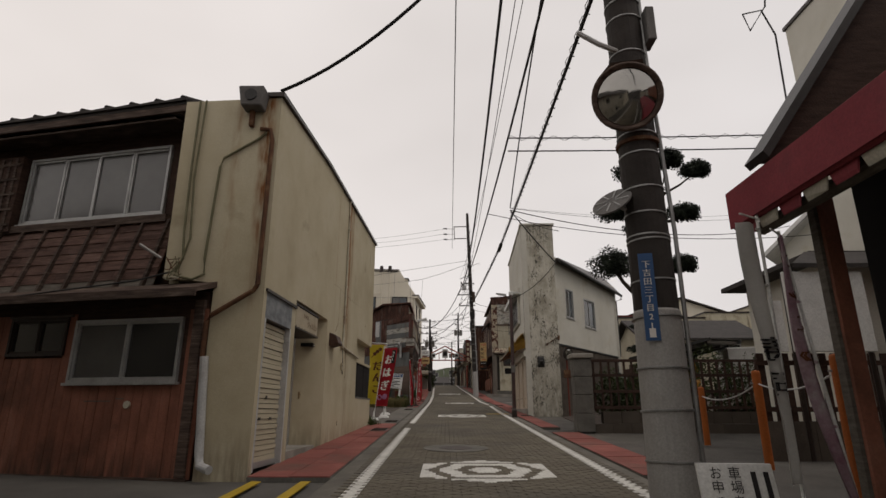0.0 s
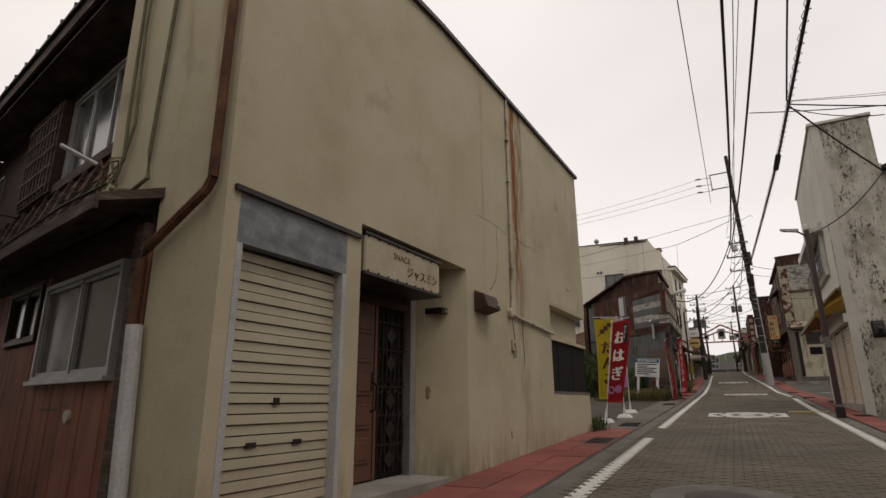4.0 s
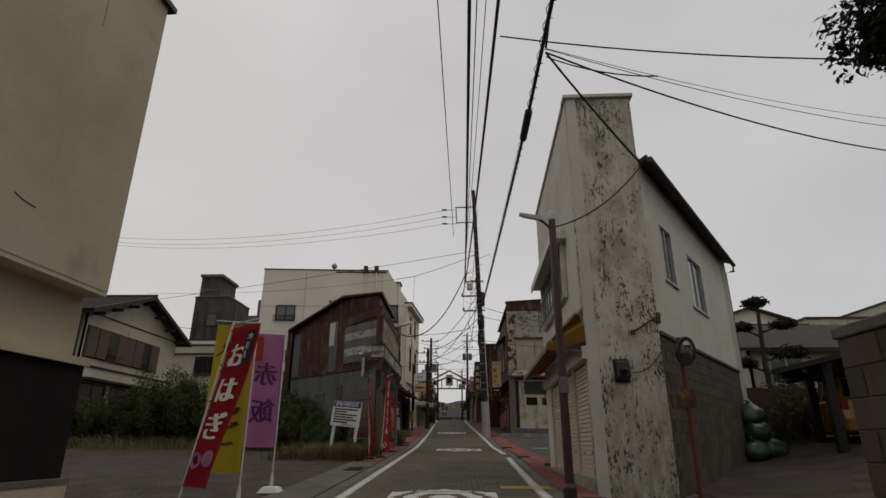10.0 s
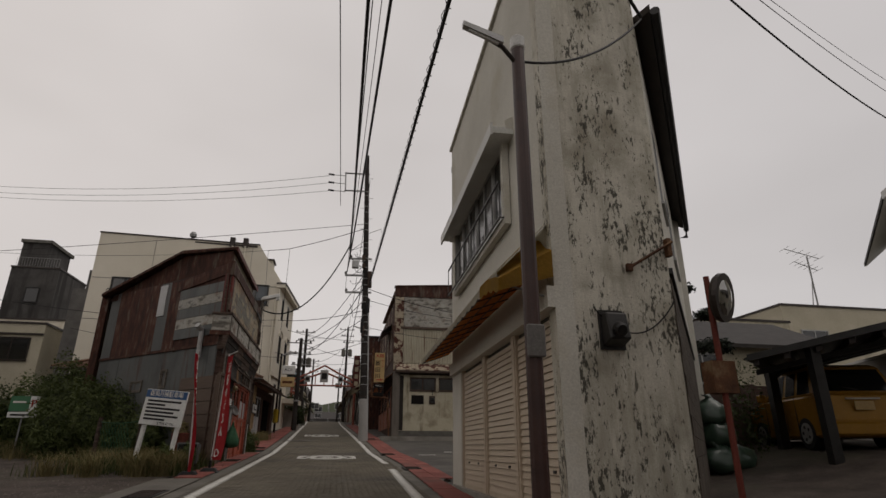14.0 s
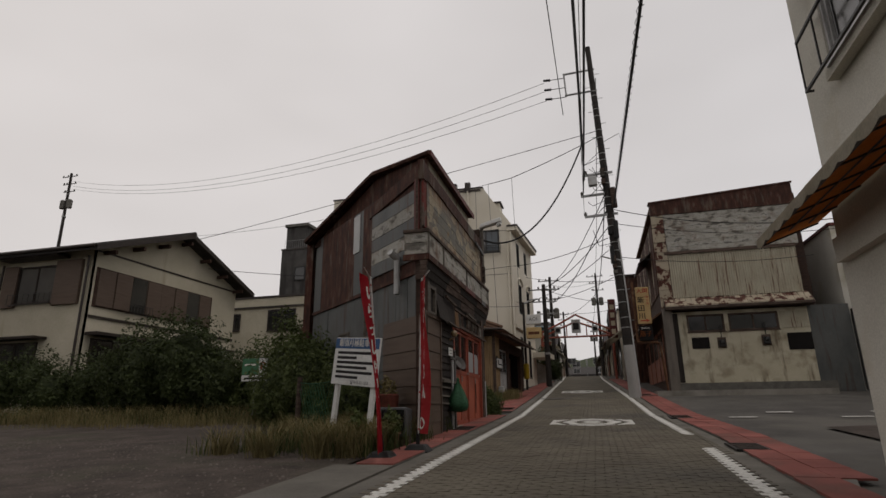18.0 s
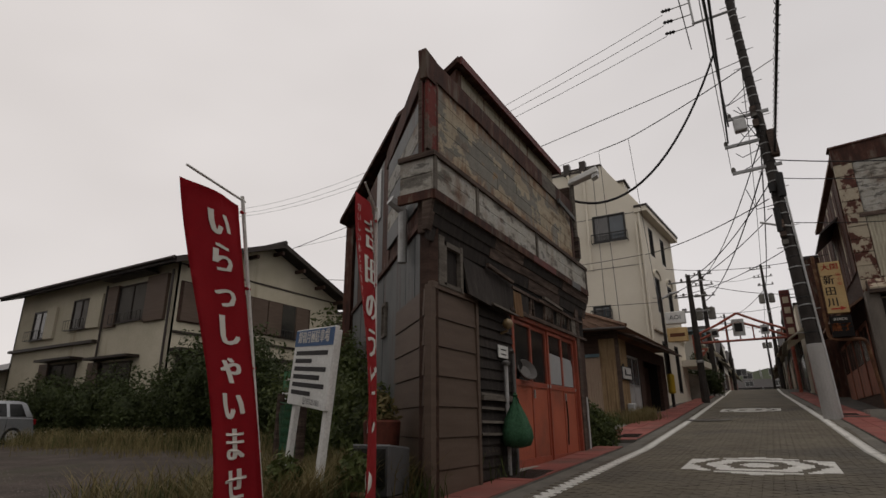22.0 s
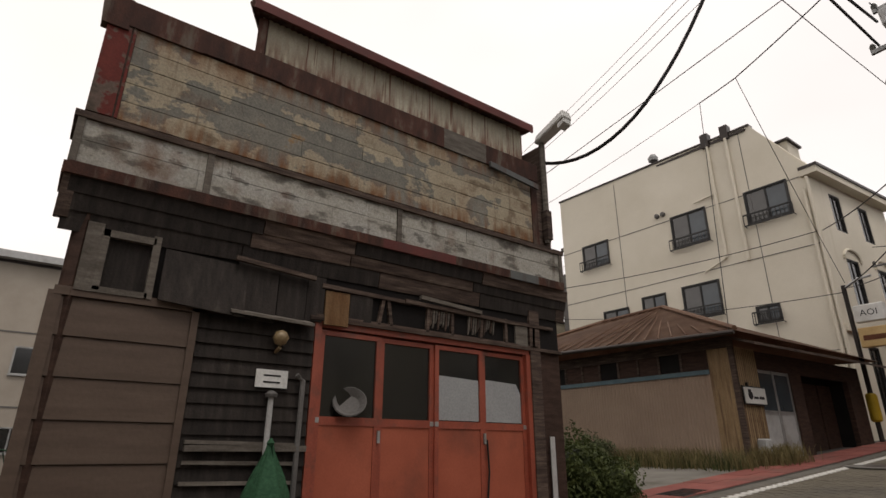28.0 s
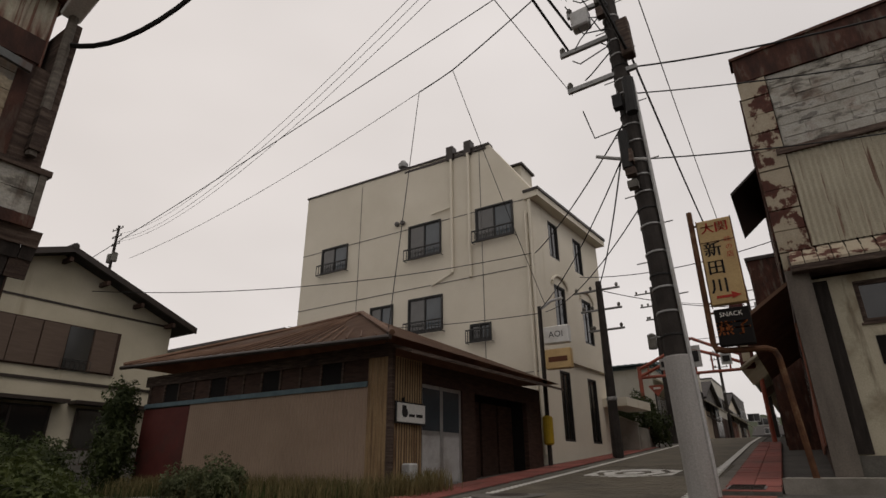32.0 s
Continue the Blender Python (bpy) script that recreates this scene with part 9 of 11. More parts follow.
part("inner_core", box(4.15, 46.7, 2.2, 9.6, 55.9, 10.3), DARK_WOOD, ni)
ev = part("eave", hexa(bmesh.new(), [N_.p(0.1, 5.62, 0.45), N_.p(5.5, 5.62, 0.45), N_.p(5.5, 5.62, -0.1), N_.p(0.1, 5.62, -0.1), N_.p(0.1, 5.7, 0.45), N_.p(5.5, 5.7, 0.45), N_.p(5.5, 6.15, -0.1), N_.p(0.1, 6.15, -0.1)]), OLD_WOOD, ni)
for k in range(26):
    u = 0.12 + 0.205 * k
    tl = bmesh.new()
    for a, b, c, d in ((u, u + 0.19, 0.44, 0.2), (u + 0.02, u + 0.2, 0.24, -0.05)):
        z0, z1 = 5.72 + (0.45 - c) * 0.8, 5.72 + (0.45 - d) * 0.8
        hexa(tl, [N_.p(a, z0, c), N_.p(b, z0, c), N_.p(b, z1, d), N_.p(a, z1, d), N_.p(a, z0 + 0.05, c), N_.p(b, z0 + 0.05, c), N_.p(b, z1 + 0.05, d), N_.p(a, z1 + 0.05, d)])
    part("tile", tl, RUST_PEEL, ev)
part("upper_tin", N_.sheet(nx(4.35), nx(9.15), 6.15, 8.0, 0.02, pitch=0.09, amp=0.012), CREAM_TIN, ni)
part("rail_trim", N_.box(nx(4.2), nx(9.15), 8.0, 8.12, 0.0, 0.09), OLD_WOOD, ni)
rg2 = random.Random(8)
pb_ = part("peeling_board", N_.box(nx(4.35), nx(9.3), 8.12, 9.8, -0.05, 0.0), PEEL_W, ni, "peeling stone-pattern facing")
z = 8.15
while z < 9.72:
    u = nx(4.38) + rg2.uniform(-0.1, 0)
    hgt = rg2.choice((0.13, 0.2, 0.27))
    while u < nx(9.2):
        w_ = rg2.uniform(0.22, 0.6)
        a, b = max(u, nx(4.37)), min(u + w_ - 0.015, nx(9.28))
        if b - a > 0.06 and rg2.random() > 0.1:
            part("stone_panel", N_.box(a, b, z, min(z + hgt - 0.014, 9.78), 0.0, rg2.uniform(0.008, 0.025)), PEEL_W, pb_)
        u += w_
    z += hgt
part("rust_band", hexa(bmesh.new(), [N_.p(0.0, 9.8, 0.06), N_.p(5.55, 9.8, 0.06), N_.p(5.55, 9.8, -0.3), N_.p(0.0, 9.8, -0.3), N_.p(0.0, 10.35, 0.06), N_.p(5.55, 10.7, 0.06), N_.p(5.55, 10.7, -0.3), N_.p(0.0, 10.35, -0.3)]), RUST, ni)
part("band_cap", hexa(bmesh.new(), [N_.p(-0.05, 10.35, 0.1), N_.p(5.6, 10.7, 0.1), N_.p(5.6, 10.7, -0.35), N_.p(-0.05, 10.35, -0.35), N_.p(-0.05, 10.41, 0.1), N_.p(5.6, 10.76, 0.1), N_.p(5.6, 10.76, -0.35), N_.p(-0.05, 10.41, -0.35)]), RUST, ni)
for k in range(10):
    part("pilaster_stone", N_.box(0.0, nx(4.33), 5.7 + 0.41 * k, 5.7 + 0.41 * k + 0.39, -0.05, 0.04 + 0.012 * (k % 2)), RUST_PEEL, ni)
NF = Face((3.85, 56.0), (3.85, 46.35))
part("street_boards_core", NF.box(0, 9.6, 2.4, 9.6, -0.15, -0.02), DARK_WOOD, ni)
for k in range(24):
    u = 0.02 + 0.4 * k
    part("board", NF.box(u, u + 0.38, 6.4, 9.5, 0.0, 0.02 + 0.01 * (k % 2)), RUST if k % 5 else RUST_PEEL, ni)
for k in range(4):
    u = 1.0 + 2.1 * k
    d_ = part("street_door", NF.box(u, u + 1.7, 2.9, 5.0, 0.0, 0.03), BROWN_BOARD, ni)
    for j in range(2):
        part("door_glass", NF.box(u + 0.1 + 0.8 * j, u + 0.8 + 0.8 * j, 3.9, 4.85, 0.03, 0.036), GLASS_DARK, d_)
part("lean_to", hexa(bmesh.new(), [NF.p(0, 5.2, 0.9), NF.p(9.4, 5.0, 0.9), NF.p(9.4, 5.6, 0.0), NF.p(0, 5.8, 0.0), NF.p(0, 5.27, 0.9), NF.p(9.4, 5.07, 0.9), NF.p(9.4, 5.67, 0.0), NF.p(0, 5.87, 0.0)]), ROOF_TIN, ni)
part("upper_hood", hexa(bmesh.new(), [NF.p(5.6, 8.0, 0.6), NF.p(8.4, 8.0, 0.6), NF.p(8.4, 8.5, 0.0), NF.p(5.6, 8.5, 0.0), NF.p(5.6, 8.06, 0.6), NF.p(8.4, 8.06, 0.6), NF.p(8.4, 8.56, 0.0), NF.p(5.6, 8.56, 0.0)]), BROWN_METAL, ni)
part("roof", box(3.9, 46.7, 10.3, 9.6, 55.9, 10.4), ROOF_TIN, ni)
for x, z in ((5.95, 4.05), (7.55, 4.1)):
    m_ = thing("electric_meter", (x, 46.2, z), "black electric meter on a wall board with a cable", "meter", "electric meters")
    part("backboard", box(x - 0.16, 46.27, z, x + 0.16, 46.298, z + 0.42), OLD_WOOD, m_)
    part("meter", box(x - 0.12, 46.16, z + 0.05, x + 0.12, 46.27, z + 0.33), BLACK_METAL, m_, bevel=0.02)
    part("glass_face", turned([(0.08, 0), (0.07, 0.03), (0.001, 0.035)], (x, 46.16, z + 0.23), (0, -1, 0), 14), GLASS_DARK, m_)
    part("conduit", rod([(x, 46.25, z + 0.42), (x, 46.25, z + 0.9)], 0.018, 6), BLACK, m_)
part("concrete_step", box(3.2, 44.9, 2.0, 9.2, 46.1, 2.42), CONCRETE, ni)
nr, RS_, RE_, RN_, RW_ = flat_house("next_building", "two-storey white building with a dark red roof edge", 10.6, 16.5, 46.6, 55, 2.2, 8.8, PLASTER_W, coping=RED_TIN)
wins(RS_, nr, [(0.2, 2.0, 6.7, 8.0), (3.0, 4.6, 6.7, 8.0)], ALU, GLASS_GREY)
part("lean_to", box(10.7, 45.3, 5.2, 14.5, 46.55, 5.4), DARK_TILE, nr)
part("porch_wall", box(10.7, 46.3, 2.2, 14.3, 46.58, 5.2), GREY_TIN, nr)

# the restaurant's hanging sign
hs = thing("hanging_shop_sign", (3.0, 44.8, 4.3), "tall yellow shop sign above a small black one, rusty bracket", "sign")
part("upper_panel", box(2.76, 44.74, 4.95, 3.26, 44.88, 6.4), YELLOW_SIGN, hs, bevel=0.012)
part("rim", box(2.745, 44.76, 4.93, 2.76, 44.86, 6.42), RUST_PIPE, hs)
part("rim", box(3.26, 44.76, 4.93, 3.275, 44.86, 6.42), RUST_PIPE, hs)
for sgn, yy in ((1, 44.735), (-1, 44.885)):
    pl_ = (lambda cx, cz: (lambda a, b: (cx + sgn * a, yy, cz + b)))
    write("brand_letters", "大関", 0.2, pl_(3.01, 6.24), INK_RED, hs, squash=1.05, bold=0.006)
    write("name_letters", "新田川", 0.27, pl_(3.0 - sgn * 0.07, 5.86), INK_BLACK, hs, vertical=True, bold=0.006)
    write("tag_letters", "味の店", 0.11, pl_(3.0 + sgn * 0.17, 6.0), INK_RED, hs, vertical=True)
part("arrow", box(2.85, 44.732, 5.05, 3.08, 44.738, 5.09), INK_RED, hs)
ahd = bmesh.new()
hexa(ahd, [(3.07, 44.732, 5.02), (3.2, 44.732, 5.065), (3.2, 44.738, 5.065), (3.07, 44.738, 5.02), (3.07, 44.732, 5.14), (3.2, 44.732, 5.075), (3.2, 44.738, 5.075), (3.07, 44.738, 5.14)])
part("arrow_head", ahd, INK_RED, hs)
part("panel_seam", box(2.76, 44.733, 6.0, 3.26, 44.737, 6.012), INK_BROWN, hs)
part("lower_panel", box(2.76, 44.74, 4.3, 3.26, 44.88, 4.88), BLACK_BOARD, hs, bevel=0.012)
write("small_letters", "SNACK", 0.1, lambda a, b: (3.0 + a, 44.735, 4.78 + b), INK_WHITE, hs)
write("lower_letters", "燕子", 0.24, lambda a, b: (3.0 + a, 44.735, 4.55 + b), POST_ORANGE, hs, bold=0.004)
part("bracket_pole", rod([(3.62, 45.1, gz(45.1)), (3.5, 45.0, 4.1), (3.46, 44.98, 4.2), (3.36, 44.95, 4.24), (2.8, 44.8, 4.24), (2.7, 44.8, 4.27), (2.67, 44.8, 4.36), (2.67, 44.8, 6.62)], 0.045, 10), RUST_PIPE, hs)
for z in (4.35, 4.84, 5.0, 6.35):
    part("bracket", rod([(2.68, 44.8, z), (2.77, 44.8, z)], 0.018, 6), RUST_PIPE, hs)

# ---- poles and street furniture ----
up = thing("utility_pole", (2.05, 44.3, gz(44.3)), "tall dark utility pole with a grey sleeve, crossarms and wires", "utility pole")
part("shaft", rod([(2.05, 44.3, 2.2), (2.05, 44.3, 9), (2.05, 44.3, 17.2)], 0.19, 16, r1=0.11), POLE_DARK, up)
part("sleeve", turned([(0.21, 0), (0.205, 1.9), (0.198, 1.92)], (2.05, 44.3, 2.15), (0, 0, 1), 20), POLE_GREY, up)
rg3 = random.Random(3)
for k in range(34):
    z = 4.4 + 0.33 * k + rg3.uniform(-0.1, 0.1)
    r = 0.19 - 0.08 * (z - 2.2) / 15 + 0.012
    part("wire_band", turned([(r - 0.01, 0), (r, 0.006), (r, 0.03), (r - 0.01, 0.036)], (2.05, 44.3, z), (0.05 * rg3.uniform(-1, 1), 0.05, 1), 14), GALV if k % 3 else BLACK, up)
for k in range(20):
    z = 4.4 + 0.6 * k
    s = 1 if k % 2 else -1
    part("step_bolt", rod([(2.05 + s * 0.12, 44.3, z), (2.05 + s * 0.33, 44.3, z)], 0.011, 5), GALV, up)
part("crossarm", rod([(0.85, 44.28, 16.05), (2.2, 44.28, 16.05)], 0.045, 8), GALV, up)
part("crossarm", rod([(0.85, 44.28, 15.0), (2.2, 44.28, 15.0)], 0.045, 8), GALV, up)
part("arm_upright", rod([(0.9, 44.28, 14.95), (0.9, 44.28, 16.1)], 0.035, 8), GALV, up)
for z in (14.95, 15.42, 15.9):
    part("strain_rod", rod([(0.9, 44.28, z - 0.02), (0.2, 44.28, z + 0.0)], 0.018, 6), GALV, up)
    ins = part("insulator", turned([(0.03, 0), (0.07, 0.05), (0.035, 0.1), (0.07, 0.15), (0.035, 0.2), (0.065, 0.26), (0.02, 0.32)], (0.3, 44.28, z), (-1, 0, 0.1), 12), BLACK, up)
part("terminal_box", box(1.35, 44.0, 10.55, 1.7, 44.25, 10.95), GREY_PVC, up, bevel=0.03)
part("junction_box", box(2.15, 44.1, 9.55, 2.36, 44.34, 10.4), OLD_WOOD, up, bevel=0.02)
for z, x0 in ((9.25, 1.05), (10.15, 1.0), (11.05, 1.25)):
    part("bracket", box(x0, 44.2, z, 2.35, 44.27, z + 0.09), GALV, up)
    part("bracket_cup", turned([(0.05, 0), (0.06, 0.1), (0.03, 0.16)], (x0 + 0.05, 44.25, z + 0.09), (0, 0, 1), 10), DARK_CONC, up)
rg7 = random.Random(15)
for k in range(16):
    z = rg7.uniform(8.6, 11.6)
    x = rg7.uniform(1.2, 1.95)
    z2 = z + rg7.uniform(-0.9, 0.7)
    part("drop_wire", rod([(x, 44.1, z), (x + 0.15, 44.02, (z + z2) / 2 - rg7.uniform(0.1, 0.4)), (2.0, 44.08, z2)], 0.013, 5), BLACK, up)
for k in range(7):
    z = rg7.uniform(6.6, 11.4)
    part("clamp_box", box(1.86, 43.98, z, 2.02, 44.12, z + rg7.uniform(0.12, 0.3)), rg7.choice((DARK_CONC, OLD_WOOD, BLACK)), up)
part("splice_box", rod([(1.9, 44.05, 7.2), (1.92, 44.02, 7.9)], 0.085, 8), BLACK, up)
part("splice_box", rod([(2.15, 44.0, 8.2), (2.18, 43.98, 8.9)], 0.1, 8), BLACK, up)
part("riser_pipe", rod([(2.24, 44.2, 2.2), (2.23, 44.2, 9.0)], 0.03, 6), GREY_PVC, up)
part("street_lamp_arm", rod([(2.2, 44.2, 7.35), (1.85, 44.05, 7.4), (1.45, 43.9, 7.52)], 0.03, 6), GREY_PVC, up)
up.matrix_basis = Matrix.Translation((2.32, 43.92, 2.2)) @ Matrix.Rotation(math.radians(-1.92), 4, "Y") @ Matrix.Rotation(math.radians(-0.75), 4, "X") @ Matrix.Translation((-2.05, -44.3, -2.2)) @ up.matrix_basis
part("lamp_arm", rod([(2.1, 44.2, 12.6), (2.75, 44.2, 12.9), (2.8, 44.2, 12.7)], 0.014, 6), GALV, up)

p1_ = thing("utility_pole", (2.2, 5.7, gz(5.7)), "black-painted concrete utility pole with steel bands and an address plate", "utility pole")
part("shaft", rod([(2.2, 5.7, 2.1), (2.17, 5.7, 6), (2.13, 5.7, 12.5)], 0.225, 22, r1=0.17), POLE_DARK, p1_)
part("sleeve", turned([(0.245, 0), (0.235, 2.0), (0.225, 2.02)], (2.2, 5.7, 0.14), (0, 0, 1), 24), POLE_GREY, p1_)
for k in range(17):
    z = 0.75 + 0.42 * k + rg3.uniform(-0.08, 0.08) if k < 6 else 2.5 + 0.34 * (k - 5) + rg3.uniform(-0.12, 0.12)
    r = 0.25 if z < 2.1 else 0.228 - 0.005 * (z - 2)
    part("steel_band", turned([(r - 0.012, 0), (r + 0.004, 0.004), (r + 0.004, 0.02), (r - 0.012, 0.024)], (2.2 - 0.006 * max(0, z - 2), 5.7, z), (0.03 * rg3.uniform(-1, 1), 0.03, 1), 22), GALV, p1_)
part("cable_pipe", rod([(2.45, 5.6, 0.2), (2.44, 5.58, 3.0), (2.36, 5.6, 5.2), (2.34, 5.6, 8)], 0.024, 8), GALV, p1_)
PL = Face((1.985, 5.48), (2.125, 5.455))
ad = part("address_plate", PL.box(0, PL.length, 1.83, 2.72, -0.01, 0.0), INK_BLUE, p1_, "blue address plate with white letters")
write("address_letters", "下吉田三丁目21", 0.083, lambda a, b: PL.p(PL.length / 2 + a, 2.6 + b, 0.004), INK_WHITE, ad, vertical=True, pitch=1.08, bold=0.002)
part("plate_mark", PL.box(0.04, 0.1, 1.86, 1.95, 0.0, 0.003), INK_WHITE, ad)
part("band_box", box(2.36, 5.45, 5.3, 2.46, 5.7, 5.75), GREY_MORTAR, p1_, bevel=0.01)
part("arm_tube", rod([(2.1, 5.6, 5.2), (1.8, 5.55, 5.3), (1.55, 5.5, 5.42)], 0.03, 8), GREY_PVC, p1_)
mr = thing("traffic_mirror", (1.98, 5.3, 4.44), "round convex traffic mirror on the utility pole, back rim worn", "traffic mirror")
ax = Vector((-0.25, -0.93, -0.28)).normalized()
part("rim", turned([(0.3, -0.06), (0.37, -0.03), (0.375, 0.03), (0.35, 0.045), (0.335, 0.01)], (1.98, 5.3, 4.44), ax, 32), OLD_WOOD, mr, smooth=True)
part("mirror_face", turned([(0.338, 0.0), (0.3, 0.018), (0.22, 0.038), (0.12, 0.052), (0.001, 0.058)], (1.98, 5.3, 4.44), ax, 32), MIRROR, mr, smooth=True)
part("visor", hexa(bmesh.new(), [(1.72, 5.3, 4.72), (2.2, 5.26, 4.74), (2.2, 5.36, 4.74), (1.72, 5.4, 4.72), (1.8, 5.2, 4.8), (2.14, 5.16, 4.82), (2.14, 5.34, 4.82), (1.8, 5.36, 4.8)]), OLD_WOOD, mr)
part("bracket", rod([(2.0, 5.36, 4.4), (2.15, 5.6, 4.35)], 0.03, 8), GALV, mr)
part("clamp", turned([(0.2, 0), (0.24, 0.01), (0.24, 0.05), (0.2, 0.06)], (2.19, 5.7, 4.02), (0, 0, 1), 20), RUST_PIPE, mr)
ds = thing("pole_disc", (1.86, 5.72, 3.33), "round ribbed grey disc fixed to the utility pole", "disc")
dc, dax = Vector((1.84, 5.68, 3.36)), Vector((-0.55, -0.55, 0.62)).normalized()
part("disc", turned([(0.001, -0.03), (0.18, -0.02), (0.225, 0.0), (0.225, 0.018), (0.001, 0.022)], dc, dax, 28), GREY_MORTAR, ds)
q = Vector((0, 0, 1)).rotation_difference(dax)
for k in range(8):
    a = k * 0.785
    part("rib", rod([dc + q @ Vector((0.05 * math.cos(a), 0.05 * math.sin(a), 0.026)), dc + q @ Vector((0.2 * math.cos(a), 0.2 * math.sin(a), 0.026))], 0.008, 5), GREY_PVC, ds)
part("bracket", rod([dc, (2.05, 5.68, 3.25)], 0.03, 8), GALV, ds)

lp = thing("street_lamp", (2.47, 20.67, gz(20.67)), "slim brown street lamp post with a fluorescent arm", "street lamp")
part("post", rod([(2.47, 20.67, 0.93), (2.47, 20.67, 3.2), (2.47, 20.67, 5.4)], 0.068, 14, r1=0.06), surf("red_brown_post_paint", [(0.3, (0.032, 0.014, 0.011)), (0.7, (0.062, 0.026, 0.02))], scale=3, rough=0.5, bump=0.15, dirt=(0.09, 0.07, 0.055), dirt_at=0.66), lp)
part("base_collar", turned([(0.1, 0), (0.1, 0.25), (0.06, 0.32)], (2.47, 20.67, 0.93), (0, 0, 1), 14), BROWN_METAL, lp)
part("cap", turned([(0.045, 0), (0.07, 0.03), (0.07, 0.14), (0.03, 0.18)], (2.47, 20.67, 5.36), (0, 0, 1), 14), LAMP_GLASS, lp)
part("arm", rod([(2.47, 20.67, 5.2), (2.3, 20.6, 5.33), (2.12, 20.55, 5.38)], 0.022, 8), BROWN_METAL, lp)
part("tube_case", hexa(bmesh.new(), [(1.9, 20.44, 5.38), (2.3, 20.55, 5.34), (2.3, 20.62, 5.34), (1.9, 20.5, 5.38), (1.9, 20.44, 5.43), (2.3, 20.55, 5.41), (2.3, 20.62, 5.41), (1.9, 20.5, 5.43)]), GREY_PVC, lp)
part("tube", rod([(1.95, 20.48, 5.365), (2.25, 20.57, 5.335)], 0.016, 8), LAMP_GLASS, lp)
part("switch_box", box(2.4, 20.58, 2.5, 2.54, 20.63, 2.75), GREY_MORTAR, lp, bevel=0.01)

ag = thing("sign_pole", (-2.4, 50, gz(50)), "street pole with a white lamp sign above a yellow sign", "sign")
part("pole", rod([(-2.3, 50, gz(50)), (-2.3, 50, 7.0)], 0.06, 10), POLE_DARK, ag)
part("white_sign", box(-2.2, 49.9, 5.85, -1.45, 50.1, 6.35), WHITE, ag, bevel=0.03)
write("white_sign_letters", "AOI", 0.25, lambda a, b: (-1.83 + a, 49.893, 6.1 + b), INK_BLACK, ag)
part("yellow_sign", box(-2.2, 49.9, 5.15, -1.45, 50.1, 5.7), YELLOW_SIGN, ag, bevel=0.02)
part("yellow_sign_bar", box(-2.1, 49.892, 5.34, -1.55, 49.898, 5.48), INK_BROWN, ag)
for z in (5.4, 6.1):
    part("bracket", rod([(-2.3, 50, z), (-2.1, 50, z)], 0.02, 6), GALV, ag)
part("yellow_pad", turned([(0.1, 0), (0.14, 0.05), (0.14, 0.7), (0.1, 0.75)], (-2.3, 50, gz(50) + 0.55), (0, 0, 1), 14), YELLOW_PAD, ag, "yellow padded sleeve")
part("lamp", rod([(-2.3, 50, 6.9), (-1.9, 49.95, 7.1), (-1.55, 49.9, 7.12)], 0.04, 8), GREY_PVC, ag)


def far_pole(x, y, top, boxes=True):
    t = thing("utility_pole", (x, y, gz(y)), "dark utility pole further up the street with crossarms", "utility pole", "far utility poles")
    g = gz(y)
    part("shaft", rod([(x, y, g), (x, y, (g + top) / 2), (x, y, top)], 0.17, 10, r1=0.1), POLE_DARK, t)
    for k in range(3):
        z = top - 0.3 - 0.7 * k
        part("crossarm", rod([(x - 0.9 + 0.2 * k, y, z), (x + 0.7, y, z)], 0.04, 6), GALV, t)
        for dx in (-0.8 + 0.2 * k, -0.3, 0.6):
            part("insulator", turned([(0.03, 0), (0.06, 0.08), (0.03, 0.14)], (x + dx, y, z + 0.03), (0, 0, 1), 8), DARK_CONC, t)
    if boxes:
        for dx in (-0.35, 0.35):
            part("transformer", turned([(0.2, 0), (0.22, 0.06), (0.22, 0.7), (0.1, 0.78)], (x + dx, y, top - 3.2), (0, 0, 1), 12), DARK_CONC, t)
    part("band", turned([(0.15, 0), (0.17, 0.02), (0.17, 0.1), (0.15, 0.12)], (x, y, top - 4), (0, 0, 1), 10), GALV, t)
    return t


far_pole(-1.85, 64.3, 11.4)
far_pole(-1.5, 53.5, 8.6, False)
far_pole(1.75, 78, 14.5)
far_pole(-2.3, 92, 13.0, False)
far_pole(1.2, 112, 14.5)
lpole = far_pole(-41, 56, 21.5)

# ---- overhead cables ----
def cable(a, b, sag, r=0.02, name="overhead_cable", label="black overhead cable strung between the poles", kinks=0, seed=0):
    t = thing(name, a, label, "cable", "overhead cables")
    pts = sagging(a, b, sag, 18)
    part("wire", rod(pts, r, 6), BLACK, t)
    if kinks:
        rng = random.Random(seed)
        d = (Vector(b) - Vector(a)).normalized()
        s = d.cross(Vector((0, 0, 1))).normalized()
        n = int((Vector(b) - Vector(a)).length * kinks)
        bm = bmesh.new()
        hel = []
        for i in range(n * 6):
            k = i / (n * 6 - 1) * 18
            j = min(17, int(k))
            p = pts[j].lerp(pts[j + 1], k - j)
            hel.append(p + 0.055 * (s * math.cos(i * 1.047) + Vector((0, 0, 1)) * math.sin(i * 1.047)))
        rod(hel, 0.006, 4, bm)
        part("lashing_wire", bm, BLACK, t)
    return t


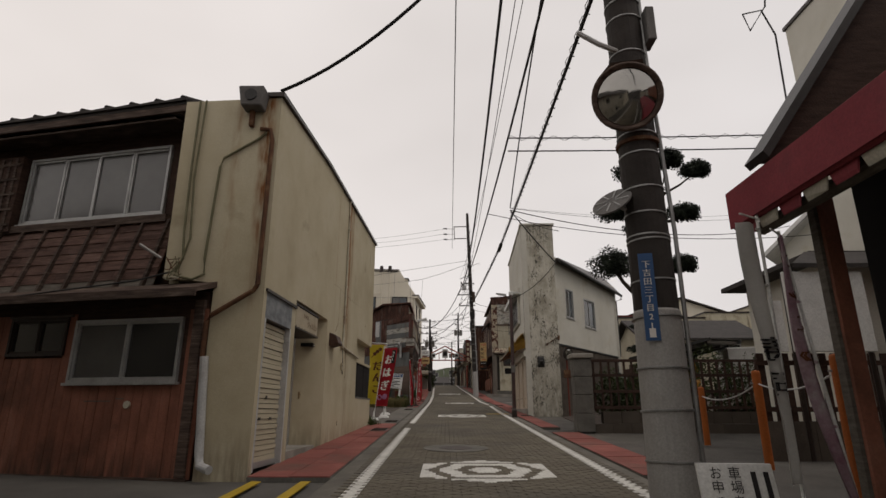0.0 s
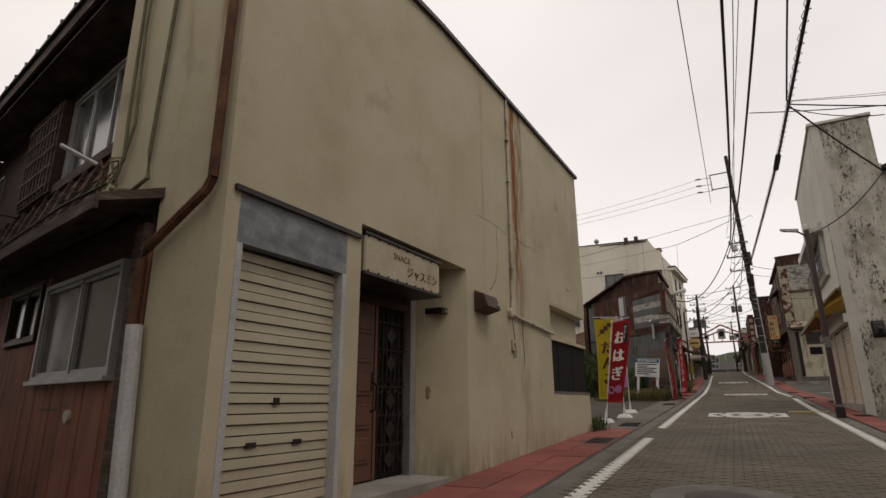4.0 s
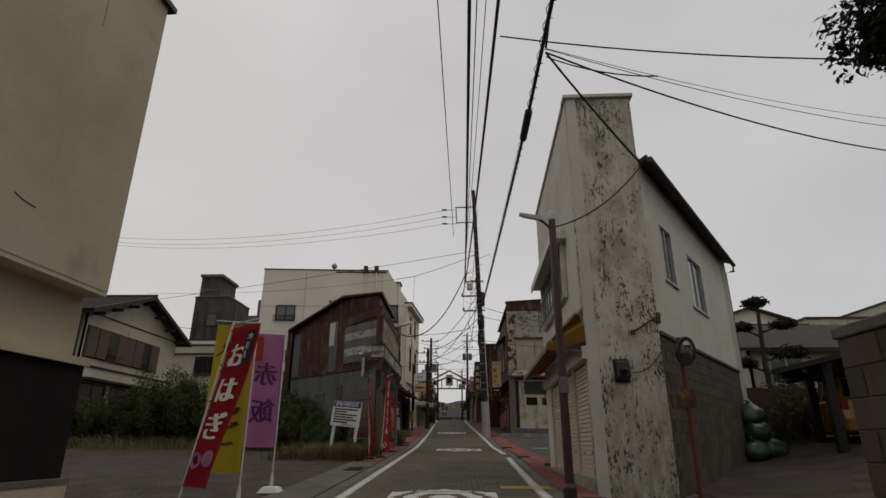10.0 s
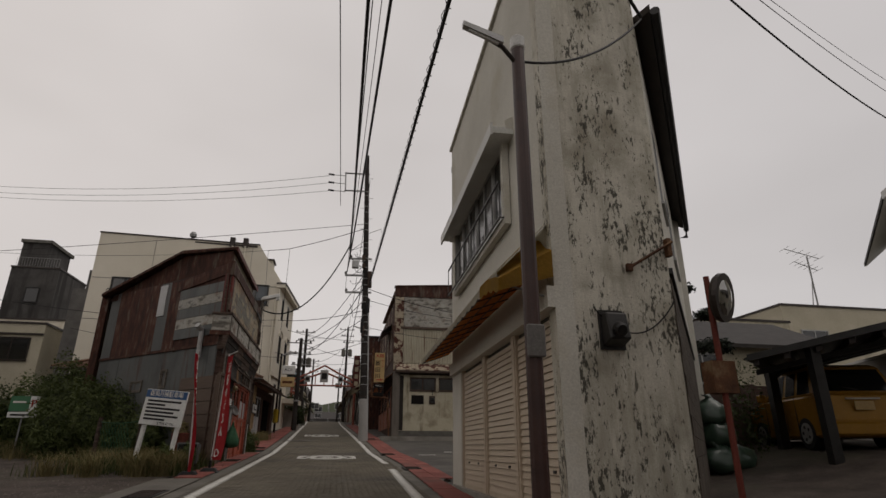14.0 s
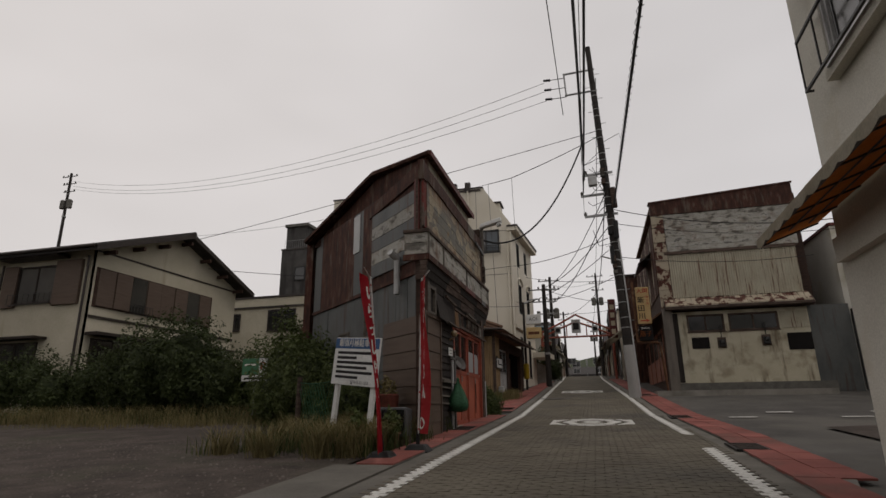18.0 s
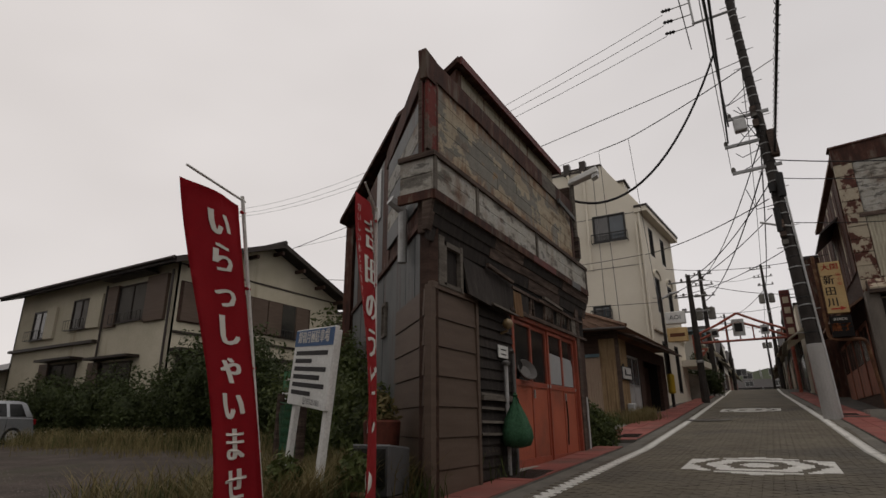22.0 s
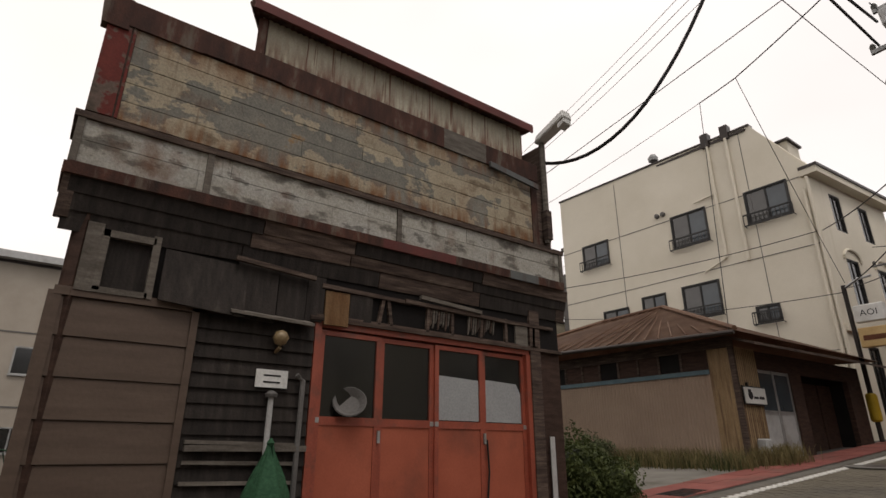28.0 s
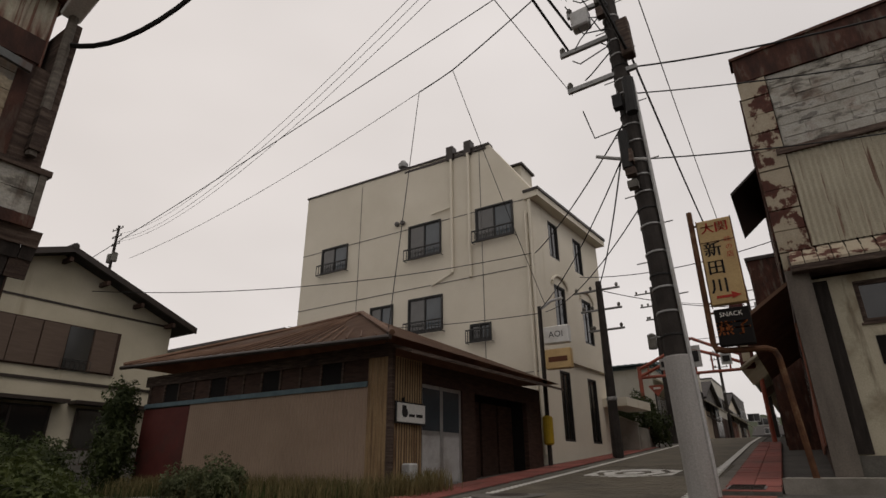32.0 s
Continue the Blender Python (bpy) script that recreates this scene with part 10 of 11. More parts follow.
CB = [((0.08, -14, 8.64), (0.54, 44.25, 14.13), -0.57, 0.016), ((0.89, -14, 12.82), (1.2, 44.25, 10.99), 4.11, 0.028), ((1.94, -14, 9.36), (1.11, 44.25, 10.43), 2.18, 0.026),
      ((1.25, -14, 10.82), (1.07, 44.25, 9.4), 2.67, 0.008), ((1.65, -14, 9.83), (1.17, 44.25, 11.77), 2.12, 0.008), ((1.71, -14, 7.79), (2.57, 20.59, 8.9), -2.76, 0.022)]
for a, b, s, r in CB:
    cable(a, b, s, r)
cable((1.7, -14, 5.94), (2.13, 20.76, 7.3), 0.32, 0.03, kinks=3, seed=2)
cable((2.13, 20.76, 7.3), (2.26, 44.1, 9.7), 0.05, 0.03, kinks=3, seed=5)
cable((1.6, 19.47, 8.23), (16, 17.83, 7.37), 0.8, 0.012)
cable((1.53, 12.27, 7.6), (16, 12.0, 7.9), 0.12, 0.016, kinks=2, seed=9)
cable((1.53, 12.27, 7.25), (16, 11.4, 7.2), 0.1, 0.016)
sp_ = thing("cable_splice", (2.12, 20.8, 7.3), "black cylindrical cable splice hung on the wires", "cable splice")
part("sleeve", rod([(2.13, 20.3, 7.29), (2.13, 20.4, 7.29), (2.13, 21.1, 7.3), (2.13, 21.2, 7.3)], 0.07, 10), BLACK, sp_)
part("hanger", rod([(2.13, 20.5, 7.3), (2.13, 20.5, 7.4)], 0.01, 5), GALV, sp_)
part("hanger", rod([(2.13, 20.95, 7.3), (2.13, 20.95, 7.4)], 0.01, 5), GALV, sp_)
for a, b, s, r in (((2.56, 20.6, 8.88), (19.4, 28.6, 11.6), 0.5, 0.008), ((2.56, 20.6, 8.9), (19.6, 28.5, 11.9), 0.5, 0.006), ((2.56, 20.6, 8.8), (18.7, 28.5, 10.8), 0.75, 0.018), ((2.56, 20.6, 8.8), (4.44, 21.58, 6.92), 0.05, 0.022), ((2.56, 20.6, 8.7), (4.3, 19.9, 7.7), 0.12, 0.012),
                   ((-2.5, 7.4, 5.85), (2.1, 5.7, 9.6), 0.75, 0.026), ((2.2, 5.8, 8.0), (9.5, 2.0, 5.8), 0.2, 0.01),
                   ((-1.9, 37.0, 6.59), (1.2, 38.0, 9.75), 1.15, 0.026), ((-0.18, 44.28, 15.86), (-40.6, 56, 20.7), 2.0, 0.01), ((-0.18, 44.28, 15.42), (-40.6, 56, 20.26), 1.95, 0.01), ((-0.15, 44.28, 14.95), (-40.6, 56, 20.0), 1.88, 0.01),
                   ((1.95, 44.1, 12.85), (-1.89, 44.6, 11.61), 0.06, 0.016), ((-1.89, 44.6, 11.61), (-2.97, 44.73, 11.49), 0.01, 0.016), ((-2.97, 44.73, 11.49), (-20, 47, 11.3), 0.35, 0.008), ((1.95, 44.1, 13.1), (-26, 45, 9.33), 0.19, 0.013), ((-2.97, 44.73, 11.49), (-2.5, 43.15, 4.75), 0.0, 0.009), ((-1.89, 44.6, 11.61), (-2.62, 51.3, 7.4), 0.1, 0.009),
                   ((1.9, 44.3, 8.4), (-2.9, 51.45, 9.3), 0.2, 0.016), ((-2.95, 51.4, 9.3), (-17, 44.5, 8.6), 0.5, 0.014), ((1.9, 44.3, 7.9), (-2.3, 50, 6.9), 0.3, 0.014), ((-2.3, 50, 6.8), (-14.2, 51.2, 8.3), 0.25, 0.012),
                   ((2.2, 44.3, 9.6), (9.6, 43.5, 8.2), 0.35, 0.016), ((2.2, 44.3, 7.6), (9.6, 45.9, 7.5), 0.25, 0.012), ((2.2, 44.3, 9.0), (14, 46.3, 8.9), 0.6, 0.012),
                   ((2.05, 44.4, 10.5), (-1.7, 64.3, 10.9), 0.6, 0.02), ((2.05, 44.4, 9.8), (-1.7, 64.3, 9.4), 0.7, 0.024), ((2.05, 44.4, 9.0), (-1.5, 53.5, 8.4), 0.4, 0.018), ((2.05, 44.4, 15.8), (1.75, 78, 14.2), 0.9, 0.016),
                   ((2.05, 44.4, 11.0), (1.75, 78, 12.4), 0.9, 0.024), ((-1.5, 53.5, 8.3), (4.0, 58, 8.0), 0.3, 0.014), ((-1.85, 64.3, 10.8), (1.75, 78, 13.8), 0.4, 0.014), ((-1.85, 64.3, 8.6), (5, 66, 9.5), 0.4, 0.014),
                   ((1.75, 78, 14.0), (1.2, 112, 14.1), 0.8, 0.02), ((1.75, 78, 12.5), (-2.3, 92, 12.6), 0.5, 0.02), ((-2.3, 92, 12.7), (1.2, 112, 14.0), 0.5, 0.02), ((-2.9, 52, 7.4), (2.0, 44.4, 6.8), 0.35, 0.012), ((4.0, 52, 8.4), (-2.6, 55, 9.4), 0.3, 0.014)):
    cable(a, b, s, r)
# ---- red gate over the street ----
ga = thing("street_gate", (0.1, 62, gz(62)), "red steel gate with small picture panels spanning the street", "gate")
for x in (-2.5, 2.35):
    part("post", rod([(x, 62, gz(62)), (x, 62, 7.0)], 0.09, 10), RED_FRAME, ga)
for z0, z1 in ((6.5, 7.55), (6.85, 8.05)):
    for s in (-1, 1):
        part("rafter", rod([(-0.08 + s * 2.5, 62, z0), (-0.08 + s * 1.1, 62, z0 + 0.62), (-0.08, 62, z1)], 0.075, 6), RED_FRAME, ga)
part("tie_bar", rod([(-2.5, 62, 6.5), (2.35, 62, 6.5)], 0.07, 6), RED_FRAME, ga)
for k in range(7):
    x = -2.1 + 0.68 * k
    part("lattice", rod([(x, 62, 6.5), (x, 62, 7.0 + 0.5 * (1 - abs(x + 0.08) / 2.4))], 0.04, 5), RED_FRAME, ga)
for x, z, w_, h_ in ((-1.35, 6.75, 0.42, 0.5), (-0.08, 6.75, 0.62, 0.95), (1.2, 6.75, 0.42, 0.5)):
    pn = part("picture_panel", box(x - w_ / 2, 61.93, z, x + w_ / 2, 61.98, z + h_), GREY_PVC, ga)
    part("picture", box(x - w_ / 3, 61.92, z + h_ * 0.25, x + w_ / 3, 61.93, z + h_ * 0.75), INK_BLACK, pn)


# ---- the sushi shop with its maroon awning ----
su = thing("sushi_shop", (4.5, 2, 0.1), "sushi shop with a maroon awning, dark roof and white wall", "shop")
part("front_wall", box(3.55, -6.0, -0.2, 3.7, 2.6, 3.9), DARK_WOOD, su)
part("north_wall", box(3.7, 4.35, -0.2, 9.5, 4.5, 3.9), BROWN_BOARD, su)
part("south_wall", box(3.7, -6.0, -0.2, 9.5, -5.85, 3.9), PLASTER_W, su)
part("back_wall", box(9.35, -5.85, -0.2, 9.5, 4.35, 3.9), PLASTER_W, su)
part("porch_post", hexa(bmesh.new(), [(3.02, 4.2, 0.1), (3.16, 4.2, 0.1), (3.16, 4.34, 0.1), (3.02, 4.34, 0.1), (3.02, 4.2, 3.3), (3.16, 4.2, 3.3), (3.16, 4.34, 3.3), (3.02, 4.34, 3.3)]), BROWN_BOARD, su, bevel=0.01)
part("porch_post_trim", box(2.99, 4.22, 0.1, 3.02, 4.3, 3.25), GREY_WOOD, su)
part("porch_floor", box(2.95, -6, -0.2, 3.7, 4.5, 0.24), CONCRETE, su)
part("entry_partition", box(3.4, 2.6, 0.24, 3.55, 4.3, 3.3), BLACK_BOARD, su)
aw = part("awning", hexa(bmesh.new(), [(2.6, -6, 2.72), (2.66, -6, 2.72), (2.66, 4.75, 2.72), (2.6, 4.75, 2.72), (2.62, -6, 3.08), (3.55, -6, 3.8), (3.55, 4.75, 3.8), (2.62, 4.75, 3.08)]), AWN_R, su, "maroon cloth awning", bevel=0.02)
part("awning_front", box(2.585, -6, 2.74, 2.6, 4.75, 3.08), AWN_R, aw)
for k in range(34):
    y = 4.45 - 0.3 * k
    part("valance_tab", hexa(bmesh.new(), [(2.64, y, 2.63 + 0.03 * (k % 3)), (2.65, y, 2.63), (2.65, y + 0.22, 2.63), (2.64, y + 0.22, 2.66), (2.64, y - 0.03, 2.74), (2.65, y - 0.03, 2.74), (2.65, y + 0.26, 2.74), (2.64, y + 0.26, 2.74)]), AWN_W if k % 2 else AWN_R, aw)
part("awning_roll", rod([(2.78, -6, 2.7), (2.78, 4.6, 2.7)], 0.06, 10), GREY_WOOD, aw)
part("dark_gable", Face((3.0, 4.75), (8.0, 4.75)).slab([(0, 3.44), (5.0, 3.44), (5.0, 8.6), (3.4, 8.2), (1.37, 5.36)], -0.12, 0.0), DARK_WOOD, su)
part("roof_verge", hexa(bmesh.new(), [(2.97, 4.62, 3.4), (6.47, 4.62, 8.25), (6.47, 4.95, 8.25), (2.97, 4.95, 3.4), (2.92, 4.62, 3.46), (6.42, 4.62, 8.32), (6.42, 4.95, 8.32), (2.92, 4.95, 3.46)]), BLACK_METAL, su)
part("upper_wall", box(4.6, -5.8, 3.9, 9.3, 4.28, 5.6), BROWN_BOARD, su)
part("gable_vent", box(4.5, 4.87, 4.75, 4.68, 4.9, 5.0), CREAM_TIN, su)
sc = thing("wall_cable_loop", (6.7, 9.7, 5.6), "loose black cable loop hanging from the white wall", "cable")
part("wire", rod([(6.9, 9.7, 10.8), (6.7, 9.7, 9.3), (6.3, 9.7, 8.7), (6.2, 9.7, 9.1), (6.6, 9.7, 9.2), (6.8, 9.7, 8.6), (6.75, 9.7, 6.6), (6.8, 9.75, 3.98)], 0.018, 6), BLACK, sc)
_, c_, at_ = nobori((2.6, 4.35), 2.7, (-0.9, -0.43), 0.17, 2.0, FLAG_WHITE, "寿司", INK_BLACK, 0.2, True, "narrow white sushi banner flag with black lettering", BLACK, seed=21, pitch=1.3, drop=1.05, bold=0.008)
_, c_, at_ = nobori((2.86, 4.1), 2.5, (-0.75, -0.66), 0.13, 1.9, surf("faded_pink_cloth", [(0.3, (0.30, 0.15, 0.2)), (0.55, (0.42, 0.32, 0.34)), (0.7, (0.5, 0.46, 0.45))], scale=5, rough=0.85, bump=0.2), "とんこつ", INK_BROWN, 0.15, True, "faded pink banner flag twisted round its pole", BLACK, tilt=(-0.22, 0.06), seed=23, pitch=1.6, drop=0.2, bold=0.008)
nbd = thing("notice_board", (2.5, 5.0, gz(5.0)), "white handwritten notice board leaning by the kerb", "notice")
NB = Face((2.12, 4.92), (2.72, 4.85))
part("board", hexa(bmesh.new(), [NB.p(0, 0.26, 0.04), NB.p(0.6, 0.26, 0.04), NB.p(0.6, 0.26, 0.0), NB.p(0, 0.26, 0.0), NB.p(0, 0.74, -0.1), NB.p(0.6, 0.74, -0.1), NB.p(0.6, 0.74, -0.14), NB.p(0, 0.74, -0.14)]), WHITE, nbd)
for text, u in (("お申つけ", 0.14), ("車場あり", 0.29)):
    write("board_letters", text, 0.105, lambda a, b: NB.p(u + a, 0.66 + b, 0.046 - 0.29 * (0.66 + b - 0.26)), INK_BLACK, nbd, vertical=True, pitch=1.0)
for u in (0.42, 0.52):
    part("text_bar", hexa(bmesh.new(), [NB.p(u, 0.36, 0.016), NB.p(u + 0.04, 0.36, 0.016), NB.p(u + 0.04, 0.36, 0.01), NB.p(u, 0.36, 0.01), NB.p(u, 0.68, -0.078), NB.p(u + 0.04, 0.68, -0.078), NB.p(u + 0.04, 0.68, -0.084), NB.p(u, 0.68, -0.084)]), INK_BLACK, nbd)
part("stay", rod([NB.p(0.3, 0.2, -0.35), NB.p(0.3, 0.7, -0.12)], 0.015, 6), GREY_WOOD, nbd)
OPS = [(4.55, 8.3, 1.33), (4.3, 6.2, 1.46), (5.15, 11.5, 1.08)]
for x, y, h in OPS:
    t = thing("orange_post", (x, y, gz(y)), "orange painted post with a chain eye", "post", "orange posts")
    part("shaft", rod([(x, y, gz(y)), (x, y, gz(y) + h)], 0.06, 14), POST_ORANGE, t)
    part("cap", turned([(0.06, 0), (0.05, 0.025), (0.01, 0.035)], (x, y, gz(y) + h), (0, 0, 1), 14), POST_ORANGE, t)
    part("eye", rod([(x - 0.06, y, gz(y) + h - 0.15), (x - 0.1, y, gz(y) + h - 0.15)], 0.012, 6), GALV, t)
cn = thing("white_chain", (3.3, 5.7, 1.3), "sagging white chain between the orange posts", "chain")
for (a, b) in ((OPS[0], OPS[1]), (OPS[0], OPS[2])):
    pts = sagging((a[0], a[1], gz(a[1]) + a[2] - 0.15), (b[0], b[1], gz(b[1]) + b[2] - 0.15), 0.14, 26)
    for i in range(26):
        p, q = pts[i], pts[i + 1]
        part("link", rod([p, p.lerp(q, 0.9)], 0.011, 5), GREY_PVC, cn)

# ---- walled garden with a cloud-pruned pine ----
gp_ = thing("stone_gatepost", (3.5, 14.6, gz(14.6)), "weathered stone gate pillar with a cap", "pillar")
for k in range(4):
    part("stone", box(3.28, 14.38, gz(14.6) + 0.45 * k, 3.72, 14.82, gz(14.6) + 0.45 * k + 0.44), DARK_CONC, gp_, bevel=0.012)
part("cap", box(3.22, 14.32, gz(14.6) + 1.8, 3.78, 14.88, gz(14.6) + 1.92), CONCRETE, gp_, bevel=0.02)
bw_ = thing("block_wall", (3.62, 15.4, gz(15.4)), "dark weathered block wall along the street edge", "wall")
for j in range(9):
    y0, j2 = 14.86, j % 2
    for ya, yb in (((14.86, 15.26), (15.26, 15.66), (15.66, 15.84)) if j2 else ((14.86, 15.06), (15.06, 15.46), (15.46, 15.84))):
        part("block", box(3.52, ya + 0.004, gz(15.4) + 0.2 * j - 0.04, 3.7, yb - 0.004, gz(15.4) + 0.2 * j + 0.155), BLOCK, bw_, bevel=0.006)
part("core", box(3.53, 14.87, gz(15.4) - 0.05, 3.69, 15.83, gz(15.4) + 1.75), DARK_CONC, bw_)
part("coping", box(3.5, 14.86, gz(15.4) + 1.76, 3.72, 15.86, gz(15.4) + 1.84), DARK_CONC, bw_, bevel=0.01)
gwl = thing("garden_wall", (6.5, 14.6, gz(14.6)), "low stone garden wall with a dark lattice fence on top", "wall")
for k in range(14):
    x = 3.74 + 0.46 * k
    for j in range(2):
        part("block", box(x + 0.23 * j - 0.0, 14.5, gz(14.6) - 0.1 + 0.3 * j, min(x + 0.23 * j + 0.45, 10.3), 14.75, gz(14.6) - 0.1 + 0.3 * j + 0.29), BLOCK, gwl)
for k in range(33):
    x = 3.8 + 0.2 * k
    part("fence_slat", box(x, 14.6, gz(14.6) + 0.5, x + 0.05, 14.64, gz(14.6) + 1.75), DARK_WOOD, gwl)
for z in (0.55, 0.95, 1.35, 1.72):
    part("fence_rail", box(3.74, 14.565, gz(14.6) + z, 10.3, 14.6, gz(14.6) + z + 0.07), DARK_WOOD, gwl)
gwl2 = thing("garden_side_wall", (9, 13.9, gz(10)), "long low garden wall beside the forecourt", "wall")
for k in range(9):
    part("block", box(5.2 + 0.8 * k, 9.4, 0.3, 5.2 + 0.8 * k + 0.79, 9.6, 1.0 + 0.004 * (k % 2)), BLOCK, gwl2)
for k in range(34):
    part("fence_slat", box(5.25 + 0.21 * k, 9.48, 1.0, 5.37 + 0.21 * k, 9.52, 2.1), DARK_WOOD, gwl2)
for z in (1.15, 1.9):
    part("fence_rail", box(5.2, 9.44, z, 12.4, 9.48, z + 0.08), DARK_WOOD, gwl2)
pw = thing("white_screen", (5.6, 9.0, gz(9)), "blank white panel screen on posts", "screen")
part("panel", box(5.75, 9.18, 2.1, 7.1, 9.25, 3.45), WHITE, pw, bevel=0.01)
part("panel_side", box(5.32, 9.2, 2.1, 5.66, 9.25, 2.95), WHITE, pw, bevel=0.01)
for x in (5.8, 7.05):
    part("post", rod([(x, 9.285, gz(9)), (x, 9.285, 3.4)], 0.04, 8), BROWN_METAL, pw)
tw2, a1, b1, c1, d1 = flat_house("tall_white_house", "tall plain white house beyond the garden", 11.5, 16.5, 11.5, 15.9, 0.3, 13.5, PLASTER_W)
wins(a1, tw2, [(1.0, 2.6, 4.6, 5.8), (1.0, 2.6, 7.6, 8.8)])
gr1 = thing("forecourt_house", (8, 11, 0.4), "low brown boarded house with a dark lean-to roof", "house")
part("lean_to_roof", hexa(bmesh.new(), [(5.9, 9.1, 3.5), (10.6, 9.1, 3.5), (10.6, 9.8, 3.9), (6.6, 9.8, 3.9), (5.9, 9.1, 3.58), (10.6, 9.1, 3.58), (10.6, 9.8, 3.98), (6.6, 9.8, 3.98)]), DARK_TILE, gr1)
part("wall_block", box(7.2, 9.82, 0.3, 10.4, 13.0, 3.9), PLASTER_W, gr1)
part("roof_slab", box(6.7, 9.8, 3.9, 10.6, 13.2, 4.0), DARK_TILE, gr1)
pt = thing("cloud_pine", (6.3, 17.3, gz(17.3)), "cloud-pruned garden pine with rounded needle pads", "tree")
part("low_limb", rod([(6.5, 16.2, 4.2), (6.2, 16.15, 4.35), (5.6, 16.1, 4.5), (5.3, 16.1, 4.85), (5.1, 16.1, 5.2)], 0.1, 8, r1=0.05), BARK, pt)
part("trunk", rod([(6.55, 16.2, 0.6), (6.6, 16.2, 2.2), (6.52, 16.2, 3.5), (6.35, 16.2, 5.2), (6.6, 16.1, 7.0), (6.5, 16.1, 8.3)], 0.2, 10, r1=0.06), BARK, pt)
PADS = [(5.0, 16.1, 5.42, 0.62, 0.5, 0.42), (6.0, 16.1, 5.3, 0.36, 0.35, 0.22), (7.1, 16.1, 5.4, 0.45, 0.4, 0.24), (5.3, 16.0, 7.0, 0.6, 0.45, 0.22), (5.95, 16.0, 6.5, 0.45, 0.4, 0.2), (7.35, 16.1, 7.05, 0.5, 0.45, 0.24),
        (5.8, 16.0, 8.4, 0.45, 0.4, 0.28), (7.0, 16.0, 8.8, 0.5, 0.45, 0.26), (7.9, 16.1, 8.5, 0.45, 0.4, 0.24), (6.4, 16.2, 7.75, 0.45, 0.4, 0.2)]
for k, b in enumerate(PADS):
    hz_ = min(7.6, b[2] - 0.3)
    hub = Vector((6.45, 16.2, hz_)) if hz_ < 5.6 else Vector((6.7, 16.12, hz_))
    part("branch", rod([hub, hub.lerp(Vector(b[:3]), 0.55) + Vector((0, 0, -0.12)), Vector(b[:3]) - Vector((0, 0, 0.1))], 0.05, 6, r1=0.02), BARK, pt)
    leaves("needle_pad", [b, (b[0] + 0.2, b[1], b[2] + 0.05, b[3] * 0.6, b[4] * 0.6, b[5])], 5200, 0.04, 60 + k, PINE, pt, up=0.8, shell=0.3)
for nm, blobs, sd_, lb in (("garden_shrub", [(4.6, 15.6, 1.6, 0.6, 0.5, 0.6), (5.8, 15.8, 1.8, 0.8, 0.6, 0.7)], 71, "clipped garden shrub behind the lattice fence"), ("garden_shrub", [(7.6, 16, 1.9, 0.9, 0.7, 0.9), (9, 16, 1.8, 0.8, 0.7, 0.8)], 72, "dark garden shrub behind the low wall"),
                           ("garden_shrub", [(12.3, 32.3, 3.4, 0.9, 0.7, 1.0), (11.6, 31.9, 2.6, 0.9, 0.7, 1.0), (13.2, 32.5, 3.7, 0.9, 0.7, 0.9), (9.5, 27.7, 2.1, 0.7, 0.6, 0.9), (10.1, 28.6, 2.6, 0.8, 0.6, 0.9)], 73, "dark shrub beside the carport")):
    t = thing(nm, (blobs[0][0], blobs[0][1], gz(blobs[0][1])), lb, "bush")
    leaves("foliage", blobs, 4500, 0.045, sd_, LEAF_A, t)
    for b in blobs:
        part("stem", rod([(b[0], b[1], gz(b[1]) - 0.05), (b[0], b[1], b[2])], 0.04, 6), BARK, t)

# ---- the yard beside the corner building ----
YARD = bmesh.new()
prof = [(4.95, 0.004), (6.4, 0.06), (8.2, 0.24), (10.0, 0.62), (12.0, 0.74), (20.0, 0.85)]
rows_ = [[YARD.verts.new((x, y, gz(y) + dz)) for x, dz in prof] for y in (18.6, 22.2, 25.0, 28.0, 31.0, 34.0)]
for r0, r1 in zip(rows_, rows_[1:]):
    for k in range(len(prof) - 1):
        YARD.faces.new((r0[k], r0[k + 1], r1[k + 1], r1[k]))
part("yard_paving", YARD, PLOT, None, "dark worn paving rising into the yard", kind="structure")
cp = thing("carport", (11.5, 27.5, gz(27) + 0.65), "dark steel carport with a sloping roof", "carport")
def cp_roof(u, v, dz=0.0):
    """A point of the tilted roof: u across from the low end, v from the front to the back."""
    a, b = Vector((8.46, 25.73, 3.43)), Vector((11.42, 23.92, 4.13))
    c, d = Vector((11.65, 28.87, 3.72)), Vector((14.84, 28.03, 4.56))
    return a.lerp(b, u).lerp(c.lerp(d, u), v) + Vector((0, 0, dz))
def cp_slab(u0, u1, v0, v1, z0, z1):
    return hexa(bmesh.new(), [cp_roof(u0, v0, z0), cp_roof(u1, v0, z0), cp_roof(u1, v1, z0), cp_roof(u0, v1, z0), cp_roof(u0, v0, z1), cp_roof(u1, v0, z1), cp_roof(u1, v1, z1), cp_roof(u0, v1, z1)])
for k in range(4):
    part("roof_sheet", cp_slab(0.25 * k - 0.02, 0.25 * k + 0.23, 0, 1, 0.03 * (k % 2), 0.03 * (k % 2) + 0.03), BLACK_METAL, cp)
part("front_beam", cp_slab(0, 1, -0.03, 0.0, -0.05, 0.07), BLACK_METAL, cp)
part("back_beam", cp_slab(0, 1, 1.0, 1.03, -0.14, 0.1), BLACK_METAL, cp)
for k in range(7):
    part("rafter", cp_slab(0.02 + 0.15 * k, 0.05 + 0.15 * k, 0.0, 1.0, -0.15, -0.005), BROWN_METAL, cp)
for k in range(3):
    part("purlin", cp_slab(0.0, 0.9, 0.2 + 0.3 * k, 0.24 + 0.3 * k, -0.26, -0.16), BLACK_METAL, cp)
